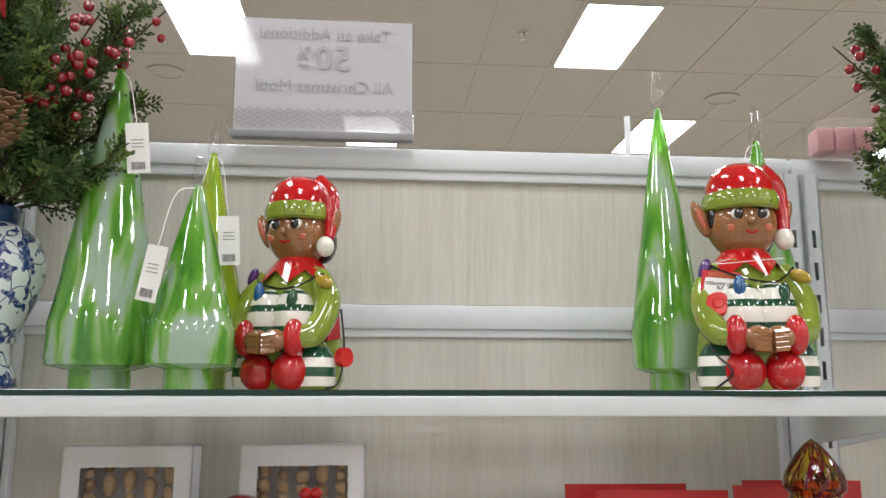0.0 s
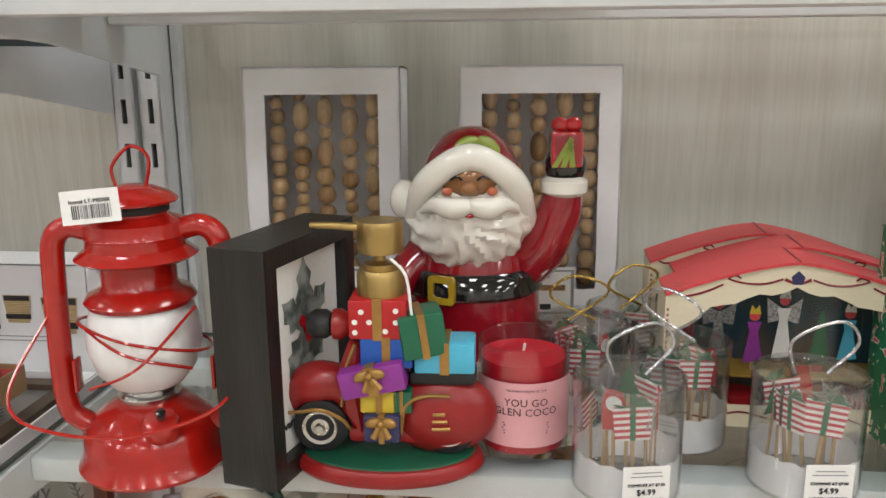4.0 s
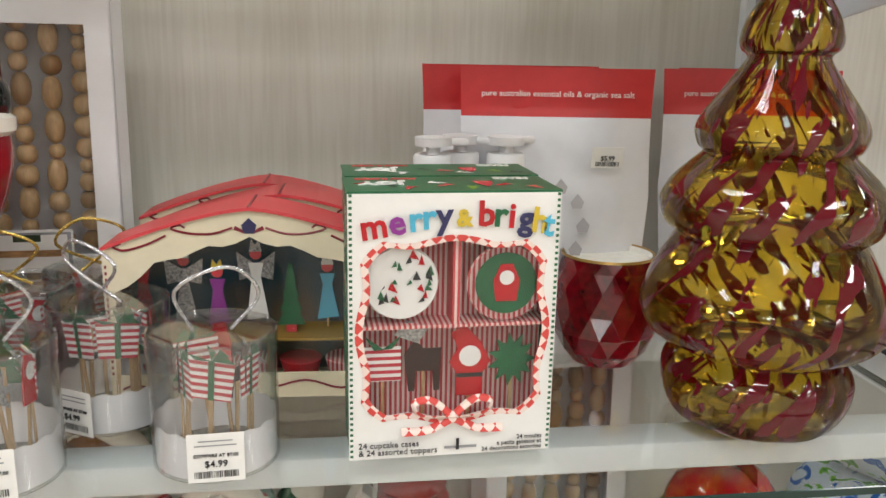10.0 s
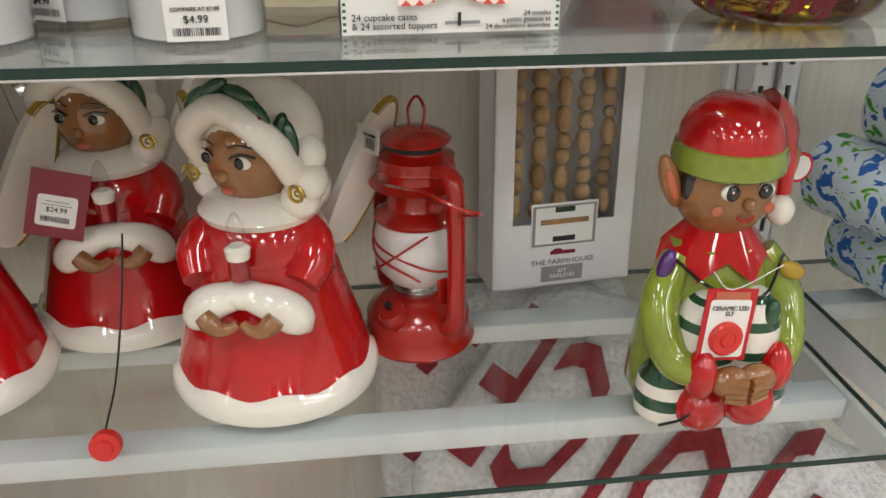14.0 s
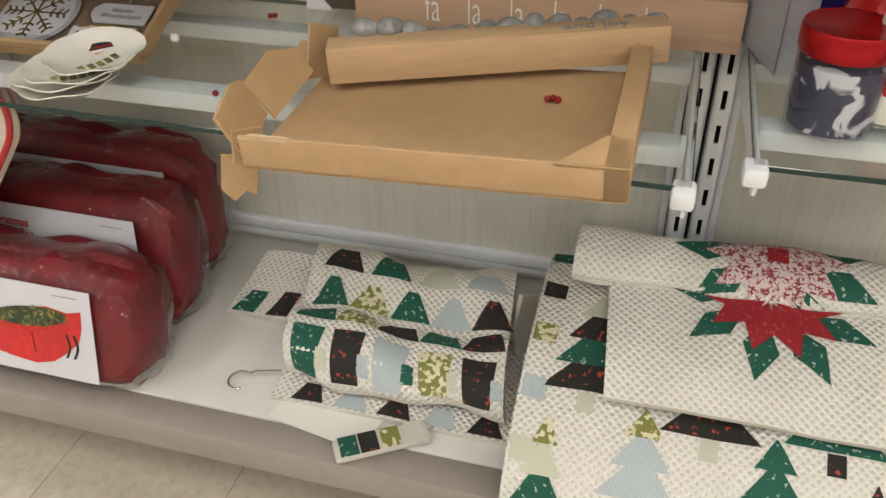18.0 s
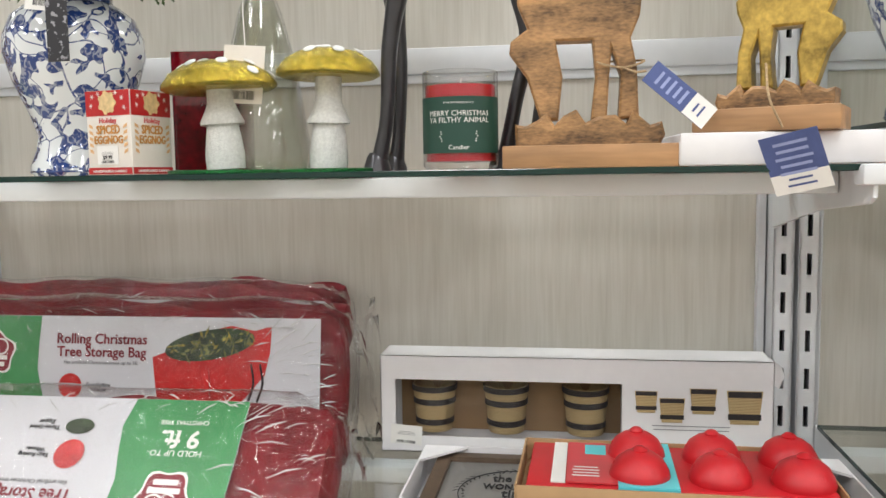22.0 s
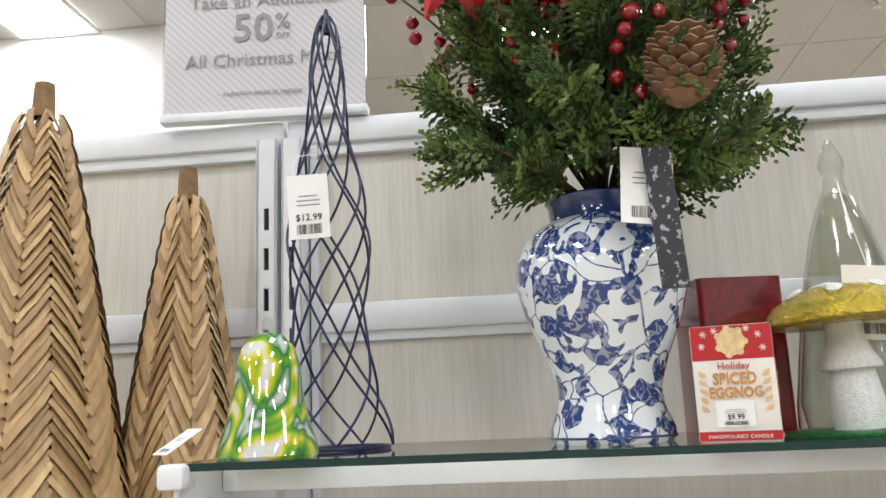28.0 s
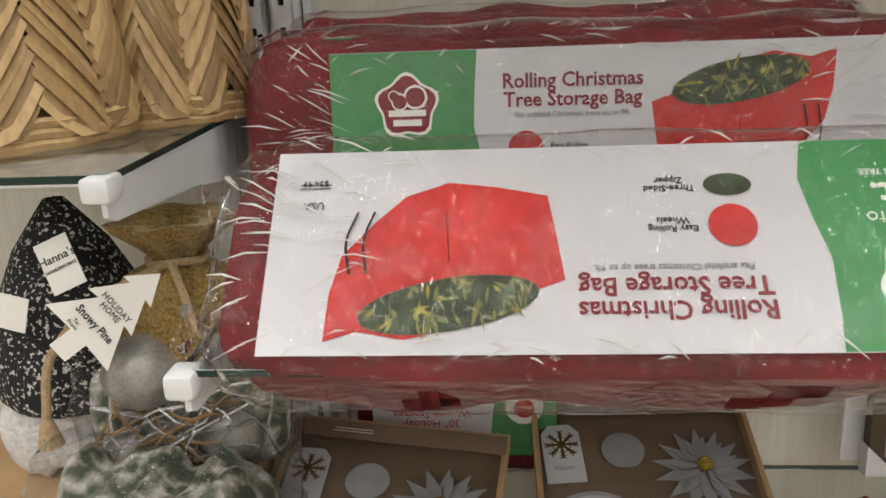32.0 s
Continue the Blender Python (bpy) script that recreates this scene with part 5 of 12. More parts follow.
def lantern(at, turn=0.0, up_handle=True, k=0.92):
    L = thing("hurricane_lantern", "red enamelled tin hurricane lantern with a frosted white globe", "lantern", "red lanterns", at, turn)
    part("tank", lathe([(0, 0), (0.062, 0), (0.064, 0.004), (0.060, 0.012), (0.058, 0.02), (0.0575, 0.034), (0.05, 0.045), (0.034, 0.058), (0.026, 0.062), (0, 0.062)], 40), LAN_RED, L)
    part("burner", lathe([(0.026, 0.06), (0.027, 0.066), (0.023, 0.07), (0.027, 0.074), (0.024, 0.078), (0, 0.078)], 28), STEEL, L, "bright steel burner")
    part("globe", lathe([(0.03, 0.076), (0.041, 0.09), (0.0475, 0.112), (0.047, 0.13), (0.042, 0.146), (0.037, 0.154)], 36), MILK, L, "frosted white glass globe")
    part("chimney", lathe([(0.044, 0.150), (0.046, 0.154), (0.042, 0.160), (0.034, 0.164), (0.031, 0.168), (0.031, 0.186), (0.046, 0.189), (0.05, 0.192), (0.045, 0.197), (0.041, 0.2), (0.0405, 0.208), (0.0415, 0.21), (0.0405, 0.212), (0.040, 0.222), (0.030, 0.226), (0.028, 0.228), (0.028, 0.238), (0.0, 0.238)], 40), LAN_RED, L)
    # near-black ring paints the shade of the vent opening under the hood
    part("vent_gap_shade", lathe([(0.0285, 0.230), (0.029, 0.231), (0.029, 0.236), (0.0285, 0.237)], 30), M_SLOT, L)
    part("hood", lathe([(0.036, 0.238), (0.037, 0.240), (0.030, 0.246), (0.018, 0.251), (0.008, 0.253), (0, 0.2535)], 36), LAN_RED, L)
    for s in (-1, 1):
        part("side_tube", tube(curve([(s * 0.038, 0, 0.214), (s * 0.055, 0, 0.217), (s * 0.068, 0, 0.205), (s * 0.071, 0, 0.17), (s * 0.073, 0, 0.09), (s * 0.07, 0, 0.05), (s * 0.055, 0, 0.036)], 30), 0.0098, 12, flat=1.0), LAN_RED, L)
        part("hinge_plate", box(0.003, 0.014, 0.03, s * 0.058, -0.006, 0.07, 0.001), LAN_RED, L)
    bm = tube(curve([(0, -0.049, 0.128), (-0.046, -0.02, 0.136), (-0.05, 0.02, 0.13), (0, 0.05, 0.118), (0.05, 0.02, 0.105), (0.047, -0.02, 0.11)], 36, True), 0.0014, 6, closed=True)
    tube(curve([(-0.046, -0.024, 0.138), (0, -0.051, 0.118), (0.045, -0.026, 0.096)], 14), 0.0014, 6, bm)
    tube(curve([(0.05, -0.02, 0.15), (0.01, -0.053, 0.108), (-0.038, -0.034, 0.082)], 14), 0.0014, 6, bm)
    part("globe_wire", bm, LAN_RED, L, "red wire cage")
    part("loop", tube(curve([(-0.012, 0, 0.25), (-0.014, 0, 0.268), (0.002, 0, 0.285), (0.016, 0, 0.275), (0.012, 0, 0.25)], 16), 0.0016, 6), LAN_RED, L)
    cap = part("filler_cap", lathe([(0.014, 0), (0.0155, 0.003), (0.0155, 0.012), (0.013, 0.017), (0, 0.019)], 24), LAN_RED, L, m=pose(0.02, -0.042, 0.045, 28, 0, 20))
    part("cap_knob", lathe([(0.003, 0.018), (0.0042, 0.022), (0.004, 0.027), (0, 0.028)], 12), CER_BLACK, cap, "black knob")
    if up_handle:
        part("bail_handle", tube(curve([(-0.072, 0, 0.15), (-0.10, -0.045, 0.08), (-0.05, -0.075, 0.062), (0.03, -0.08, 0.064), (0.085, -0.045, 0.09), (0.072, 0, 0.19)], 30), 0.0016, 6), LAN_RED, L)
    else:
        part("bail_handle", tube(curve([(-0.07, -0.005, 0.17), (0.02, -0.05, 0.205), (0.12, -0.07, 0.235), (0.155, -0.06, 0.23), (0.15, -0.03, 0.215), (0.1, -0.01, 0.19), (0.072, 0, 0.175)], 34), 0.0016, 6), LAN_RED, L)
    tg = part("item_tag", slab(rect(0.045, 0.027, 0, -0.027), 0.0006), PAPER, L, "white bar code tag", smooth=False, m=pose(-0.018, -0.045, 0.256, -8, -5, 0))
    barcode(tg, pose(0.001, -0.0004, -0.023), 0.03, 0.011, INK, 5)
    words("Item# LT-ME06R", 0.0046, INK, tg, pose(0, -0.0005, -0.0105))
    L.scale = (k, k, k * 0.97)
    return L


lantern((-0.588, 0.797, B2), 8)
lantern((0.070, 0.992, B3), -62, False, 0.9)


def shadow_frame():
    f = thing("picture_frame", "deep black wooden frame with a holly print", "picture frame", "", (-0.487, 0.79, B2), 0)
    # the face looks to the right, its near edge toward the aisle
    W, H, D, e = 0.140, 0.186, 0.047, 0.016
    g = pose(0.0145, -0.042, 0, 0, 0, 75)
    o, i = rect(W, H, W / 2, 0), rect(W - 2 * e, H - 2 * e, W / 2, e)
    part("moulding", ring_board(o, i, D), BLACKWOOD, f, smooth=False, m=g)
    b = part("print", sheet(i, y=0.010), PAPER, f, "white print of a holly sprig", smooth=False, m=g)
    bm = bmesh.new()
    for k, (a, L) in enumerate(((90, 0.06), (40, 0.045), (140, 0.045), (-90, 0.06), (-50, 0.04), (-130, 0.045))):
        pts = []
        n = 7
        for j in range(n + 1):
            u = j / n
            w = 0.012 * math.sin(math.pi * u) * (1.25 if j % 2 else 0.75)
            pts.append((u * L, w))
        poly = pts + [(x, -w) for x, w in pts[-2:0:-1]]
        ca, sa = math.cos(radians(a)), math.sin(radians(a))
        sheet([(W / 2 + ca * x - sa * z, H * 0.58 + sa * x + ca * z) for x, z in poly], bm, y=0.0094)
    part("holly_leaves", bm, two_tone("grey_green_watercolour", (0.06, 0.08, 0.07), (0.28, 0.31, 0.29), 60, 0.4, 0.6)[0], b, smooth=False)
    bm = bmesh.new()
    for x, z in ((0, 0), (0.008, 0.003), (-0.006, 0.007), (0.003, -0.008)):
        sheet(arc(W / 2 + x, H * 0.58 + z, 0.005, 0, 340, 12), bm, y=0.0088)
    part("holly_berries", bm, PCB_RED, b, smooth=False)
    words("warm winter wishes", 0.0105, INK, b, pose(W / 2, 0.009, 0.035))
    part("backing", sheet(o, y=D - 0.002), BLACKWOOD, f, smooth=False, m=g)


shadow_frame()


def gift(parent, sx, sy, sz, m, mat_, band=GOLDP, bow=False, name="gift_box"):
    g = part(name, box(sx, sy, sz, 0, 0, 0, 0.002), mat_, parent, m=m)
    part("ribbon", box(sx * 0.16, sy + 0.002, sz + 0.0012, 0, 0, -0.0002), band, g, "gold ribbon", smooth=False)
    if bow:
        bm = bmesh.new()
        for s in (-1, 1):
            ball(0.006, (s * 0.006, 0, 0), bm, 0, 10, 6, s=(1.1, 0.5, 0.7), rot=pose(0, 0, 0, 0, s * 20, 0))
            tube([(0, 0, 0), (s * 0.006, -0.001, -0.012)], [0.002, 0.0028], 6, bm)
        ball(0.0032, (0, -0.002, 0), bm)
        part("bow", bm, GOLDP, g, "gold bow", m=pose(0, -sy / 2 - 0.002, sz * 0.8))
    return g


def scooter():
    s = thing("soap_pump", "red resin scooter soap dispenser stacked with gifts and a brass pump", "soap dispenser", "", (-0.396, 0.803, B2), 2)
    part("base", lathe([(0, 0), (0.072, 0), (0.076, 0.004), (0.075, 0.010), (0.072, 0.013), (0, 0.013)], 44, sy=0.6), RED_RESIN, s, "red rimmed base")
    part("base_top", lathe([(0.069, 0.0125), (0.068, 0.0145), (0, 0.0145)], 44, sy=0.58), GRN_RESIN, s, "green base top")
    for x in (-0.052, 0.048):
        w = part("wheel", lathe([(0, -0.011), (0.012, -0.011), (0.0215, -0.009), (0.0225, 0), (0.0215, 0.009), (0.012, 0.011), (0, 0.011)], 28), BLK_RUBBER, s, "black tyre", m=pose(x, -0.004, 0.0365, 90))
        part("hub", lathe([(0.0145, 0.0105), (0.014, 0.012), (0.010, 0.0105), (0.004, 0.0115), (0.003, 0.015), (0, 0.015)], 24), STEEL, w, "silver hub")
    # body: front guard, leg shield, floor and rear shell
    prof = curve([(-0.078, 0, 0.048), (-0.066, 0, 0.064), (-0.05, 0, 0.069), (-0.034, 0, 0.064), (-0.026, 0, 0.044)], 20)
    bm = tube(prof, [0.006, 0.008, 0.011, 0.013, 0.0145, 0.016, 0.0165, 0.017, 0.017, 0.017, 0.017, 0.0165, 0.016, 0.0155, 0.015, 0.0145, 0.014, 0.013, 0.012, 0.011, 0.010][: len(prof)], 14)
    slab([(-0.034, 0.05), (-0.022, 0.03), (-0.016, 0.03), (-0.022, 0.07), (-0.018, 0.105), (-0.027, 0.108), (-0.036, 0.085)], 0.03, bm, m=pose(0, -0.015, 0), bevel=0.003)
    box(0.06, 0.03, 0.012, 0.0, 0, 0.024, 0.004, bm=bm)
    part("front_body", bm, RED_RESIN, s)
    part("rear_shell", ball(0.042, (0.042, 0, 0.045), None, 0, 28, 16, s=(1.05, 0.5, 0.8)), RED_RESIN, s)
    part("seat", box(0.052, 0.03, 0.012, 0.044, 0, 0.072, 0.004), BLK_RUBBER, s)
    bm = tube(curve([(0.012, -0.0225, 0.036), (0.016, -0.0215, 0.058), (0.03, -0.02, 0.066), (0.05, -0.0195, 0.066)], 14), 0.0016, 6)
    for k in range(3):
        tube([(0.037 - k * 0.0005, -0.0225, 0.052 - k * 0.006), (0.046 + k * 0.002, -0.0222, 0.0522 - k * 0.006)], 0.0014, 6, bm)
    tube(curve([(-0.078, -0.012, 0.047), (-0.066, -0.0165, 0.05), (-0.05, -0.0175, 0.052), (-0.034, -0.0165, 0.044), (-0.028, -0.013, 0.034)], 16), 0.0016, 6, bm)
    tube(curve([(-0.034, -0.0165, 0.055), (-0.03, -0.0165, 0.085), (-0.022, -0.0165, 0.106)], 12), 0.0014, 6, bm)
    part("gold_trim", bm, GOLDP, s, "gold painted trim")
    part("headlight", lathe([(0, 0), (0.009, 0.0), (0.0115, 0.004), (0.0115, 0.012), (0.008, 0.018), (0, 0.02)], 22), BLK_RUBBER, s, "black headlight", m=pose(-0.042, -0.004, 0.118, 0, -90, 0))
    part("light_cowl", lathe([(0.0118, 0), (0.0122, 0.006), (0.007, 0.014), (0, 0.016)], 22), RED_RESIN, s, m=pose(-0.04, -0.004, 0.118, 0, 90, 0))
    gift(s, 0.028, 0.03, 0.022, pose(-0.002, -0.012, 0.03), P_NAVY, bow=True)
    gift(s, 0.03, 0.028, 0.018, pose(-0.004, -0.008, 0.052), P_YEL)
    gift(s, 0.016, 0.028, 0.018, pose(0.013, -0.008, 0.052), P_GREEN)
    gift(s, 0.05, 0.032, 0.022, pose(-0.006, -0.014, 0.070, 0, -12, 0), P_PURP, bow=True)
    gift(s, 0.04, 0.032, 0.024, pose(0.002, -0.004, 0.088), P_BLUE)
    gift(s, 0.046, 0.032, 0.024, pose(0.046, -0.004, 0.084), P_CYAN)
    gift(s, 0.034, 0.032, 0.034, pose(0.03, -0.008, 0.098, 0, -8, 12), P_GREEN)
    top = gift(s, 0.044, 0.038, 0.031, pose(-0.004, -0.002, 0.111), P_RED)
    bm = bmesh.new()
    for x, z in ((-0.017, 0.006), (-0.012, 0.022), (-0.006, 0.014), (0.006, 0.007), (0.014, 0.014), (0.014, 0.023), (-0.017, 0.014)):
        sheet(arc(x, z, 0.0022, 0, 340, 10), bm, y=-0.0194)
    part("white_dots", bm, PAPER, top, smooth=False)
    part("pump_collar", lathe([(0, 0.142), (0.0185, 0.142), (0.0185, 0.158), (0.0165, 0.162), (0.0125, 0.162), (0.0125, 0.166), (0.004, 0.168), (0.0035, 0.178), (0, 0.178)], 28), BRASS, s, "brushed gold pump collar", m=pose(-0.003, 0, 0))
    part("pump_head", lathe([(0, 0.175), (0.0165, 0.175), (0.0175, 0.178), (0.0175, 0.196), (0.0165, 0.199), (0, 0.1995)], 28), BRASS, s, "brushed gold pump head", m=pose(-0.003, 0, 0))
    part("spout", tube([(-0.017, 0, 0.193), (-0.04, 0, 0.1945), (-0.056, 0, 0.1945)], [0.0034, 0.003, 0.0026], 10), BRASS, s)
    part("tag_cord", tube(curve([(0.006, -0.012, 0.172), (0.018, -0.018, 0.16), (0.022, -0.02, 0.13), (0.026, -0.016, 0.11)], 14), 0.0012, 6), PAPER, s)


scooter()


def santa():
    M = [CER_DRED, CER_WHITE, CER_BROWN, CER_BLACK, CER_YEL, CER_LIME, CER_PINK, CER_RED]
    bm = lathe([(0, 0.012), (0.052, 0.012), (0.064, 0.02), (0.072, 0.045), (0.075, 0.075), (0.072, 0.11), (0.062, 0.145), (0.05, 0.17), (0, 0.18)], 40, sy=0.85)
    for s in (-1, 1):
        ball(0.028, (s * 0.028, -0.02, 0.014), bm, 3, s=(1, 1.35, 0.5))
    lathe([(0.068, 0.026), (0.078, 0.03), (0.08, 0.042), (0.077, 0.052), (0.073, 0.05)], 40, bm, mats=[1] * 4, sy=0.87)
    lathe([(0.0715, 0.106), (0.0765, 0.110), (0.0735, 0.126), (0.067, 0.131)], 40, bm, mats=[3] * 3, sy=0.87)
    ring_board(rect(0.03, 0.026, 0, 0, 0.004), rect(0.018, 0.014, 0, 0.006, 0.003), 0.005, bm, 4, pose(-0.034, -0.062, 0.105, 0, 0, -24))
    # beard in soft glazed waves
    first = len(bm.verts)
    ball(0.052, (-0.004, -0.024, 0.153), bm, 1, 72, 48, s=(1.26, 0.92, 0.98))
    for v in list(bm.verts)[first:]:
        dx, dz = v.co.x + 0.004, v.co.z - 0.172
        rr, th = math.hypot(dx, dz), math.atan2(dz, dx)
        k = min(1.0, rr / 0.03)
        wave = math.sin(15 * th + 4.5 * math.sin(rr * 95)) + 0.5 * math.sin(27 * th - rr * 160)
        v.co += (v.co - Vector((-0.004, -0.012, 0.158))).normalized() * (0.0021 * wave * k)
    for s in (-1, 1):
        c = curve([(-0.004, -0.073, 0.170), (-0.004 + s * 0.018, -0.0765, 0.168), (-0.004 + s * 0.036, -0.068, 0.170), (-0.004 + s * 0.050, -0.056, 0.162)], 12)
        tube(c, [0.0065, 0.008, 0.009, 0.0095, 0.0095, 0.009, 0.0085, 0.0075, 0.0065, 0.0055, 0.0045, 0.0035, 0.002][:len(c)], 12, bm, 1)
        tube(curve([(-0.004 + s * 0.0075, -0.0745, 0.1925), (-0.004 + s * 0.013, -0.0740, 0.1955), (-0.004 + s * 0.019, -0.0715, 0.1925)], 6), 0.0011, 6, bm, 3)
        ball(0.0055, (-0.004 + s * 0.0225, -0.0668, 0.1815), bm, 6, s=(1, 0.35, 0.7))
        tube(curve([(-0.004 + s * 0.006, -0.0725, 0.203), (-0.004 + s * 0.014, -0.0705, 0.206), (-0.004 + s * 0.022, -0.0665, 0.203)], 6), 0.0016, 6, bm, 1)
    ball(0.036, (-0.004, -0.0385, 0.192), bm, 2, 26, 16, s=(0.94, 0.98, 0.66))
    ball(0.0078, (-0.004, -0.0745, 0.185), bm, 2, s=(1.15, 0.8, 0.85))
    ball(0.004, (-0.004, -0.0745, 0.1615), bm, 7, s=(1.3, 0.6, 0.5))
    bmesh.ops.translate(bm, vec=(0, 0, 0.027), verts=list(bm.verts)[first:])
    # hat band, crown, pompom, holly
    tube(curve([(-0.060, -0.03, 0.180), (-0.048, -0.056, 0.214), (-0.004, -0.066, 0.238), (0.040, -0.054, 0.216), (0.054, -0.03, 0.182), (0.058, -0.005, 0.158)], 30), 0.0125, 12, bm, 1)
    ball(0.054, (-0.002, -0.008, 0.207), bm, 0, 26, 16, s=(0.98, 0.92, 1.0))
    ball(0.016, (-0.072, -0.022, 0.195), bm, 1, s=(1, 1, 1.15))
    for a in (-30, 200):
        ball(0.012, (0.004 + 0.012 * math.cos(radians(a)), -0.062, 0.25 + 0.005 * math.sin(radians(a))), bm, 5, s=(1.1, 0.3, 0.6), rot=Matrix.Rotation(radians(-a), 4, "Y"))
    # arms
    tube(curve([(0.05, -0.01, 0.128), (0.075, -0.018, 0.15), (0.09, -0.025, 0.185), (0.094, -0.028, 0.205)], 12), [0.026, 0.026, 0.026, 0.0255, 0.025, 0.0245, 0.024, 0.0235, 0.023, 0.022, 0.021, 0.020, 0.019][:13], 14, bm, 0)
    lathe([(0.018, -0.009), (0.024, -0.005), (0.0245, 0.005), (0.018, 0.009)], 20, bm, (0.094, -0.028, 0.208), [1] * 3)
    ball(0.019, (0.095, -0.028, 0.226), bm, 3, s=(1.15, 0.9, 1.1))
    box(0.032, 0.026, 0.032, 0.094, -0.036, 0.226, 0.003, bm=bm, mat=7)
    for k in range(3):
        slab([(0.078 + k * 0.009, 0.227), (0.084 + k * 0.009, 0.227), (0.1, 0.243 + 0.004 * (2 - k)), (0.1 - 0.004, 0.248 + 0.003 * (2 - k))], 0.001, bm, 5, m=pose(0, -0.0505, 0))
    for s in (-1, 1):
        ball(0.009, (0.094 + s * 0.007, -0.036, 0.263), bm, 7, s=(1, 0.7, 0.8))
    tube(curve([(-0.052, -0.01, 0.14), (-0.078, -0.03, 0.118), (-0.082, -0.045, 0.1)], 10), [0.022, 0.021, 0.02, 0.02, 0.019, 0.018, 0.018, 0.017, 0.016, 0.015, 0.014][:11], 12, bm, 0)
    ball(0.018, (-0.081, -0.05, 0.094), bm, 3)
    bmesh.ops.scale(bm, vec=(0.86, 0.9, 0.985), verts=bm.verts)
    solo("santa_cookie_jar", bm, M, "glazed ceramic gift-holding Christmas figure with a white beard", "figurine", m=pose(-0.338, 0.957, B2, 0, 0, 4))


santa()


def jar_candle(at, label_mat, lines, label, turn=0.0, sub=""):
    c = thing("jar_candle", label, "candle", "jar candles", at, turn)
    R, H = 0.0375, 0.095
    part("glass_jar", lathe([(0, 0.002), (R - 0.004, 0.0), (R, 0.004), (R, H), (R - 0.0012, H + 0.001), (R - 0.0024, H), (R - 0.0024, 0.008), (0, 0.007)], 48), JARGLASS, c, "clear glass jar")
    part("wax", lathe([(0, 0.0085), (R - 0.003, 0.0085), (R - 0.0026, 0.082), (0.012, 0.0815), (0.004, 0.0835), (0, 0.084)], 40), WAX_RED, c, "red wax")
    part("wick", tube([(0, 0, 0.083), (0.001, 0, 0.09)], 0.0012, 6), PAPER, c)
    bm = bmesh.new()
    n = 26
    a0, a1 = radians(-90 - 78), radians(-90 + 78)
    vs = [[bm.verts.new(((R + 0.0004) * math.cos(a0 + (a1 - a0) * k / n), (R + 0.0004) * math.sin(a0 + (a1 - a0) * k / n), z)) for k in range(n + 1)] for z in (0.016, 0.07)]
    for k in range(n):
        bm.faces.new((vs[0][k], vs[0][k + 1], vs[1][k + 1], vs[1][k]))
    lb = part("paper_label", bm, label_mat, c, "printed paper label")
    ink = INK if label_mat is PINK_L else PAPER
    yy = -R - 0.0016
    for txt, size, z in lines:
        ob = words(txt, size, ink, lb, Matrix(), 0.0)
        for v in ob.data.vertices:
            ang = v.co.x / R - math.pi / 2
            v.co = Vector(((R + 0.0009) * math.cos(ang), (R + 0.0009) * math.sin(ang), z + v.co.z))
    b = bars(lb, Matrix(), 5, 0.045, 0.0008, 0.0022, ink, seed=4)
    for v in b.data.vertices:
        ang = v.co.x / R - math.pi / 2
        v.co = Vector(((R + 0.0009) * math.cos(ang), (R + 0.0009) * math.sin(ang), 0.036 + v.co.z))
    return c


jar_candle((-0.290, 0.842, B2), PINK_L, (("YOUR BEST FRIEND BE LIKE", 0.0026, 0.063), ("YOU GO\nGLEN COCO", 0.0088, 0.051)), "red wax candle in a clear jar with a pink label", 4)


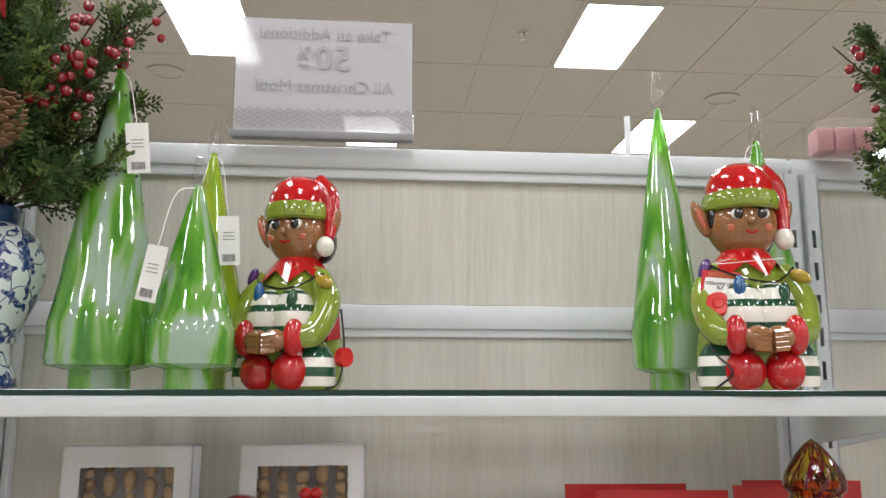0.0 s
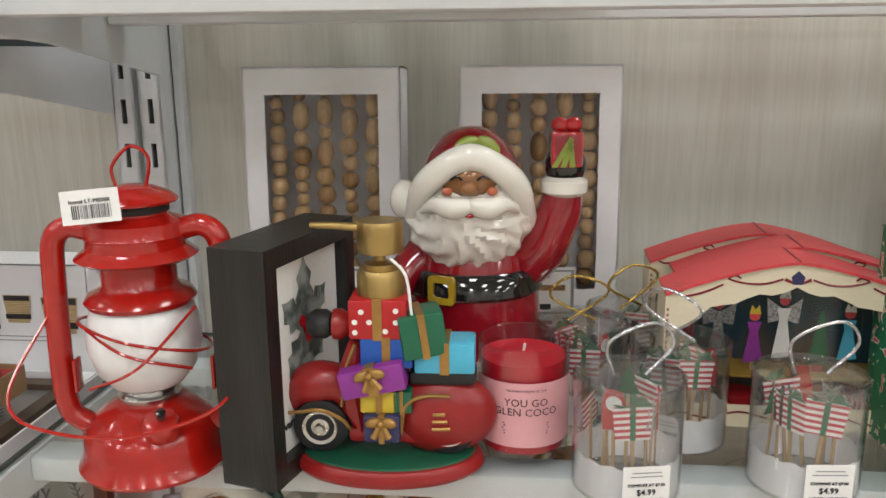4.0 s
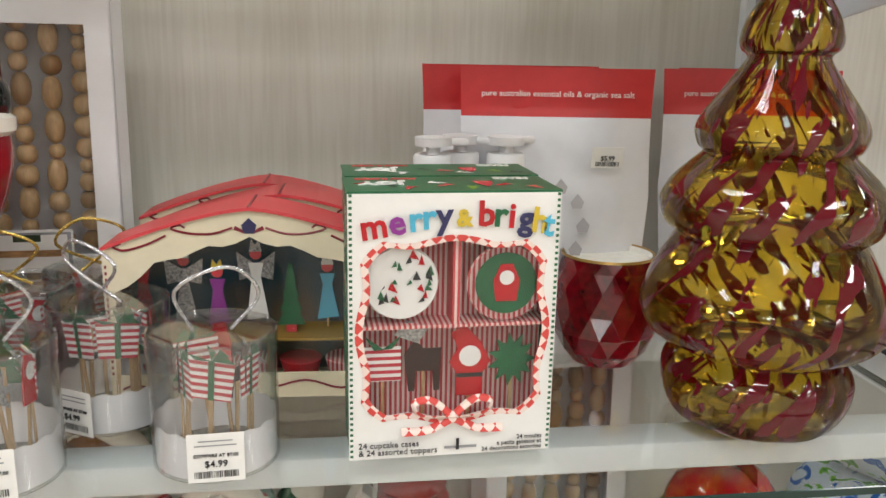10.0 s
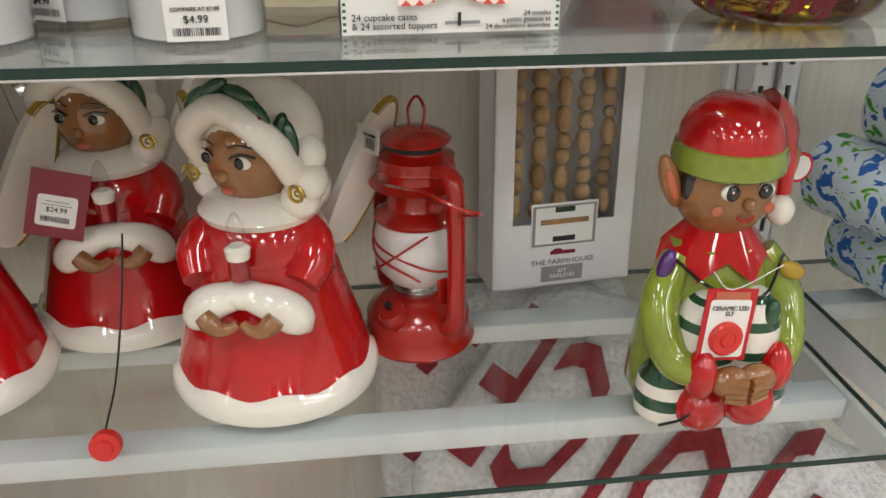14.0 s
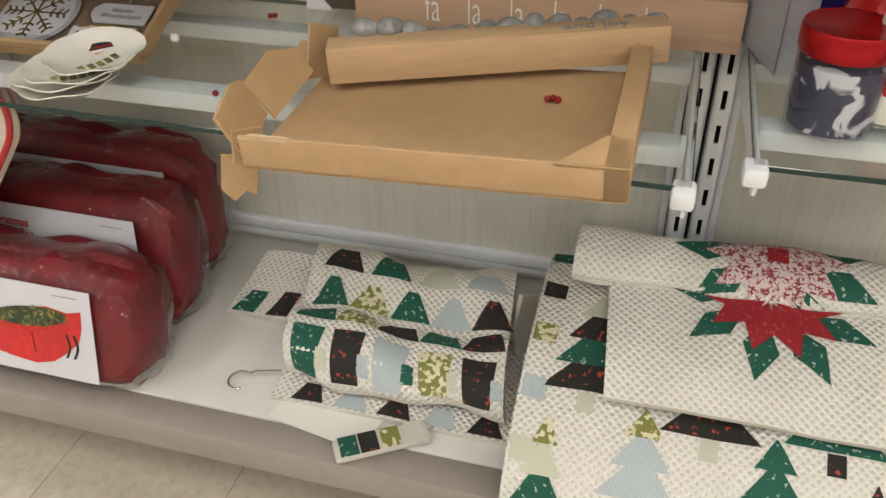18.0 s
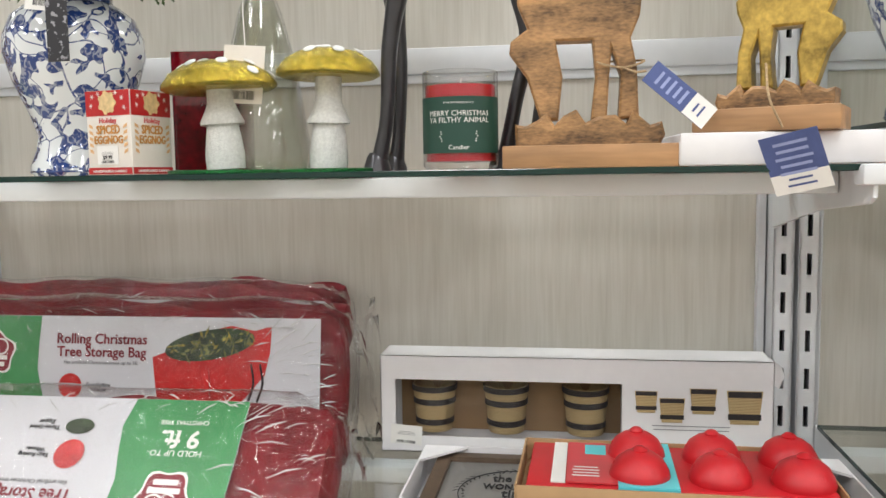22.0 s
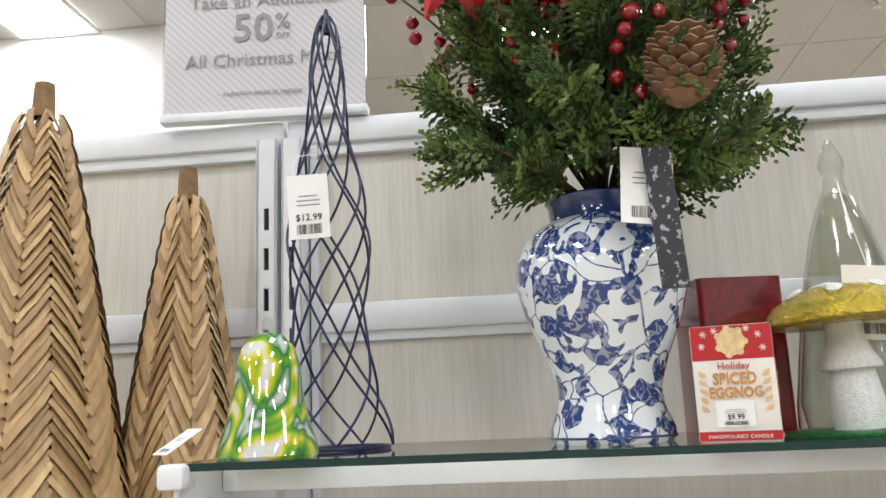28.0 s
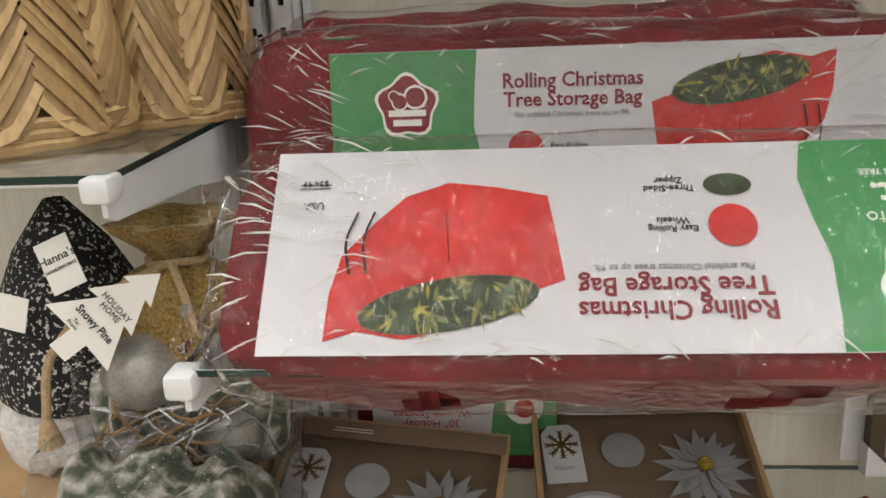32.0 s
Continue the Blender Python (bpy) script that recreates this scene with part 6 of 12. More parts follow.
def topper_tub(at, seed, cord, turn=0.0, h=0.088, tag=True):
    rnd = random.Random(seed)
    t = thing("topper_tub", "clear plastic tub of paper cake toppers with a tinsel cord", "tub", "cake topper tubs", at, turn)
    R = 0.0405
    part("tub_wall", lathe([(R - 0.002, 0.0015), (R, 0.002), (R, h), (R - 0.001, h + 0.001), (R - 0.001, 0.003), (0, 0.003)], 40), TUB, t, "clear plastic tub")
    part("lid", lathe([(R + 0.0008, h - 0.012), (R + 0.001, h + 0.001), (R - 0.001, h + 0.002), (R - 0.002, h - 0.001), (0, h - 0.001)], 40), TUB, t, "clear plastic lid")
    bm = bmesh.new()
    n = 60
    lo, hi = [], []
    for k in range(n):
        a = 2 * math.pi * k / n
        r = R - 0.0018
        lo.append(bm.verts.new((r * math.cos(a), r * math.sin(a), 0.0035)))
        hi.append(bm.verts.new((r * math.cos(a), r * math.sin(a), 0.030 + 0.0028 * abs(math.sin(a * 8)))))
    for k in range(n):
        bm.faces.new((lo[k], lo[(k + 1) % n], hi[(k + 1) % n], hi[k]))
    part("scalloped_band", bm, WHITE, t, "white scalloped paper band")
    kinds = ["gift", "tree", "deer", "gift", "flake", "santa"]
    for k in range(9):
        a = 2 * math.pi * k / 9 + rnd.uniform(-0.2, 0.2) - math.pi / 2
        r = 0.022 if k % 3 else 0.028
        x, y = r * math.cos(a), r * math.sin(a)
        z = 0.048 + rnd.uniform(-0.004, 0.006)
        kind = kinds[(k + seed) % 6] if k else "gift"
        g = pose(x, y, 0, 0, rnd.uniform(-8, 8), math.degrees(a) + 90 + rnd.uniform(-20, 20))
        part("pick", box(0.0028, 0.0014, 0.06, 0, 0.001, 0.004), WOODBEAD, t, "wooden pick", smooth=False, m=g)
        if kind == "gift":
            b = part("gift_topper", slab([(-0.0125, z), (0.0125, z), (0.0145, z + 0.026), (-0.0145, z + 0.026)], 0.0008), STRIPE_H, t, "striped paper gift", smooth=False, m=g)
            part("green_band", sheet(rect(0.004, 0.026, 0, z), y=-0.0006), TREE_LEAF, b, smooth=False)
            bb = bmesh.new()
            for q in range(5):
                aa = radians(10 + q * 40)
                sheet([(0, z + 0.026), (0.013 * math.cos(aa) - 0.003, z + 0.026 + 0.008 * math.sin(aa) + 0.002), (0.013 * math.cos(aa) + 0.003, z + 0.026 + 0.008 * math.sin(aa) - 0.002)], bb, y=-0.001)
            part("paper_bow", bb, TREE_LEAF, b, smooth=False)
        elif kind == "tree":
            o = [(-0.013, z), (0.013, z), (0.006, z + 0.011), (0.010, z + 0.011), (0.004, z + 0.022), (0.007, z + 0.022), (0, z + 0.034), (-0.007, z + 0.022), (-0.004, z + 0.022), (-0.010, z + 0.011), (-0.006, z + 0.011)]
            part("tree_topper", slab(o, 0.0008), TREE_LEAF, t, "green paper tree", smooth=False, m=g)
        elif kind == "deer":
            o = [(-0.008, z), (-0.005, z), (-0.004, z + 0.01), (0.004, z + 0.01), (0.005, z), (0.008, z), (0.008, z + 0.02), (0.011, z + 0.03), (0.005, z + 0.032), (0.003, z + 0.02), (-0.008, z + 0.018)]
            part("reindeer_topper", slab(o, 0.0008), DEER_BRN, t, "brown paper reindeer", smooth=False, m=g)
        elif kind == "flake":
            o = []
            for q in range(12):
                rr = 0.015 if q % 2 == 0 else 0.006
                o.append((rr * math.cos(math.pi * q / 6), z + 0.018 + rr * math.sin(math.pi * q / 6)))
            part("snowflake_topper", slab(o, 0.0008), SILVER_G, t, "silver glitter snowflake", smooth=False, m=g)
        else:
            b = part("figure_topper", slab([(-0.008, z), (0.008, z), (0.009, z + 0.018), (0.006, z + 0.03), (-0.006, z + 0.032), (-0.009, z + 0.018)], 0.0008), PCB_RED, t, "red paper figure", smooth=False, m=g)
            part("white_beard", sheet(arc(0, z + 0.021, 0.006, 0, 340, 12), y=-0.0006), PAPER, b, smooth=False)
    s = 1 if seed % 2 else -1
    part("cord_loop", tube(curve([(-0.012, 0, h), (-0.02 * s, -0.012, h + 0.03), (0.012 * s, -0.015, h + 0.045), (0.03 * s, -0.005, h + 0.025), (0.012, 0, h)], 26), 0.0013, 6), cord, t, "tinsel cord loop")
    if tag:
        st = part("price_label", slab(rect(0.034, 0.032, 0, 0), 0.0004), PAPER, t, "white price sticker", smooth=False, m=pose(0.002, -R - 0.0012, 0.004))
        words("COMPARE AT $7.00", 0.0031, INK, st, pose(0, -0.0006, 0.0168))
        words("$4.99", 0.0062, INK, st, pose(0, -0.0006, 0.0102))
        barcode(st, pose(0, -0.0006, 0.003), 0.026, 0.0045, INK, seed)
        bars(st, pose(0, -0.0006, 0.027), 2, 0.026, 0.0008, 0.003, GREY_INK, seed=seed)
    return t


topper_tub((-0.079, 0.797, B2), 1, SILVCORD, 4)
topper_tub((-0.160, 0.868, B2), 2, SILVCORD, -30, tag=True)
topper_tub((-0.212, 0.784, B2), 3, SILVCORD, 10)
topper_tub((-0.238, 0.912, B2), 4, GOLDCORD, 10, tag=False)
topper_tub((-0.190, 0.955, B2), 6, GOLDCORD, 30, tag=False)


def garland_box(at, turn, lean=0.0, label="white garland box with a clear window over wooden beads"):
    g = thing("garland_box", label, "box", "bead garland boxes", at, turn, (lean, 0))
    W, H, D = 0.166, 0.309, 0.055
    o = rect(W, H, 0, 0)
    i = rect(W * 0.72, H * 0.66, 0, H * 0.248)
    part("front_panel", ring_board(o, i, 0.002), WHITE, g, smooth=False)
    bm = box(0.002, D, H, -W / 2 + 0.001, D / 2, 0)
    box(0.002, D, H, W / 2 - 0.001, D / 2, 0, bm=bm)
    box(W, D, 0.002, 0, D / 2, H - 0.002, bm=bm)
    box(W, D, 0.002, 0, D / 2, 0, bm=bm)
    box(W, 0.002, H, 0, D - 0.001, 0, bm=bm)
    part("carton", bm, WHITE, g, smooth=False)
    part("acetate_window", sheet(rect(W * 0.73, H * 0.67, 0, H * 0.243), y=0.003), WINDOW, g, "clear window film", smooth=False)
    rnd = random.Random(int(at[0] * 100))
    me = {}
    for c in range(5):
        x = -W * 0.315 + c * W * 0.157
        z = H * 0.25
        while z < H * 0.92:
            k = rnd.randint(0, 4)
            r, hh = ((0.0085, 1.0), (0.0095, 1.0), (0.0105, 0.95), (0.009, 1.7), (0.0075, 0.9))[k]
            key = (k, rnd.random() < 0.25)
            if key not in me:
                prof = [(max(0.0, r * math.sin(math.pi * q / 8) ** 0.8), r * hh - r * hh * math.cos(math.pi * q / 8)) for q in range(9)]
                me[key] = mesh_of(lathe(prof, 12), "bead", WOODBEAD_D if key[1] else WOODBEAD)
            ob = new("bead", me[key])
            ob.parent, ob.matrix_basis = g, pose(x + rnd.uniform(-0.001, 0.001), 0.018 + rnd.uniform(-0.002, 0.003), z)
            z += 2 * r * hh * 0.99
    lab = part("picture_label", slab(rect(W * 0.47, H * 0.17, 0, H * 0.155), 0.0006), PAPER, g, "label with a picture of the garland", smooth=False, m=pose(0, -0.001, 0))
    part("label_frame", ring_board(rect(W * 0.45, H * 0.155, 0, H * 0.162), rect(W * 0.41, H * 0.14, 0, H * 0.17), 0.0003), GREY_INK, lab, smooth=False, m=pose(0, -0.0006, 0))
    part("beam_picture", sheet(rect(W * 0.34, H * 0.02, 0, H * 0.245), y=-0.0008), MANGO, lab, smooth=False)
    part("wreath_picture", sheet(rect(W * 0.14, H * 0.02, 0, H * 0.29), y=-0.0008), PRINT_DK, lab, smooth=False)
    part("hearth_picture", sheet(rect(W * 0.16, H * 0.02, 0, H * 0.178), y=-0.0008), INK, lab, smooth=False)
    words("THE FARMHOUSE", 0.0088, GREY_INK, g, pose(0, -0.0012, H * 0.088), wide=1.1)
    tr = part("truck_emblem", slab([(-0.015, H * 0.125), (0.015, H * 0.125), (0.015, H * 0.139), (0.0, H * 0.139), (-0.003, H * 0.148), (-0.009, H * 0.148), (-0.015, H * 0.137)], 0.0003), DKRED_TAG, g, "small red truck emblem", smooth=False, m=pose(0, -0.0008, 0))
    pl = part("grey_plate", sheet(rect(W * 0.3, H * 0.062, 0, H * 0.018), y=-0.0009), GREY_INK, g, smooth=False)
    words("6FT\nGARLAND", 0.0066, PAPER, pl, pose(0, -0.0014, H * 0.052))
    return g


garland_box((-0.501, 1.036, B2), 0, -3)
garland_box((-0.274, 1.044, B2), 4, -3)
garland_box((0.242, 1.078, B3), 7, -2)


def theater(at, k, turn):
    t = thing("topper_theatre_box", "cream and red curved-roof gift box with a window of cake toppers", "gift box", "theatre gift boxes", at, turn)
    W, H, D = 0.213, 0.147, 0.052
    n = 20
    roof = [(-W / 2 + W * i / n, H * 0.80 + 0.030 * (1 - abs(2 * i / n - 1) ** 1.45)) for i in range(n + 1)]
    outer = [(-W / 2, 0), (W / 2, 0)] + roof[::-1]
    inner = [(-W * 0.465, 0.020), (W * 0.465, 0.020)]
    for i, (x, z) in enumerate(roof[::-1]):
        u = abs(2 * i / n - 1)
        inner.append((x * 0.93, z - 0.020 - 0.005 * abs(math.sin(u * math.pi * 3.0)) - 0.012 * (u > 0.72) * (u - 0.72) / 0.28))
    part("front", ring_board(outer, inner, 0.002), CREAM, t, "cream scrolled front", smooth=False)
    for side in (roof[:n // 2 + 1], roof[n // 2:]):
        part("roof_panel", slab(side + [(x, z + 0.0025) for x, z in side[::-1]], D, m=pose(0, -0.003, 0)), CORAL, t, "coral red roof panel", smooth=False)
    part("ridge_seam", box(0.0016, D, 0.0006, 0, D / 2 - 0.003, H * 0.80 + 0.0326), DKRED_TAG, t, smooth=False)
    bm = box(0.002, D - 0.004, H * 0.78, -W / 2 + 0.0012, D / 2, 0)
    box(0.002, D - 0.004, H * 0.78, W / 2 - 0.0012, D / 2, 0, bm=bm)
    box(W, 0.002, H * 0.8, 0, D - 0.002, 0.001, bm=bm)
    box(W - 0.01, D - 0.006, 0.002, 0, D / 2, 0.0, bm=bm)
    part("case", bm, CREAM, t, smooth=False)
    part("backdrop", sheet(rect(W * 0.97, H * 0.77, 0, 0.006), y=D - 0.006), two_tone("stage_backdrop", (0.008, 0.05, 0.075), (0.10, 0.07, 0.04), 14, 0.4, 0.6)[0], t, smooth=False)
    part("stage_floor", box(W * 0.96, D * 0.8, 0.002, 0, D * 0.5, H * 0.30), OCHRE, t, "ochre stage floor", smooth=False)
    part("stage_front", box(0.0015, D * 0.7, H * 0.29, 0.01, D * 0.5, 0.003), OCHRE, t, smooth=False)
    part("acetate_window", sheet(rect(W * 0.94, H * 0.78, 0, 0.014), y=0.0035), WINDOW, t, smooth=False)
    # paper figures on sticks: skirt, bodice, head, wings
    kinds = ((PCB_RED, PAPER, 0), (SILVER_G, SILVER_G, 1), (P_PURP, P_YEL, 0), (PAPER, SILVER_G, 1), (TREE_LEAF, P_YEL, 2), (P_CYAN, PAPER, 0), (SILVER_G, PAPER, 1))
    for i, (c1, c2, kind) in enumerate(kinds):
        x, y = -W * 0.39 + i * W * 0.13, D * (0.36 + 0.26 * (i % 2))
        z, h = H * 0.36, H * (0.40 + 0.05 * math.sin(i * 2.1 + k))
        f = part("topper", slab([(x - 0.0008, H * 0.315), (x + 0.0008, H * 0.315), (x + 0.0008, z + h * 0.3), (x - 0.0008, z + h * 0.3)], 0.0012), WOODBEAD, t, "paper figure on a stick", smooth=False, m=pose(0, y, 0))
        bm = bmesh.new()
        if kind == 2:
            for q in range(4):
                w_ = 0.011 - 0.0023 * q
                sheet([(x - w_, z + h * 0.19 * q), (x + w_, z + h * 0.19 * q), (x + w_ * 0.35, z + h * (0.19 * q + 0.27)), (x - w_ * 0.35, z + h * (0.19 * q + 0.27))], bm, 0, y=-0.0008 - 0.0003 * q)
            sheet(rect(0.008, 0.006, x, z - 0.006), bm, 2, y=-0.0008)
        else:
            sheet([(x - 0.008, z), (x + 0.009, z + 0.002), (x + 0.0035, z + h * 0.55), (x + 0.006, z + h * 0.72), (x - 0.006, z + h * 0.72), (x - 0.0035, z + h * 0.55)], bm, 0, y=-0.0008)
            sheet(arc(x, z + h * 0.83, 0.0046, 0, 330, 11), bm, 2, y=-0.0011)
            sheet([(x - 0.005, z + h * 0.86), (x + 0.005, z + h * 0.86), (x + 0.003, z + h * 1.02), (x, z + h * 0.94), (x - 0.003, z + h * 1.02)], bm, 1, y=-0.0014)
            if kind == 1:
                for e in (-1, 1):
                    sheet([(x + e * 0.002, z + h * 0.55), (x + e * 0.013, z + h * 0.50), (x + e * 0.015, z + h * 0.86), (x + e * 0.008, z + h * 0.78), (x + e * 0.002, z + h * 0.72)], bm, 1, y=-0.0005)
        part("printed_figure", bm, [c1, c2, CORAL], f, smooth=False)
    for i in range(5):
        part("cake_case", lathe([(0.012, 0), (0.017, 0.020), (0.0165, 0.0205), (0, 0.019)], 20), (STRIPE_RED, PCB_RED)[i % 2], t, "stack of cupcake cases", m=pose(-0.074 + i * 0.036, D * 0.45, 0.004))
    # printed scrolls, foot border and crest
    for e in (-1, 1):
        part("red_scroll", tube(curve([(e * 0.016, -0.0004, 0.009), (e * 0.040, -0.0004, 0.014), (e * 0.066, -0.0004, 0.007), (e * 0.088, -0.0004, 0.012), (e * 0.098, -0.0004, 0.009)], 18), 0.0009, 5), DKRED_TAG, t)
        bm = bmesh.new()
        tube(curve([(e * 0.012, -0.0004, H * 0.915), (e * 0.026, -0.0004, H * 0.885), (e * 0.042, -0.0004, H * 0.885), (e * 0.056, -0.0004, H * 0.91), (e * 0.050, -0.0004, H * 0.93), (e * 0.046, -0.0004, H * 0.915)], 18), 0.0009, 5, bm)
        part("red_scroll", bm, DKRED_TAG, t)
        bm = bmesh.new()
        tube(curve([(e * 0.060, -0.0004, H * 0.875), (e * 0.074, -0.0004, H * 0.83), (e * 0.090, -0.0004, H * 0.80), (e * 0.098, -0.0004, H * 0.82), (e * 0.092, -0.0004, H * 0.835)], 18), 0.0009, 5, bm)
        part("red_scroll", bm, DKRED_TAG, t, "dark red printed scrolls")
        bm = bmesh.new()
        for q in range(18):
            z = H * (0.14 + 0.60 * q / 18)
            sheet(rect(0.0016, 0.0025, e * (W / 2 - 0.0022), z), bm, y=-0.0004)
        part("dotted_border", bm, DKRED_TAG, t, smooth=False)
    part("tulip_emblem", slab([(-0.004, H * 0.885), (0.004, H * 0.885), (0.0055, H * 0.93), (0.003, H * 0.945), (0, H * 0.965), (-0.003, H * 0.945), (-0.0055, H * 0.93)], 0.0005), P_NAVY, t, smooth=False, m=pose(0, -0.0007, 0))
    for e in (-1, 1):
        part("crest_leaf", slab([(e * 0.003, H * 0.885), (e * 0.011, H * 0.905), (e * 0.010, H * 0.925), (e * 0.005, H * 0.905)], 0.0005), DKRED_TAG, t, smooth=False, m=pose(0, -0.0007, 0))


OCHRE = mat("ochre_printed_card", (0.36, 0.22, 0.03), 0.45, var=0.1)
theater((-0.063, 0.890, B2), 1, -2)
theater((-0.044, 0.947, B2), 2, -2)
theater((-0.060, 1.004, B2), 3, -2)


def merry_box(at, turn, k):
    b = thing("cupcake_kit_box", "white and green printed cupcake kit box with cut windows", "gift box", "cupcake kit boxes", at, turn)
    W, H, D = 0.135, 0.178, 0.058
    for s in (-1, 1):
        part("side_panel", box(0.0016, D - 0.004, H - 0.001, s * (W / 2 - 0.001), D / 2 + 0.002, 0), GREEN_PRINT, b, "dark green holiday print", smooth=False)
    part("back_panel", box(W - 0.004, 0.0016, H - 0.001, 0, D - 0.001, 0), GREEN_PRINT, b, smooth=False)
    part("bottom_panel", box(W - 0.004, D - 0.006, 0.0016, 0, D / 2 + 0.002, 0), GREEN_PRINT, b, smooth=False)
    lid = part("lid_panel", box(W + 0.002, D, 0.0015, 0, D / 2, H), GREEN_CARD, b, "green lid printed with holiday motifs", smooth=False)
    n, zc = 96, H * 0.49
    edge, rim = [], []
    for i in range(n):
        a = 2 * math.pi * i / n
        rr = 1 + 0.025 * math.cos(4 * a) + 0.030 * math.cos(8 * a)
        c_, s_ = math.cos(a), math.sin(a)
        edge.append((W * 0.42 * max(-1, min(1, 1.26 * c_)) * rr, zc + H * 0.325 * max(-1, min(1, 1.26 * s_)) * rr))
        k_ = min((W + 0.001) / 2 / max(1e-6, abs(c_)), (H - zc if s_ > 0 else zc) / max(1e-6, abs(s_)))
        rim.append([c_ * k_, zc + s_ * k_])
    for cx, cz in ((-1, 0), (1, 0), (1, H), (-1, H)):
        cx *= (W + 0.001) / 2
        q = min(rim, key=lambda p: (p[0] - cx) ** 2 + (p[1] - cz) ** 2)
        q[0], q[1] = cx, cz
    fr = part("front_panel", ring_board(rim, edge, 0.002), PAPER, b, "white card front", smooth=False)
    # striped lining, shelf and divider behind the window
    part("striped_lining", sheet(rect(W - 0.006, H - 0.012, 0, 0.006), y=0.024), STRIPE_RED, fr, "pink striped lining", smooth=False)
    part("divider", box(W - 0.006, 0.021, 0.002, 0, 0.013, H * 0.50), STRIPE_RED, fr, "striped card shelf", smooth=False)
    part("divider", box(0.005, 0.019, H * 0.36, 0.002, 0.0135, H * 0.503), STRIPE_RED, fr, "striped card divider", smooth=False)
    part("acetate_window", sheet(edge, y=0.0024), WINDOW, fr, smooth=False)
    bm = ring_board([(x * 1.07, zc + (z - zc) * 1.055) for x, z in edge], [(x * 0.985, zc + (z - zc) * 0.988) for x, z in edge], 0.0006, m=pose(0, -0.0008, 0))
    for s in (-1, 1):
        tube(curve([(0, -0.003, H * 0.165), (s * 0.014, -0.003, H * 0.23), (s * 0.026, -0.003, H * 0.22), (s * 0.02, -0.003, H * 0.17), (0, -0.003, H * 0.16)], 18), 0.0026, 6, bm, flat=0.4)
        tube(curve([(0, -0.003, H * 0.16), (s * 0.016, -0.003, H * 0.115), (s * 0.034, -0.003, H * 0.11)], 10), 0.003, 6, bm, flat=0.4)
    part("gingham_ribbon", bm, GINGHAM, fr, "red gingham ribbon border")
    d1 = part("cupcake_case", lathe([(0, 0), (0.0235, 0), (0.0245, 0.002), (0.0235, 0.004), (0, 0.003)], 32), PAPER, fr, "white printed cupcake case", m=pose(-0.034, 0.008, H * 0.67, 90))
    bm = bmesh.new()
    rnd = random.Random(7)
    for i in range(22):
        x, z = rnd.uniform(-0.017, 0.017), rnd.uniform(-0.017, 0.017)
        sheet([(x, z), (x + rnd.uniform(0.003, 0.007), z + rnd.uniform(-0.003, 0.003)), (x + rnd.uniform(0.001, 0.004), z + rnd.uniform(0.003, 0.007))], bm, rnd.randint(0, 2), y=-0.0046)
    part("case_print", bm, [PCB_RED, INK, TREE_LEAF], d1, smooth=False, m=pose(0, 0, 0, -90))
    d2 = part("cupcake_case", lathe([(0, 0), (0.0255, 0), (0.026, 0.002), (0.025, 0.003)], 32), STRIPE_RED, fr, "green cupcake case with a red rim", m=pose(0.035, 0.008, H * 0.66, 90))
    part("green_disc", lathe([(0, 0.0036), (0.0205, 0.0036), (0.0205, 0.003)], 32), TREE_LEAF, d2)
    part("figure_print", slab([(-0.007, -0.012), (0.007, -0.012), (0.009, 0.002), (0.004, 0.013), (-0.004, 0.013), (-0.009, 0.002)], 0.0003), PCB_RED, d2, smooth=False, m=pose(0, 0, 0.0042, -90))
    part("beard_print", sheet(arc(0, 0.004, 0.005, 0, 340, 10)), PAPER, d2, smooth=False, m=pose(0, 0, 0.0046, -90))
    for (x, kind) in ((-0.045, 0), (-0.018, 1), (0.013, 2), (0.042, 3)):
        z = H * 0.24
        part("pick", box(0.0022, 0.001, 0.04, x, 0.012, H * 0.10), WOODBEAD, fr, smooth=False)
        if kind == 0:
            part("gift_topper", slab(rect(0.024, 0.024, x, z + 0.008), 0.0006), STRIPE_H, fr, smooth=False, m=pose(0, 0.010, 0))
            part("paper_bow", slab([(x - 0.012, z + 0.04), (x, z + 0.031), (x + 0.012, z + 0.04), (x + 0.006, z + 0.031), (x - 0.006, z + 0.03)], 0.0006), TREE_LEAF, fr, smooth=False, m=pose(0, 0.0085, 0))
        elif kind == 1:
            part("reindeer_topper", slab([(x - 0.01, z), (x - 0.006, z), (x - 0.005, z + 0.014), (x + 0.006, z + 0.014), (x + 0.007, z), (x + 0.011, z), (x + 0.012, z + 0.03), (x, z + 0.03), (x - 0.006, z + 0.036), (x - 0.013, z + 0.026)], 0.0006), DEER_BRN, fr, smooth=False, m=pose(0, 0.010, 0))
            part("antler", slab([(x - 0.02, z + 0.04), (x - 0.004, z + 0.034), (x + 0.004, z + 0.046), (x - 0.012, z + 0.05)], 0.0006), SILVER_G, fr, smooth=False, m=pose(0, 0.009, 0))
        elif kind == 2:
            f = part("figure_topper", slab([(x - 0.009, z - 0.004), (x + 0.009, z - 0.004), (x + 0.009, z + 0.012), (x + 0.014, z + 0.02), (x + 0.007, z + 0.034), (x - 0.004, z + 0.046), (x - 0.013, z + 0.04), (x - 0.008, z + 0.03), (x - 0.014, z + 0.02), (x - 0.009, z + 0.012)], 0.0006), PCB_RED, fr, smooth=False, m=pose(0, 0.0085, 0))
            part("white_beard", sheet(arc(x, z + 0.024, 0.0075, 0, 340, 12), y=-0.0003), PAPER, f, smooth=False)
            part("belt", sheet(rect(0.018, 0.003, x, z + 0.009), y=-0.0003), INK, f, smooth=False)
        else:
            o = []
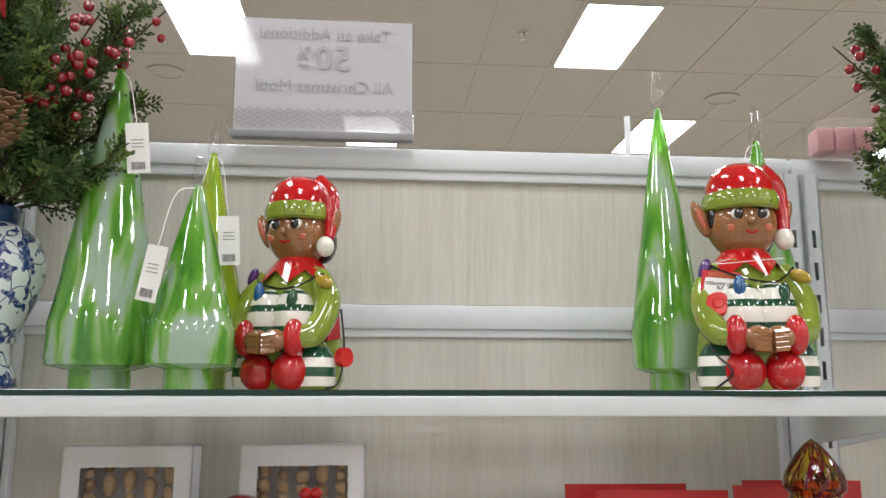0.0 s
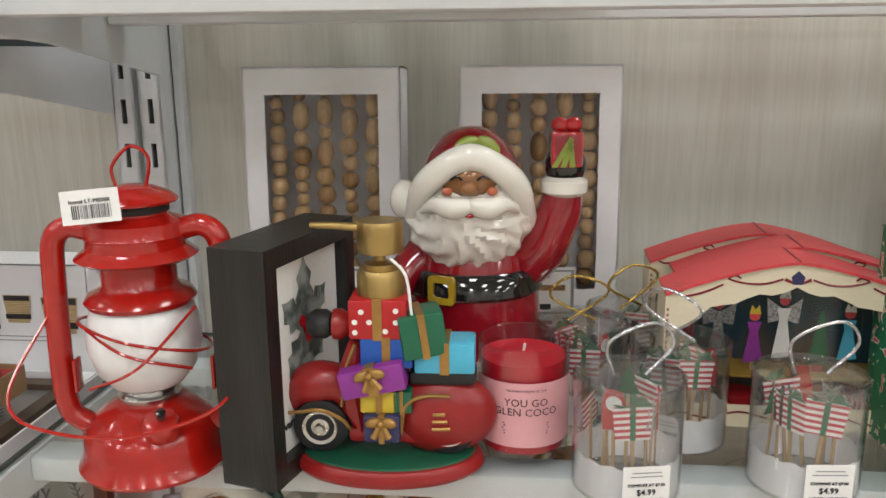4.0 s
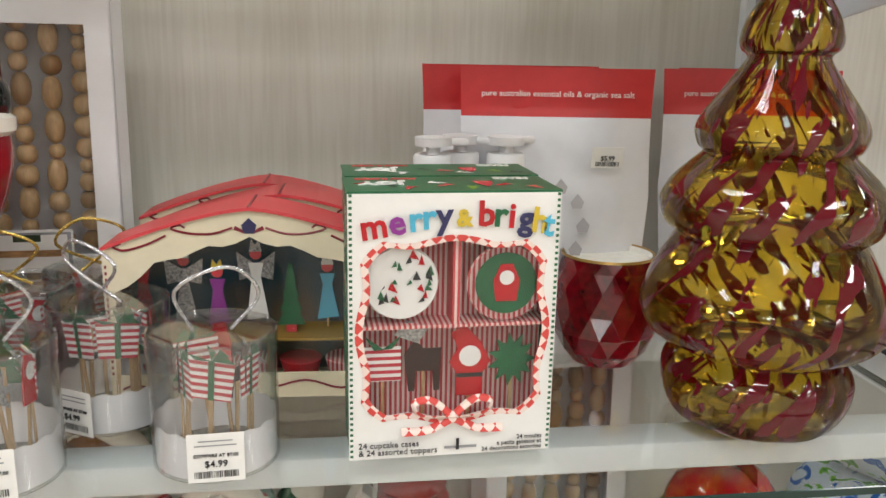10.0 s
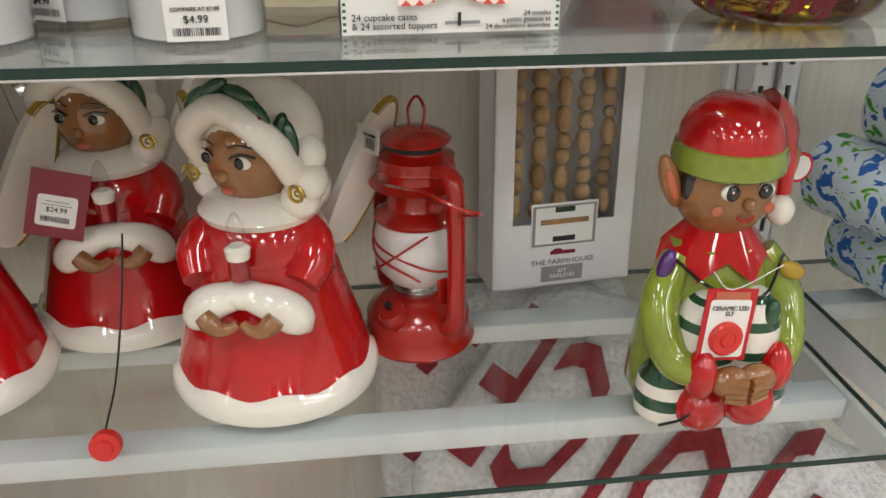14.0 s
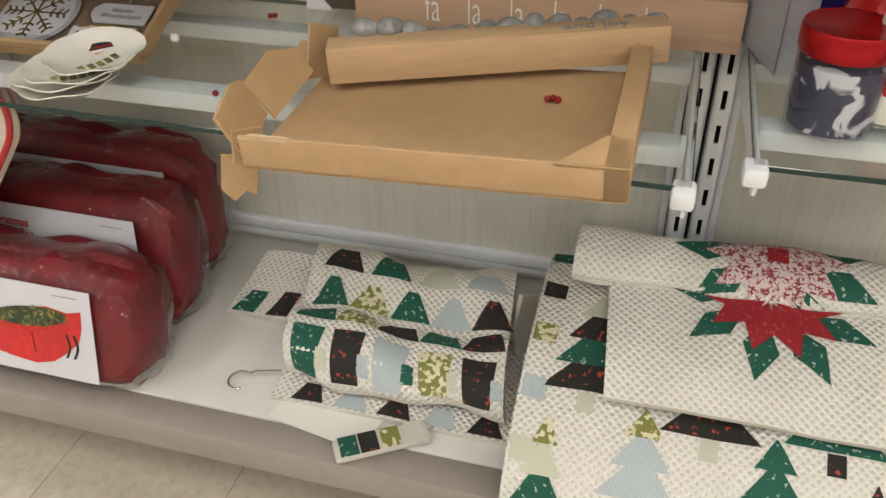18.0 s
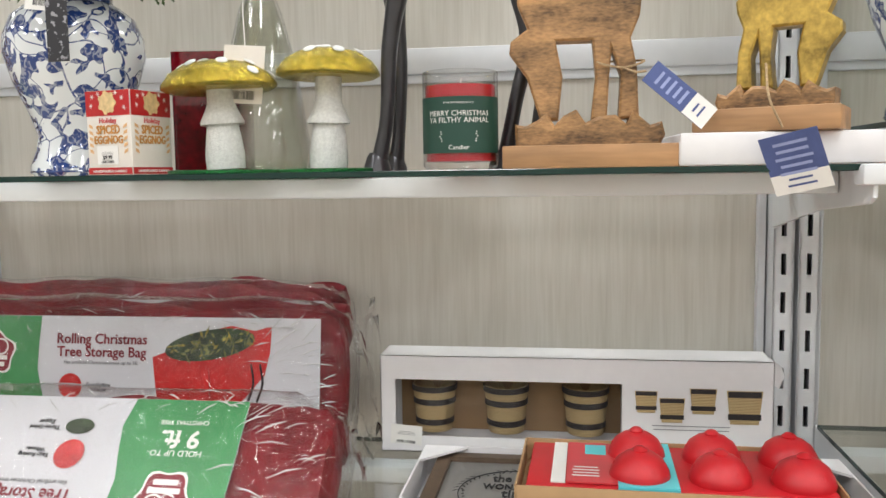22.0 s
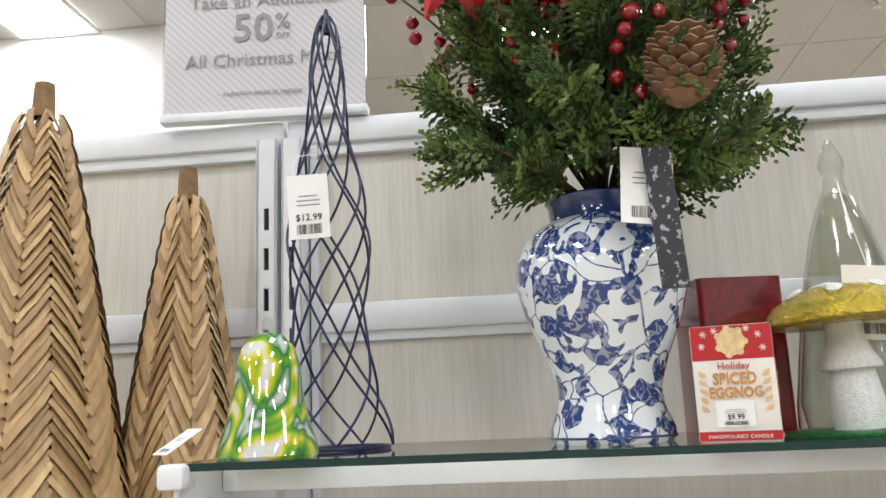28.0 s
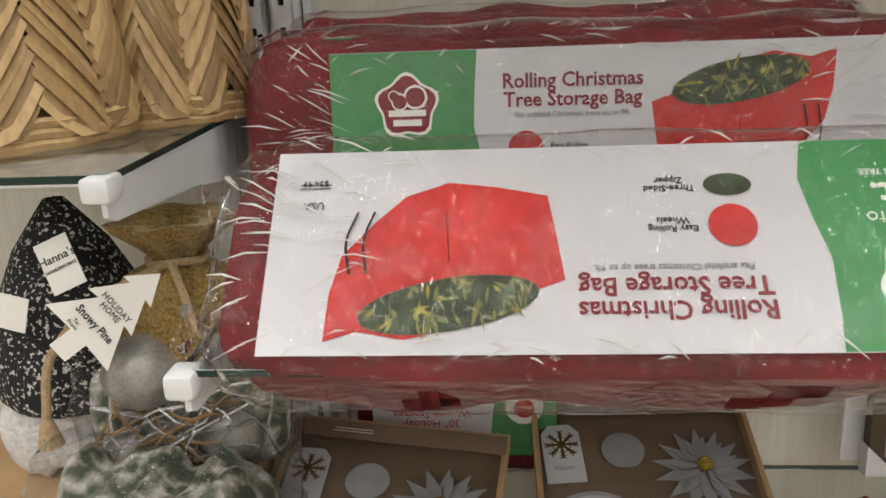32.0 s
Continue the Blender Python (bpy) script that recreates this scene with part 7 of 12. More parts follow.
            for q in range(22):
                rr = 0.017 if q % 2 == 0 else 0.010
                o.append((x + rr * math.cos(2 * math.pi * q / 22), z + 0.02 + rr * 1.15 * math.sin(2 * math.pi * q / 22)))
            part("tree_topper", slab(o, 0.0006), TREE_LEAF, fr, smooth=False, m=pose(0, 0.0095, 0))
    cols = (PCB_RED, P_PURP, P_CYAN, P_CYAN, P_NAVY, P_YEL, P_RED, TREE_LEAF, PCB_RED, P_NAVY, P_YEL, P_CYAN, CORAL)
    xs = [-0.052, -0.0375, -0.026, -0.0175, -0.0075, 0.005, 0.0195, 0.0285, 0.036, 0.0455, 0.0545, 0.060]
    for i, ch in enumerate("merry&bright"):
        u = (i - 5.5) / 5.5
        words(ch, 0.0225 if ch != "&" else 0.015, cols[i], fr, pose(xs[i] * 0.98, -0.0018, H * 0.885 - 0.007 * u * u, 0, 8 * u, 0), 0.0003, bold=0.0006)
    words("24 cupcake cases\n& 24 assorted toppers", 0.0058, INK, fr, pose(-W * 0.46, -0.0018, H * 0.048), align="LEFT")
    words("24 moules\na petits gateaux et\n24 decorations assorties", 0.0042, INK, fr, pose(W * 0.46, -0.0018, H * 0.055), align="RIGHT")
    part("logo_strokes", bars(fr, pose(0.006, -0.0018, H * 0.03), 1, 0.028, 0.002, 0.003, GREY_INK).data and box(0.002, 0.0004, 0.008, 0.004, -0.002, H * 0.025), INK, fr, smooth=False)
    for s in (-1, 1):
        bm = bmesh.new()
        for i in range(46):
            sheet(rect(0.002, H / 100, s * (W / 2 - 0.0012), H * (i + 0.5) / 46), bm, y=-0.0006)
        part("stitched_edge", bm, TREE_LEAF, fr, smooth=False)
    # lid print, reading from behind
    up = pose(0, 0, H + 0.0016, -90, 0, 180)
    words("JOY", 0.017, PAPER, lid, up @ pose(0.044, -0.0002, -D * 0.62), bold=0.0008)
    words("merry & bright", 0.0068, CORAL, lid, up @ pose(0.040, -0.0002, -D * 0.86), bold=0.0003)
    words("PEACE", 0.0085, PAPER, lid, up @ pose(-0.046, -0.0002, -D * 0.88), bold=0.0003)
    rnd = random.Random(40 + k)
    for i in range(9):
        x, z = -0.052 + 0.013 * i, -D * (0.28 + 0.14 * (i % 3))
        part("fir_sprig_print", sheet([(x - 0.0045, z), (x + 0.0045, z), (x + 0.0012, z + 0.006), (x + 0.003, z + 0.006), (x, z + 0.013), (x - 0.003, z + 0.006), (x - 0.0012, z + 0.006)], y=-0.0002), rnd.choice((TREE_DARK, PCB_RED, P_LIME, CORAL, PAPER)), lid, smooth=False, m=up @ pose(x, 0, z, 0, rnd.uniform(-70, 70), 0) @ pose(-x, 0, -z))
    part("figure_print", sheet([(-0.030, -D * 0.62), (-0.016, -D * 0.62), (-0.018, -D * 0.38), (-0.023, -D * 0.22), (-0.028, -D * 0.38)], y=-0.0004), PCB_RED, lid, smooth=False, m=up)


GREEN_CARD = mat("green_printed_card", (0.010, 0.12, 0.045), 0.4, var=0.08)
TREE_DARK = mat("dark_green_print", (0.004, 0.035, 0.018), 0.45)
P_LIME = mat("lime_print", (0.22, 0.38, 0.03), 0.45)
merry_box((0.075, 0.784, B2), 2, 1)
merry_box((0.075, 0.848, B2), 2, 2)


def pouch(at, turn, lean, front=True):
    p = thing("bath_salt_pouch", "white foil bath salt pouch with a red sealed top", "pouch", "bath salt pouches", at, turn, (lean, 0))
    W, H = 0.172, 0.252
    nx, nz = 14, 18
    for name, z0, z1, m_ in (("foil_body", 0, H * 0.83, POUCH), ("sealed_top", H * 0.83, H, CORAL2)):
        bm = bmesh.new()
        for side in (1, -1):
            g = []
            for j in range(nz + 1):
                row = []
                for i in range(nx + 1):
                    u, v = i / nx, (z0 + (z1 - z0) * j / nz) / H
                    ww = W * (0.88 + 0.12 * min(1, v / 0.55)) if v < 0.55 else W * (1 - 0.02 * math.sin((v - 0.55) * 7))
                    d = 0.026 * math.sin(math.pi * u) ** 0.7 * max(0, 1 - (v / 0.86) ** 2.2) + 0.0006
                    nse = noise.noise(Vector((u * 5, v * 7, at[0] * 9))) * 0.004 * math.sin(math.pi * u) * (1 if v < 0.8 else 0.4)
                    row.append(bm.verts.new(((u - 0.5) * ww, -side * (d + nse), v * H)))
                g.append(row)
            for j in range(nz):
                for i in range(nx):
                    q = (g[j][i], g[j][i + 1], g[j + 1][i + 1], g[j + 1][i])
                    bm.faces.new(q if side > 0 else q[::-1])
        part(name, bm, m_, p)
    if front:
        words("pure australian essential oils & organic sea salt", 0.0072, PAPER, p, pose(0, -0.006, H * 0.90))
        st = part("price_label", slab(rect(0.03, 0.018, 0, 0), 0.0004), PAPER, p, smooth=False, m=pose(0.042, -0.021, H * 0.66, 8, 0, 14))
        words("$5.99", 0.006, INK, st, pose(0, -0.0006, 0.0065))
        barcode(st, pose(0, -0.0006, 0.0015), 0.022, 0.004, INK, 9)
        bm = bmesh.new()
        rnd = random.Random(3)
        for i in range(10):
            a = 2 * math.pi * i / 10
            x, z = 0.03 * math.cos(a) - 0.008, H * 0.44 + 0.035 * math.sin(a)
            slab([(x - 0.004, z), (x + 0.004, z), (x + 0.006, z + 0.006), (x, z + 0.013), (x - 0.006, z + 0.005)], 0.0004, bm, m=pose(0, -0.0298, 0))
        part("figure_print", bm, BLUECHIP, p, smooth=False)


CORAL2 = mat("red_foil_seal", (0.50, 0.02, 0.022), 0.35, var=0.1, scale=10, bump=0.4, bscale=14)
pouch((0.170, 1.065, B2), -2, -3, False)
pouch((0.194, 0.985, B2), -6, -4)
pouch((0.397, 1.025, B2), -6, -4)
pouch((0.44, 1.09, B2), -6, -4, False)
for (x, y) in ((0.082, 0.965), (0.108, 0.985), (0.146, 0.975)):
    s = thing("pump_bottle", "white plastic pump bottle", "bottle", "white pump bottles", (x, y, B2), random.Random(int(x * 999)).uniform(-40, 40))
    part("bottle", lathe([(0, 0), (0.019, 0), (0.02, 0.002), (0.02, 0.14), (0.018, 0.145), (0.0, 0.146)], 24), WHITE, s)
    part("collar", lathe([(0.0165, 0.145), (0.0165, 0.178), (0.015, 0.18), (0, 0.18)], 24), WHITE, s)
    part("pump_top", lathe([(0.006, 0.18), (0.006, 0.186), (0.0155, 0.187), (0.0155, 0.194), (0, 0.195)], 20), WHITE, s)
    part("nozzle", box(0.03, 0.009, 0.006, 0.015, 0, 0.187, 0.002), WHITE, s)


def faceted(at):
    c = thing("faceted_candle", "dark red diamond-faceted glass candle with white wax", "candle", "", at)
    bm = bmesh.new()
    n, R = 16, 0.046
    zs = [(0.0, 0.6), (0.012, 0.82), (0.03, 1.0), (0.05, 1.03), (0.07, 0.98), (0.086, 0.9), (0.096, 0.86)]
    rings = [[bm.verts.new((R * r * math.cos(2 * math.pi * (k + 0.5 * (j % 2)) / n), R * r * math.sin(2 * math.pi * (k + 0.5 * (j % 2)) / n), z)) for k in range(n)] for j, (z, r) in enumerate(zs)]
    bm.faces.new(rings[0][::-1])
    for j, (a, b) in enumerate(zip(rings, rings[1:])):
        for k in range(n):
            k2 = (k + 1) % n
            if j % 2 == 0:
                bm.faces.new((a[k], a[k2], b[k]))
                bm.faces.new((a[k2], b[k2], b[k]))
            else:
                bm.faces.new((a[k], b[k2], b[k]))
                bm.faces.new((a[k], a[k2], b[k2]))
    part("glass_cup", bm, RED_GLASS, c, smooth=False)
    part("wax", lathe([(0, 0.092), (0.036, 0.092), (0.0375, 0.0965)], 30), WAX_WHITE, c, "mottled white wax")
    part("gilt_rim", lathe([(0.0375, 0.094), (0.0398, 0.0975), (0.041, 0.0955)], 32), GOLDP, c)


faceted((0.235, 0.952, B2))


def amber(at):
    t = thing("art_glass_tree", "amber and red swirled blown glass tree in four tiers", "glass tree", "", at)
    pr = [(0, 0.0), (0.050, 0.0), (0.060, 0.006), (0.066, 0.020), (0.067, 0.034), (0.062, 0.044), (0.0555, 0.049), (0.062, 0.052), (0.0735, 0.057), (0.083, 0.067), (0.0865, 0.080), (0.0825, 0.094), (0.0745, 0.109), (0.066, 0.122), (0.063, 0.126), (0.068, 0.129), (0.074, 0.135),
          (0.0765, 0.147), (0.0705, 0.159), (0.058, 0.171), (0.051, 0.177), (0.050, 0.179), (0.0540, 0.183), (0.0565, 0.193), (0.0515, 0.204), (0.040, 0.219), (0.029, 0.234), (0.0270, 0.239), (0.0315, 0.243), (0.033, 0.250), (0.029, 0.263), (0.0185, 0.278), (0.008, 0.289), (0, 0.294)]
    fine = curve([(r, 0, z) for r, z in pr[1:-1]], 150)
    prof = [(0, 0.0)] + [(p.x, p.z) for p in fine] + [(0, 0.2945)]
    bm = lathe(prof, 64)
    for v in bm.verts:
        r = math.hypot(v.co.x, v.co.y)
        if r > 0.01:
            a = math.atan2(v.co.y, v.co.x)
            k = 1 + 0.012 * math.sin(8 * a + 30 * v.co.z)
            v.co.x *= k
            v.co.y *= k
    bmesh.ops.scale(bm, vec=(1.02, 1.02, 1.108), verts=bm.verts)
    part("blown_body", bm, AMBER_TREE, t)


amber((0.311, 0.829, B2))


def angel(at, turn, tag=False, button=False):
    M = [CER_RED, CER_WHITE, CER_BROWN, CER_DKGREEN, CER_GOLD, CER_DRED, CER_BLACK, CER_PINK, JARGLASS]
    bm = bmesh.new()
    lathe([(0, 0.002), (0.084, 0.002), (0.093, 0.008), (0.0955, 0.018), (0.092, 0.028), (0.087, 0.032), (0.079, 0.065), (0.068, 0.10), (0.060, 0.13), (0.054, 0.155), (0.043, 0.178), (0.0, 0.184)], 56, bm, mats=[1, 1, 1, 1, 1, 0, 0, 0, 0, 0, 0], sy=0.97)
    for v in bm.verts:
        a = math.atan2(v.co.y, v.co.x)
        if 0.025 < v.co.z < 0.035:
            v.co.z += 0.003 * math.sin(9 * a)
    ball(0.058, (0, -0.010, 0.142), bm, 0, 28, 18, s=(0.93, 0.80, 0.85))
    ball(0.024, (0, -0.066, 0.122), bm, 1, 20, 12, s=(1.1, 0.6, 0.5))
    for s in (-1, 1):
        c = curve([(s * 0.036, -0.006, 0.164), (s * 0.048, -0.026, 0.142), (s * 0.042, -0.046, 0.124)], 10)
        tube(c, [0.015, 0.017, 0.019, 0.020, 0.020, 0.020, 0.020, 0.019, 0.018, 0.017, 0.016][:len(c)], 14, bm, 0)
        c = curve([(0, -0.068, 0.124), (s * 0.024, -0.069, 0.117), (s * 0.041, -0.064, 0.103), (s * 0.049, -0.058, 0.088)], 12)
        tube(c, [0.011, 0.012, 0.0135, 0.0145, 0.0155, 0.0165, 0.017, 0.017, 0.0165, 0.015, 0.013, 0.009, 0.005][:len(c)], 14, bm, 1, flat=0.8)
        c = curve([(s * 0.030, -0.082, 0.111), (s * 0.020, -0.086, 0.102), (s * 0.010, -0.086, 0.101), (s * 0.002, -0.083, 0.105)], 9)
        tube(c, [0.008, 0.009, 0.0085, 0.0075, 0.0068, 0.006, 0.0052, 0.0046, 0.0042, 0.004][:len(c)], 10, bm, 2)
        o = curve([(s * 0.03, 0, 0.135), (s * 0.075, 0, 0.224), (s * 0.105, 0, 0.241), (s * 0.1, 0, 0.19), (s * 0.082, 0, 0.146), (s * 0.05, 0, 0.112)], 30, True)
        wm = pose(s * 0.012, 0.036, 0.0, 8, 0, s * 52)
        slab([(p.x, p.z) for p in o], 0.01, bm, 1, m=wm)
        tube([wm @ Vector((p.x * 1.01, 0.004, p.z)) for p in o[6:26]], 0.0045, 6, bm, 4)
    ring_n = 40
    lathe([(0.038, 0.172), (0.050, 0.170), (0.053, 0.176), (0.046, 0.185), (0.030, 0.194), (0, 0.196)], ring_n, bm, mats=[1] * 5)
    first = len(bm.verts)
    ball(0.042, (0, -0.002, 0.222), bm, 2, 28, 18, s=(0.92, 0.98, 1.06))
    ball(0.0055, (0, -0.0435, 0.214), bm, 2, s=(1, 0.9, 0.9))
    ball(0.006, (0, -0.0395, 0.2005), bm, 7, s=(1.15, 0.5, 0.6))
    for s in (-1, 1):
        ball(0.0075, (s * 0.0165, -0.0375, 0.226), bm, 1, s=(1.15, 0.45, 0.72))
        ball(0.0050, (s * 0.0165 - 0.001, -0.0402, 0.226), bm, 6, s=(1, 0.45, 0.95))
        tube(curve([(s * 0.027, -0.0335, 0.2305), (s * 0.0165, -0.0405, 0.2335), (s * 0.008, -0.042, 0.2295)], 6), 0.0011, 5, bm, 6)
        tube(curve([(s * 0.027, -0.034, 0.238), (s * 0.016, -0.0400, 0.241), (s * 0.007, -0.0415, 0.238)], 6), 0.0008, 5, bm, 6)
        for k, (x, y, z, r) in enumerate(((0.046, 0.004, 0.225, 0.018), (0.050, -0.002, 0.206, 0.019), (0.046, -0.006, 0.190, 0.017), (0.034, 0.022, 0.19, 0.02))):
            ball(r, (s * x, y, z), bm, 1, 14, 10)
        tube([(s * (0.054 + 0.009 * math.cos(u * 5) * (1 - u / 2.6)), -0.0225 + 0.002 * u, 0.200 + 0.009 * math.sin(u * 5) * (1 - u / 2.6)) for u in [i * 0.12 for i in range(20)]], 0.0016, 5, bm, 4)
    ball(0.0495, (0, 0.012, 0.236), bm, 1, 28, 18, s=(1.03, 0.98, 0.98))
    tube(curve([(-0.046, -0.012, 0.214), (-0.040, -0.030, 0.244), (0, -0.036, 0.267), (0.040, -0.030, 0.244), (0.046, -0.012, 0.214)], 24), 0.0125, 12, bm, 1)
    for k, (x, z, r) in enumerate(((-0.012, 0.280, 60), (0.012, 0.279, 100), (0.028, 0.268, 130), (0.040, 0.25, 20), (0.050, 0.244, -10), (0.047, 0.228, 30), (-0.03, 0.27, 50))):
        ball(0.0125, (x, -0.030 + 0.012 * (x > 0.035), z), bm, 3, 10, 8, s=(0.55, 0.45, 1.35), rot=pose(0, 0, 0, 0, r, 0))
    ball(0.0035, (0.034, -0.034, 0.262), bm, 5)
    bmesh.ops.rotate(bm, cent=(0, 0, 0), matrix=Matrix.Rotation(radians(-22), 3, "Z"), verts=list(bm.verts)[first:])
    lathe([(0, 0.122), (0.0085, 0.122), (0.0085, 0.146), (0, 0.146)], 16, bm, (0, -0.070, 0.018), [5] * 3)
    lathe([(0.0095, 0.140), (0.0105, 0.148), (0.007, 0.151), (0, 0.151)], 16, bm, (0, -0.070, 0.018), [1] * 3)
    lathe([(0.006, 0.151), (0.008, 0.158), (0.0065, 0.169), (0.002, 0.178), (0, 0.179)], 14, bm, (0, -0.070, 0.018), [8] * 4)
    solo("angel_figurine", bm, M, "glazed ceramic angel in a red gown holding a candle", "figurine", "ceramic angels", pose(*at, 0, 0, turn))
    if tag:
        t = thing("product_tag", "maroon hanging card with a white price label", "tag", "angel tags", at, turn)
        c = part("card", slab(rect(0.05, 0.06, 0, -0.06), 0.001), DKRED_TAG, t, smooth=False, m=pose(-0.03, -0.072, 0.19, -16, 14, -6))
        w = part("price_label", sheet(rect(0.034, 0.028, 0, -0.05, 0.003), y=-0.0005), PAPER, c, smooth=False)
        words("$24.99", 0.0065, INK, w, pose(0, -0.0009, -0.037))
        barcode(w, pose(0, -0.0009, -0.046), 0.024, 0.005, INK, 6)
        bars(w, pose(0, -0.0009, -0.028), 2, 0.026, 0.0007, 0.003, GREY_INK)
    if button:
        t = thing("push_button", "red plastic push button on a black cord", "button", "", (at[0], at[1], at[2]), 0)
        part("button", lathe([(0, 0), (0.013, 0), (0.013, 0.009), (0.007, 0.0095), (0.0065, 0.012), (0, 0.012)], 22), BUTTON_RED, t, m=pose(-0.006, -0.12, 0.0125, 90))
        part("cable", tube(curve([(-0.01, -0.06, 0.12), (-0.02, -0.085, 0.08), (-0.012, -0.115, 0.05), (-0.006, -0.118, 0.026)], 14), 0.001, 6), BLK_RUBBER, t)


angel((-0.068, 0.934, B3), -12)
angel((-0.225, 1.068, B3), 8, True, False)
bt = thing("push_button", "red plastic push button on a black cord", "button", "", (-0.199, 0.834, B3), 0)
part("button", lathe([(0, 0), (0.0125, 0), (0.0125, 0.009), (0.007, 0.0095), (0.0065, 0.012), (0, 0.012)], 22), BUTTON_RED, bt, m=pose(0, 0, 0.0126, 80))
part("cable", tube(curve([(0.004, 0.13, 0.14), (0.002, 0.1, 0.09), (0, 0.05, 0.04), (0, 0.002, 0.024)], 14), 0.001, 6), BLK_RUBBER, bt)
angel((-0.366, 0.952, B3), -4)
angel((-0.566, 0.935, B3), 6)
jr = thing("lidded_jar", "clear jar of navy and white cookie cutters under a red lid", "jar", "", (-0.640, 0.856, B3), 0)
jr.scale = (0.9, 0.9, 0.97)
part("jar", lathe([(0, 0), (0.044, 0), (0.046, 0.003), (0.046, 0.078), (0.044, 0.082)], 40), JARGLASS, jr)
part("filling", lathe([(0, 0.003), (0.042, 0.003), (0.0435, 0.03), (0.0435, 0.068), (0.02, 0.076), (0, 0.07)], 36), two_tone("navy_and_white_shapes", (0.03, 0.035, 0.07), (0.55, 0.56, 0.6), 30, 0.56, 0.6, dist=0.8)[0], jr, "navy and white shapes")
part("lid", lathe([(0.047, 0.078), (0.0485, 0.08), (0.0485, 0.1), (0.047, 0.1035), (0.044, 0.102), (0, 0.101)], 40), mat("metallic_red_lid", (0.42, 0.01, 0.015), 0.25, metal=0.7), jr, "metallic red lid")
orn = thing("ornament_box", "grey gift box with a window showing a blue glass ball", "box", "", (-0.640, 1.035, B3), 18)
ring = ring_board(rect(0.13, 0.15, 0, 0), arc(0, 0.08, 0.045, 225, 225 + 270, 3), 0.002)
part("front_panel", ring, mat("grey_printed_card", (0.38, 0.39, 0.43), 0.4), orn, smooth=False, m=pose(0, -0.055, 0))
bm = box(0.002, 0.11, 0.15, -0.064, 0, 0)
box(0.002, 0.11, 0.15, 0.064, 0, 0, bm=bm)
box(0.13, 0.11, 0.002, 0, 0, 0.148, bm=bm)
box(0.13, 0.002, 0.15, 0, 0.054, 0, bm=bm)
part("carton", bm, bpy.data.materials["grey_printed_card"], orn, smooth=False)
part("glass_ball", ball(0.046, (0, 0, 0.075), None, 0, 28, 18), mat("cobalt_glass_ball", (0.01, 0.015, 0.16), 0.06, coat=0.7), orn, "cobalt blue glass ball")
gl = thing("glitter_tree", "gold tinsel cone tree behind the angels", "ornament", "", (-0.45, 1.07, B3), 0)
part("cone", lathe([(0, 0), (0.05, 0), (0.048, 0.02), (0.03, 0.12), (0.008, 0.22), (0, 0.23)], 32), GLITTER, gl)

# ---- goods on the upper shelf of the left bay ----
vase_set(-1.585, 0.885, A1, 21, True)


def spiced_box(at, turn):
    b = thing("candle_box", "red and cream printed carton for a spiced eggnog candle", "box", "", at, turn)
    w, d, h = 0.066, 0.066, 0.095
    b.scale = (0.9, 0.9, 0.92)
    part("carton", box(w, d, h, 0, 0, 0, 0.0015), CREAM_W, b, "cream printed carton")
    for k, a in enumerate((0, 90)):
        m = pose(0, 0, 0, 0, 0, a)
        f = m @ Matrix.Translation((0, -d / 2 - 0.0006, 0))
        part("red_band", sheet(rect(w - 0.001, 0.028, 0, h - 0.0285)), P_RED, b, "red band with white snowflakes", smooth=False, m=f)
        part("red_foot", sheet(rect(w - 0.001, 0.0075, 0, 0.001)), P_RED, b, smooth=False, m=f)
        g = m @ Matrix.Translation((0, -d / 2 - 0.0011, 0))
        bm = bmesh.new()
        rnd = random.Random(k + 4)
        for x, z in ((-0.024, 0.078), (-0.022, 0.088), (0.022, 0.086), (0.025, 0.075), (-0.013, 0.0905), (0.013, 0.0915)):
            for a2 in range(3):
                sheet(rect(0.0058, 0.0007, 0, -0.00035), bm, m=Matrix.Translation((x, 0, z)) @ Matrix.Rotation(radians(60 * a2), 4, "Y"))
        part("snowflake", bm, PAPER, b, "white printed snowflakes", smooth=False, m=g)
        bm = sheet(arc(0, 0.081, 0.0115, 0, 345, 22))
        for i in range(7):
            sheet(arc(0.011 * math.cos(i * 0.9), 0.081 + 0.011 * math.sin(i * 0.9), 0.003, 0, 320, 8), bm, y=-0.0001)
        part("emblem", bm, CREAM_GOLD, b, "plain round gold emblem", smooth=False, m=g)
        words("Holiday", 0.0085, CORAL, b, g @ Matrix.Translation((0, 0, 0.0585)))
        words("SPICED", 0.0135, OCHRE_INK, b, g @ Matrix.Translation((0, 0, 0.0465)), bold=0.0003, wide=0.82)
        words("EGGNOG", 0.0125, OCHRE_INK, b, g @ Matrix.Translation((0, 0, 0.0355)), bold=0.0003, wide=0.80)
        words("HANDPOURED CANDLE", 0.0042, PAPER, b, g @ Matrix.Translation((0, 0, 0.003)), wide=1.1)
        bm = bmesh.new()
        for s in (-1, 1):
            for i in range(5):
                sheet([(s * 0.022, 0.024 + i * 0.007), (s * (0.028), 0.026 + i * 0.007), (s * 0.0285, 0.030 + i * 0.007), (s * 0.0235, 0.028 + i * 0.007)][::s], bm)
        part("leaf_print", bm, OCHRE_L, b, smooth=False, m=g)
    t = price_tag(b, pose(-0.002, -d / 2 - 0.0014, 0.033), 0.031, 0.021, price="$9.99", psize=0.0062)
    return b


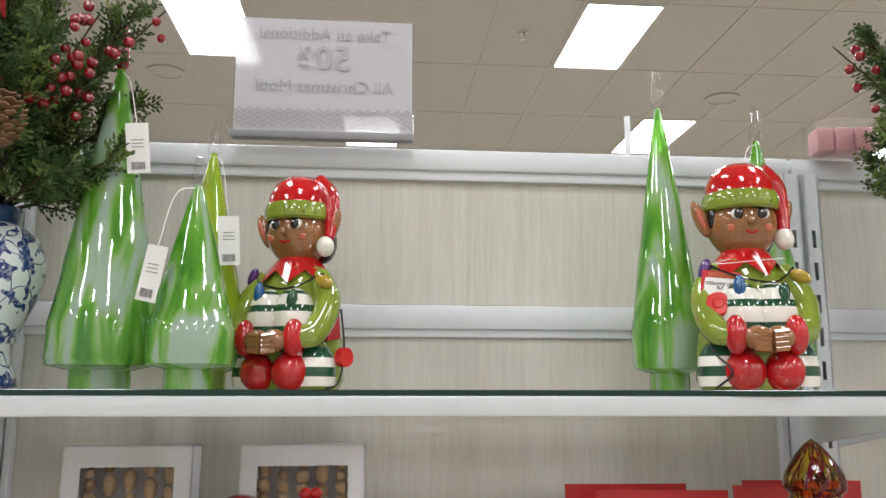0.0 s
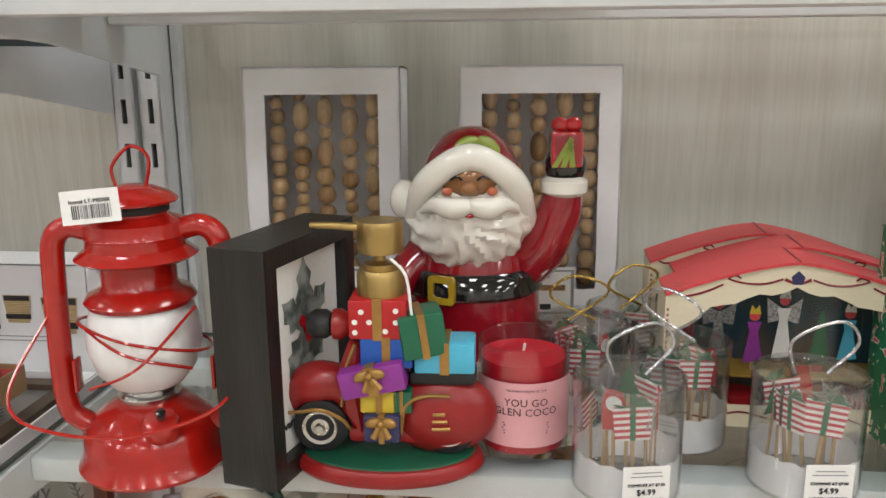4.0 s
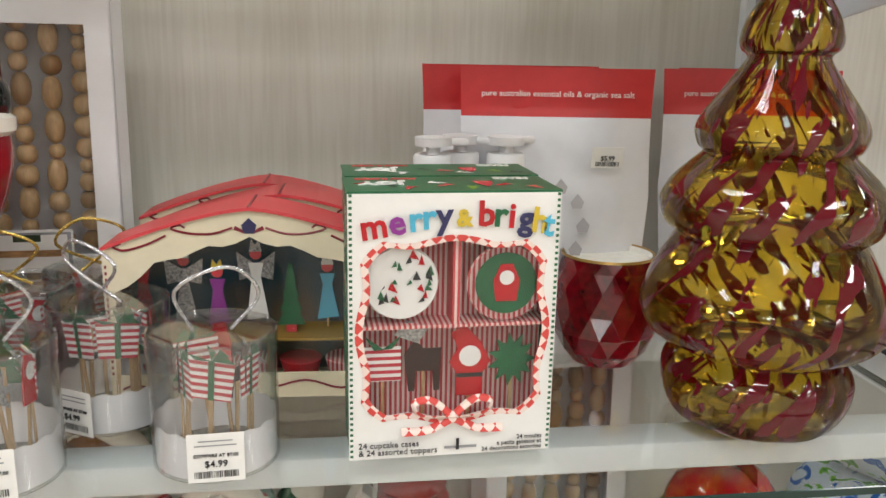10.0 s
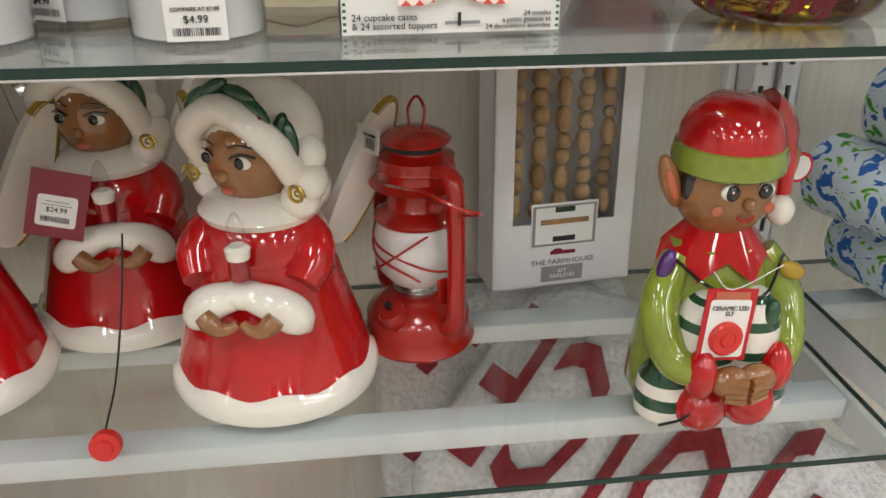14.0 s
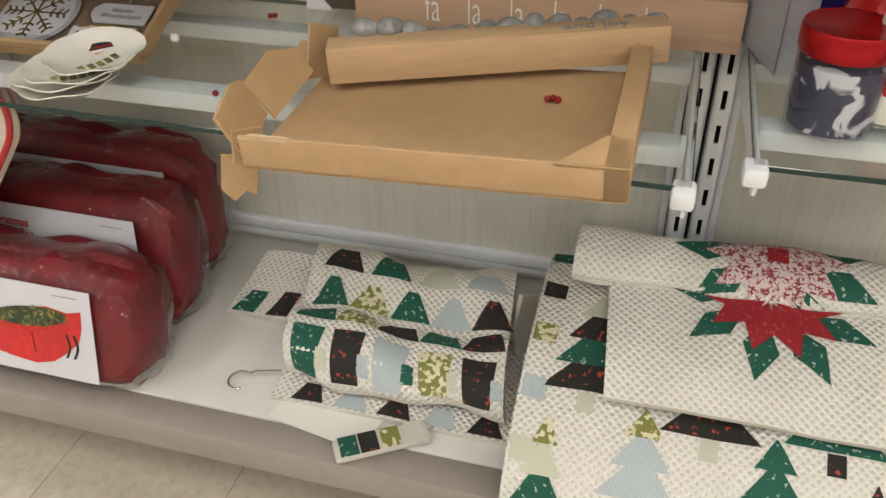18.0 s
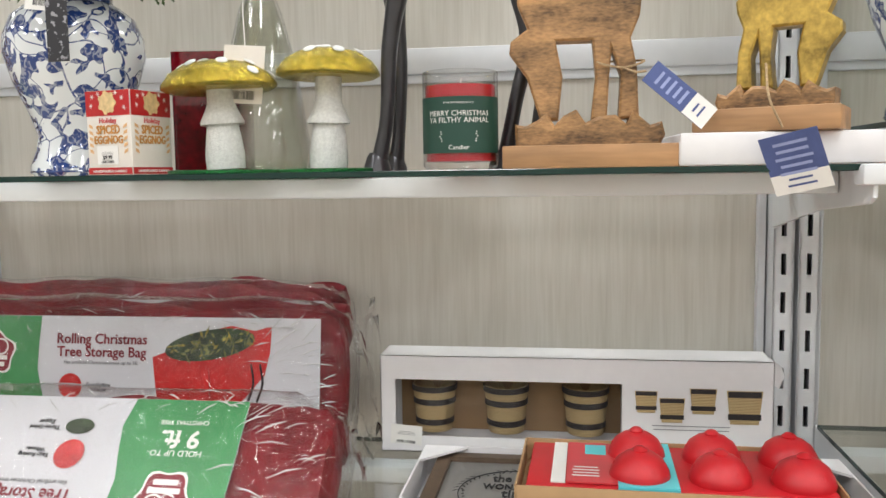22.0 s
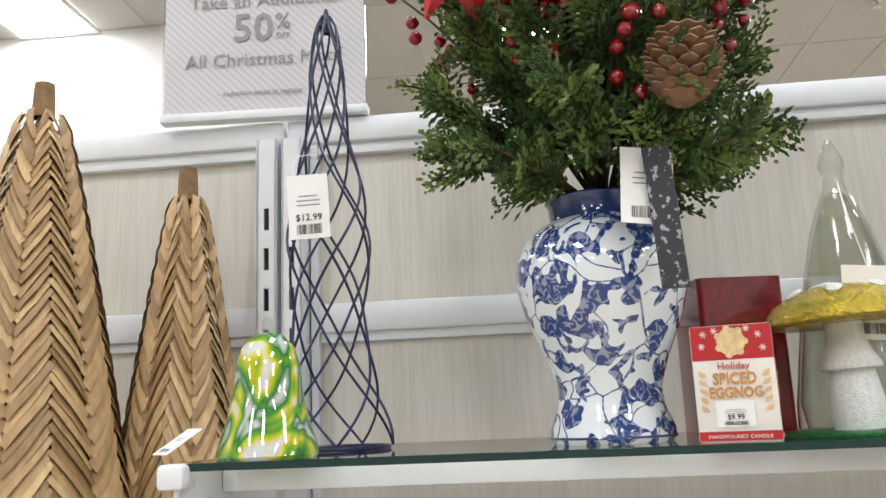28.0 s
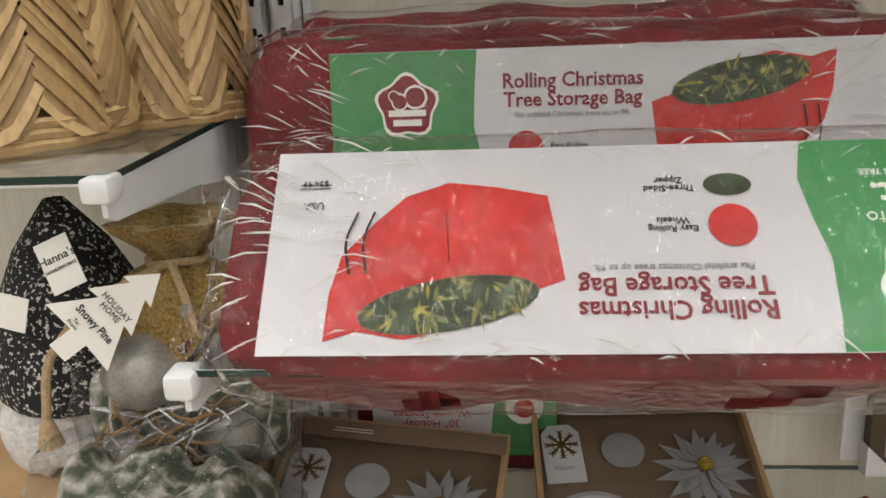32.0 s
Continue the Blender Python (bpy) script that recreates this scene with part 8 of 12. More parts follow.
CREAM_W = mat("cream_white_carton", (0.76, 0.72, 0.66), 0.5, var=0.03)
CREAM_GOLD = mat("pale_gold_print", (0.70, 0.52, 0.26), 0.5, var=0.2, scale=160)
OCHRE_INK = mat("ochre_ink", (0.55, 0.25, 0.05), 0.5)
OCHRE_L = mat("light_ochre_ink", (0.68, 0.42, 0.20), 0.5)
spiced_box((-1.492, 0.828, A1), -14)

# red square votive glass
rv = thing("square_votive", "deep red square glass candle holder", "candle holder", "", (-1.459, 0.972, A1), 8)
part("glass", ring_board(rect(0.08, 0.08, 0, -0.040, 0.006), rect(0.072, 0.072, 0, -0.036, 0.004), 0.144, m=pose(0, 0, 0.144, -90)), RED_GLASS, rv)
part("base", box(0.0715, 0.0715, 0.02, 0, 0, 0, 0.003), RED_GLASS, rv)

# clear glass cone tree with its hanging card
ct = thing("clear_glass_tree", "clear smoky glass cone tree with a hanging paper card", "glass tree", "", (-1.370, 0.902, A1))
ct.scale = (0.96, 0.96, 0.86)
part("cone", lathe([(0, 0.003), (0.052, 0.0), (0.056, 0.006), (0.055, 0.03), (0.046, 0.10), (0.036, 0.16), (0.026, 0.205), (0.016, 0.235), (0.010, 0.25), (0.0085, 0.262), (0.012, 0.274), (0.008, 0.29), (0.003, 0.302), (0, 0.304)], 44), SMOKE, ct)
part("inner_wall", lathe([(0.048, 0.004), (0.052, 0.03), (0.043, 0.10), (0.033, 0.16), (0.022, 0.205), (0.010, 0.24), (0, 0.25)], 36), SMOKE, ct)
price_tag(ct, pose(0.0, -0.05, 0.158, -4, 4, 6), 0.046, 0.072, CREAM_W)
part("tag_string", tube(curve([(0, -0.01, 0.255), (-0.006, -0.035, 0.22), (0, -0.05, 0.156)], 10), 0.0006, 5), PAPER, ct)


def mushroom(at, cap_z, r, lean, seed):
    mu = thing("glitter_mushroom", "white mushroom figurine with a gold glitter cap on a green disc", "figurine", "mushrooms", at)
    part("green_disc", lathe([(0, 0), (r * 0.98, 0), (r, 0.0015), (r, 0.003), (r * 0.96, 0.004), (0, 0.0045)], 40), GREEN_GLIT, mu, "green glitter disc")
    part("stem", lathe([(0.0, 0.0046), (0.0205, 0.0046), (0.021, 0.02), (0.019, 0.036), (0.017, 0.05), (0.0165, 0.055), (0.023, 0.052), (0.0235, 0.055), (0.018, 0.066), (0.0145, 0.075), (0.014, cap_z + 0.002), (0, cap_z + 0.002)], 28, m=Matrix.Rotation(radians(lean), 4, "Y")), WHITE_GLIT, mu, "white sugared stem")
    cap = lathe([(0, cap_z), (r * 0.9, cap_z - 0.001), (r, cap_z + 0.002), (r * 0.99, cap_z + 0.006), (r * 0.85, cap_z + 0.017), (r * 0.6, cap_z + 0.026), (r * 0.3, cap_z + 0.030), (0, cap_z + 0.031)], 44, m=Matrix.Rotation(radians(lean), 4, "Y"))
    c = part("cap", cap, GLITTER, mu, "gold glitter cap")
    rnd = random.Random(seed)
    for i in range(11):
        a = i * 2.4 + seed
        q = (0.25, 0.62, 0.9)[i % 3]
        zz = cap_z + (0.0303, 0.0255, 0.0142)[i % 3] + 0.0008
        ball(0.0065, (0, 0, 0), bm := bmesh.new(), 0, 12, 6, s=(1, 1, 0.28))
        part("white_dot", bm, WHITE_GLIT, c, m=Matrix.Rotation(radians(lean), 4, "Y") @ Matrix.Translation((r * q * math.cos(a), r * q * math.sin(a), zz)) @ Matrix.Rotation(q * 0.85, 4, Vector((-math.sin(a), math.cos(a), 0))))
    return mu


GREEN_GLIT = mat("green_glitter", (0.004, 0.16, 0.03), 0.3, metal=0.5, var=0.8, scale=420, bump=0.8, bscale=900)
WHITE_GLIT = mat("white_sugar_glitter", (0.72, 0.73, 0.70), 0.55, var=0.12, scale=300, bump=0.6, bscale=700)
mushroom((-1.393, 0.848, A1), 0.089, 0.061, -3, 1)
mushroom((-1.287, 0.875, A1), 0.102, 0.056, 1, 2)


def pewter_deer(at):
    """A tall slender deer looking up, one cast body."""
    d = thing("deer_figurine", "tall dark pewter standing deer figurine with raised head", "deer figurine", "", at)
    bm = bmesh.new()
    tube(curve([(-0.050, 0, 0.275), (-0.040, 0, 0.248), (-0.012, 0, 0.238), (0.03, 0, 0.238), (0.07, 0, 0.240), (0.098, 0, 0.234), (0.108, 0, 0.22)], 30), [0.026 + 0.016 * math.sin(math.pi * min(1, (i + 3) / 24)) - 0.0036 * max(0, math.sin(math.pi * (i - 8) / 12)) - (0.022 if i > 29 else 0.0) for i in range(31)], 20, bm)
    nk = curve([(-0.048, 0, 0.235), (-0.060, 0, 0.262), (-0.066, 0, 0.297), (-0.060, 0, 0.343), (-0.045, 0, 0.380), (-0.036, 0, 0.408)], 24)
    tube(nk, [0.040 - 0.019 * min(1, i / (len(nk) - 1) * 1.6) for i in range(len(nk))], 20, bm)
    hd = curve([(-0.020, 0, 0.406), (-0.036, 0, 0.412), (-0.054, 0, 0.416), (-0.074, 0, 0.425), (-0.092, 0, 0.434), (-0.104, 0, 0.439)], 20)
    tube(hd, [0.012, 0.018, 0.022, 0.0245, 0.0255, 0.0255, 0.0245, 0.023, 0.021, 0.019, 0.017, 0.0155, 0.014, 0.0128, 0.0118, 0.011, 0.0104, 0.0098, 0.0085, 0.006, 0.003][:len(hd)], 18, bm)
    for s in (-1, 1):
        ball(0.0045, (-0.056, s * 0.019, 0.426), bm, 0, 10, 8, s=(1.3, 0.7, 0.9))
        tube(curve([(-0.060, s * 0.018, 0.431), (-0.052, s * 0.0195, 0.432), (-0.046, s * 0.019, 0.427)], 6), 0.0022, 6, bm)
        tube([(-0.022, s * 0.014, 0.410), (-0.006, s * 0.034, 0.405), (0.008, s * 0.05, 0.397)], [0.006, 0.010, 0.001], 8, bm, flat=0.5)
        # antlers
        w = s * 0.012
        tube(curve([(-0.022, w, 0.420), (0.010, s * 0.03, 0.440), (0.045, s * 0.045, 0.424), (0.078, s * 0.05, 0.404), (0.104, s * 0.048, 0.402)], 20), [0.0072 - 0.0002 * i for i in range(21)], 8, bm)
        tube(curve([(-0.018, w, 0.424), (0.008, s * 0.026, 0.450), (0.040, s * 0.038, 0.456), (0.068, s * 0.042, 0.460), (0.100, s * 0.036, 0.440)], 20), [0.0070 - 0.0002 * i for i in range(21)], 8, bm)
        tube(curve([(0.006, s * 0.022, 0.448), (0.014, s * 0.032, 0.476), (0.011, s * 0.036, 0.503)], 8), [0.0064, 0.006, 0.0058, 0.0054, 0.005, 0.0046, 0.004, 0.003, 0.002][:9], 8, bm)
        tube(curve([(0.012, s * 0.03, 0.462), (0.034, s * 0.03, 0.485), (0.041, s * 0.022, 0.518)], 8), [0.0064, 0.006, 0.0058, 0.0054, 0.005, 0.0046, 0.004, 0.003, 0.002][:9], 8, bm)
        tube(curve([(0.062, s * 0.043, 0.459), (0.064, s * 0.05, 0.436), (0.100, s * 0.05, 0.420)], 8), [0.0058, 0.0056, 0.0054, 0.005, 0.0046, 0.004, 0.0034, 0.003, 0.002][:9], 8, bm)
        tube(curve([(-0.022, s * 0.010, 0.422), (-0.019, s * 0.016, 0.450), (-0.018, s * 0.018, 0.477)], 6), [0.0056, 0.0054, 0.005, 0.0044, 0.0036, 0.0026, 0.0016][:7], 8, bm)
    legs = (((-0.040, -0.024, 0.235), (-0.046, -0.026, 0.19), (-0.056, -0.027, 0.13), (-0.060, -0.027, 0.06), (-0.069, -0.027, 0.012)),
            ((-0.060, 0.022, 0.235), (-0.060, 0.026, 0.19), (-0.056, 0.027, 0.12), (-0.058, 0.027, 0.05), (-0.062, 0.027, 0.012)),
            ((0.086, -0.022, 0.232), (0.082, -0.026, 0.185), (0.090, -0.027, 0.13), (0.077, -0.027, 0.07), (0.066, -0.027, 0.012)),
            ((0.090, 0.022, 0.232), (0.088, 0.026, 0.185), (0.108, 0.027, 0.125), (0.100, 0.027, 0.06), (0.092, 0.027, 0.012)))
    for L in legs:
        c = curve(L, 16)
        tube(c, [0.024, 0.0225, 0.020, 0.0165, 0.013, 0.0108, 0.0096, 0.009, 0.0088, 0.0084, 0.008, 0.0078, 0.0076, 0.0076, 0.008, 0.0086, 0.0092][:len(c)], 12, bm)
        x, y, _ = L[-1]
        lathe([(0, 0), (0.0135, 0), (0.0125, 0.006), (0.0095, 0.016), (0.007, 0.02), (0, 0.02)], 12, bm, (x - 0.003, y, 0), sx=1.15)
    tube(curve([(0.108, 0, 0.232), (0.118, 0, 0.238), (0.122, 0, 0.226)], 6), [0.007, 0.0075, 0.0075, 0.007, 0.006, 0.004, 0.002][:7], 8, bm)
    part("cast_body", bm, GUNMETAL, d, "dark pewter body")
    price_tag(d, pose(-0.007, -0.062, 0.405, -6, -7, 14), 0.038, 0.072, price="$29.99", psize=0.0095)
    part("tag_string", tube(curve([(-0.022, -0.014, 0.425), (-0.016, -0.05, 0.414), (-0.007, -0.0615, 0.402)], 8), 0.0007, 5), PAPER, d)
    return d


pewter_deer((-1.160, 0.897, A1))
jar_candle((-1.135, 0.822, A1), DKG_L, (("YOUR BEST FRIEND BE LIKE", 0.0024, 0.063), ("MERRY CHRISTMAS\nYA FILTHY ANIMAL", 0.0072, 0.0515), ("Candier", 0.0062, 0.0195)), "red wax candle in a clear jar with a dark green label", 4)


def carved_deer(at, k, flip, wood, base, label):
    """A deer sawn out of one board, standing on a carved tuft and a plank."""
    d = thing("wooden_deer", label, "deer figurine", "sawn wooden deer", at)
    s = -1 if flip else 1

    def mm(rows):
        o = [(s * (x - 1077) * 0.00054 * k, (855 - z) * 0.000575 * k) for x, z in rows]
        return o[::-1] if flip else o
    m = Matrix.Translation((0, -0.013, 0.022))
    bm = slab(mm([(1165, 620), (1150, 600), (1100, 590), (1040, 592), (1008, 572), (996, 540), (1003, 512), (1045, 521), (1057, 508), (1034, 472), (1008, 452), (985, 448), (966, 460), (962, 490), (946, 555), (948, 620), (966, 660), (936, 680), (933, 700), (964, 740), (988, 812), (1020, 812), (1028, 740), (1016, 682), (1080, 682), (1086, 740), (1078, 812), (1106, 812), (1110, 740), (1114, 700), (1130, 740), (1126, 812), (1162, 812), (1158, 730), (1147, 680), (1162, 645)]), 0.026, bevel=0.0022, m=m)
    part("body", bm, wood, d)
    for rows, nm in ((((975, 466), (940, 442), (932, 418), (890, 416), (876, 406), (900, 394), (890, 348), (904, 338), (926, 358), (932, 386), (954, 410), (962, 430), (978, 424), (990, 452)), "antler"),
                     (((992, 460), (1012, 432), (996, 405), (1010, 396), (1026, 415), (1040, 394), (1010, 372), (1012, 358), (1040, 370), (1028, 332), (1044, 326), (1062, 365), (1060, 395), (1081, 408), (1062, 421), (1046, 441), (1022, 466)), "antler"),
                     (((975, 492), (948, 486), (946, 478), (968, 468)), "ear")):
        part(nm, slab(mm(rows), 0.020, bevel=0.002, m=Matrix.Translation((0, -0.0095, 0.022))), wood, d)
    rows = [(945, 860), (943, 818), (962, 822), (985, 812), (1000, 800), (1014, 822), (1030, 806), (1052, 796), (1068, 818), (1092, 808), (1120, 806), (1140, 822), (1150, 800), (1180, 824), (1200, 818), (1206, 840), (1196, 860)]
    part("grass_tuft", slab(mm(rows), 0.042, bevel=0.003, m=Matrix.Translation((0, -0.021, 0.022))), base, d, "carved grass tuft")
    b = box(0.175 * k, 0.07, 0.022, 0.004 * s, 0, 0, 0.002)
    part("plank", b, MANGO_L, d, "waxed wooden plank")
    return d


wd = carved_deer((-1.008, 0.825, A1), 1.0, False, MANGO, MANGO, "brown sawn wooden deer with a blue paper tag on twine")
board = thing("white_board", "white board lying on the glass shelf", "board", "", (-0.828, 0.865, A1 + 0.0005), 2)
part("panel", box(0.205, 0.155, 0.03, 0, 0, 0, 0.003), WHITE, board)
gd = carved_deer((-0.836, 0.818, A1 + 0.031), 0.74, True, GILTWOOD, MANGO, "gold leafed sawn wooden deer with a blue paper tag")


def twine_tag(parent, p0, p1, m, w=0.036, h=0.066):
    part("twine", tube(curve([p0, ((p0[0] + p1[0]) / 2, min(p0[1], p1[1]) - 0.006, (p0[2] + p1[2]) / 2 - 0.004), p1], 12), 0.0011, 6), JUTE, parent, "jute twine")
    t = part("hang_tag", slab(rect(w, h, 0, -h), 0.0006), BLUE_TAG, parent, "blue and white paper tag", smooth=False, m=m)
    part("white_band", sheet(rect(w, h * 0.34, 0, -h), y=-0.0005), PAPER, t, smooth=False)
    bars(t, pose(0, -0.0008, -h * 0.18), 5, w * 0.7, 0.0028, 0.007, WHITE_PALE, seed=7)
    bars(t, pose(0, -0.0009, -h * 0.78), 2, w * 0.5, 0.002, 0.006, BLUE_TAG, seed=8)


WHITE_PALE = mat("pale_blue_print", (0.30, 0.35, 0.60), 0.6)
part("twine_loop", tube(curve([(0.006, -0.016, 0.10), (0.03, -0.018, 0.094), (0.05, -0.016, 0.10), (0.03, 0.016, 0.104)], 20, True), 0.0011, 6, closed=True), JUTE, wd, "jute twine")
twine_tag(wd, (0.03, -0.018, 0.094), (0.05, -0.035, 0.088), pose(0.053, -0.04, 0.088, -14, -48, 20), 0.024, 0.07)
gd.matrix_basis = pose(-0.836, 0.822, A1 + 0.031, 0, 0, -24)
twine_tag(gd, (-0.005, -0.022, 0.062), (0.016, -0.052, 0.002), pose(0.022, -0.066, -0.004, 24, -12, -6), 0.05, 0.056)

# spotted glass bell and the navy wire tree
be = thing("glass_bell", "green, yellow and white spotted glass bell ornament with a paper tag", "ornament", "", (-1.873, 0.835, A1))
be.scale = (1.12, 1.12, 1.08)
part("bell", lathe([(0.036, 0.0), (0.038, 0.002), (0.036, 0.012), (0.030, 0.03), (0.026, 0.05), (0.024, 0.07), (0.020, 0.084), (0.011, 0.094), (0, 0.097)], 40), BELL_GLASS, be)
part("loop", lathe([(0.004, 0.096), (0.006, 0.1), (0.004, 0.106), (0, 0.109)], 14), JARGLASS, be, "clear glass knob")
price_tag(be, pose(-0.044, -0.03, 0.024, -60, 0, -30), 0.016, 0.034)


def wire_tree(at, H, R, label):
    t = thing("wire_tree", label, "ornament", "", at)
    for sgn in (1, -1):
        for k in range(5):
            a0 = k * math.pi / 2.5
            pts = []
            for i in range(41):
                u = i / 40
                r = 0.004 + R * (1 - u) ** 0.62 * (0.84 + 0.16 * math.cos(u * 4 * math.pi))
                a = a0 + sgn * u * 2.0 * math.pi
                pts.append((r * math.cos(a), r * math.sin(a), 0.004 + (H - 0.004) * u))
            part("wire", tube(pts, 0.0014, 6), NAVY_WIRE, t)
    c = [(R * math.cos(i * math.pi / 16), R * math.sin(i * math.pi / 16), 0.002) for i in range(32)]
    part("base_ring", tube(c, 0.002, 6, closed=True), NAVY_WIRE, t)
    part("tip", lathe([(0.004, H - 0.02), (0.005, H - 0.005), (0.002, H + 0.008), (0, H + 0.009)], 10), NAVY_WIRE, t)
    price_tag(t, pose(-0.004, -R - 0.012, 0.255, -2, -3, 8), 0.038, 0.062, price="$12.99", psize=0.009)
    part("tag_string", tube(curve([(-0.01, -0.02, 0.29), (-0.016, -R - 0.004, 0.275), (-0.018, -R - 0.012, 0.254)], 8), 0.0006, 5), PAPER, t)
    return t


wire_tree((-1.846, 0.945, A1), 0.450, 0.056, "tall navy wire lattice cone tree with a price tag")

# ---- storage bags, boxes and trays of the left bay ----
def cushion(w, d, h, n=5.0, amp=0.004, seed=1, grow=0.0, nx=44, na=44, creases=0.0):
    """A soft filled bag lying along x: front at y 0, bottom at z 0; creases run round its ends."""
    bm = bmesh.new()
    rnd = random.Random(seed)
    ph = [rnd.uniform(0, 6.28) for _ in range(10)]
    rings = []
    for i in range(nx + 1):
        u = -1 + 2 * i / nx
        u = math.copysign(abs(u) ** 0.7, u)
        e = max(0.0, 1 - abs(u) ** 9) ** 0.35
        ring = []
        for k in range(na):
            a = 2 * math.pi * k / na
            ca, sa = math.cos(a), math.sin(a)
            cy = math.copysign(abs(ca) ** (2 / n), ca)
            cz = math.copysign(abs(sa) ** (2 / n), sa)
            wob = amp * (math.sin(u * 9 + ph[0] + 2 * ca) + 0.6 * math.sin(u * 17 + 3 * sa + ph[1]) + 0.7 * math.sin(5 * a + ph[2] + u * 3))
            cr = creases * max(0, abs(u) - 0.72) / 0.28 * (math.sin(u * 70 + 3 * math.sin(3 * a + ph[3])) + math.sin(11 * a + u * 20))
            g = grow + wob * (0.35 if cy < -0.6 else 1.0) + cr
            ring.append(bm.verts.new((u * (w / 2 + grow) * (1 - 0.012 * (1 - e)), d / 2 + cy * (d / 2 + g) * (0.25 + 0.75 * e), max(-0.002, h / 2 + cz * (h / 2 + g) * (0.3 + 0.7 * e)))))
        rings.append(ring)
    for a, b in zip(rings, rings[1:]):
        for k in range(na):
            bm.faces.new((a[k], a[(k + 1) % na], b[(k + 1) % na], b[k]))
    bm.faces.new(rings[0][::-1])
    bm.faces.new(rings[-1])
    bmesh.ops.recalc_face_normals(bm, faces=bm.faces[:])
    return bm


def fir_patch(parent, m, w, h, seed, n=70):
    """Printed photograph of fir twigs: small leaf-shaped marks on a dark lens."""
    rnd = random.Random(seed)
    bm = sheet([(w / 2 * math.cos(a * math.pi / 12), h / 2 * math.sin(a * math.pi / 12)) for a in range(24)])
    for i in range(n):
        a, q = rnd.uniform(0, 6.28), rnd.uniform(0, 0.95) ** 0.5
        x, z, b = w / 2 * q * math.cos(a), h / 2 * q * math.sin(a), rnd.uniform(0, 3.14)
        L, t = rnd.uniform(0.05, 0.11) * w * 0.5, rnd.uniform(0.006, 0.014) * w
        sheet([(x - L * math.cos(b), z - L * math.sin(b)), (x + t * math.sin(b), z - t * math.cos(b)), (x + L * math.cos(b), z + L * math.sin(b)), (x - t * math.sin(b), z + t * math.cos(b))], bm, 1 if i % 3 else 2, y=-0.0002 - i * 0.000004)
    return part("fir_print", bm, [PRINT_DK, PRINT_OLIVE, FIR_L], parent, "printed fir twigs", smooth=False, m=m)


FIR_L = mat("yellow_fir_print", (0.30, 0.24, 0.04), 0.5, var=0.6, scale=80)


def bag_picture(parent, m, k, seed, flip=False):
    """The picture of an open red tree bag, printed flat."""
    s = -1 if flip else 1
    o = [(-0.003, -0.080), (-0.060, -0.074), (-0.119, -0.064), (-0.128, -0.02), (-0.135, 0.020), (-0.104, 0.029), (-0.035, 0.060), (0.045, 0.074), (0.098, 0.066), (0.135, 0.075), (0.132, 0.03), (0.121, -0.006), (0.083, -0.040), (0.048, -0.066)]
    pic = part("bag_print", sheet([(x * k, z * k) for x, z in o]), PRINT_RED, parent, "printed picture of an open red bag", smooth=False, m=m)
    fir_patch(pic, pose(-0.004 * k, -0.0004, 0.042 * k, 0, -7, 0), 0.205 * k, 0.05 * k, seed)
    part("fold_print", tube([(-0.004 * k, -0.0004, 0.0), (0.0, -0.0004, -0.05 * k)], 0.0012 * k, 4, flat=0.1), FABRIC_DRED, pic, smooth=False)
    bm = bmesh.new()
    for x0 in (0.105, 0.085):
        pts = [(x0 * k, -0.0006, -0.05 * k), ((x0 + 0.012) * k, -0.0006, -0.02 * k), ((x0 + 0.006) * k, -0.0006, 0.012 * k)]
        tube(curve(pts, 8), 0.0028 * k, 6, bm, flat=0.15)
    part("strap_print", bm, STRAP, pic, smooth=False)
    return pic


# hazy white in the colour stands in for glints along the film folds
FILM_GLINT = clear("film_crease_glint", (0.97, 0.97, 0.97), 0.10, haze=0.75, boost=4.0)


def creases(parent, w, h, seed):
    """Pinched folds of shrink film, whitened to stand in for glints: fans at both ends and short pulls along the edges.
    """
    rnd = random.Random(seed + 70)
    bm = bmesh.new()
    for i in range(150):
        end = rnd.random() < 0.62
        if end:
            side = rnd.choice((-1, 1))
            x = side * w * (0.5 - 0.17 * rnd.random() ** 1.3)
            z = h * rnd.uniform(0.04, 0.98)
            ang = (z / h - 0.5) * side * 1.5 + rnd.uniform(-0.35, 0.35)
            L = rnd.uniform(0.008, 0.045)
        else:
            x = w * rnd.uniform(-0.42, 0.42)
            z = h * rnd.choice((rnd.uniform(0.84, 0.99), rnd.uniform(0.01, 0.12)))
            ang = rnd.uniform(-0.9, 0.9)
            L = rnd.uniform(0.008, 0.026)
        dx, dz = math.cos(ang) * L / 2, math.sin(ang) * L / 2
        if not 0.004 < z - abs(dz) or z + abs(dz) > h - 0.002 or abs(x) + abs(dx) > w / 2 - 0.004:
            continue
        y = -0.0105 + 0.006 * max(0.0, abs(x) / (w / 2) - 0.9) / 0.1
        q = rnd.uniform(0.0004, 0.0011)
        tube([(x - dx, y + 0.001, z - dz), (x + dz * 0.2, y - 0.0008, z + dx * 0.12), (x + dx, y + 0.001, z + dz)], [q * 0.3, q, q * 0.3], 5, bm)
    part("film_crease", bm, FILM_GLINT, parent, "pinched folds of clear film, whitened as glints", kind="stuff")


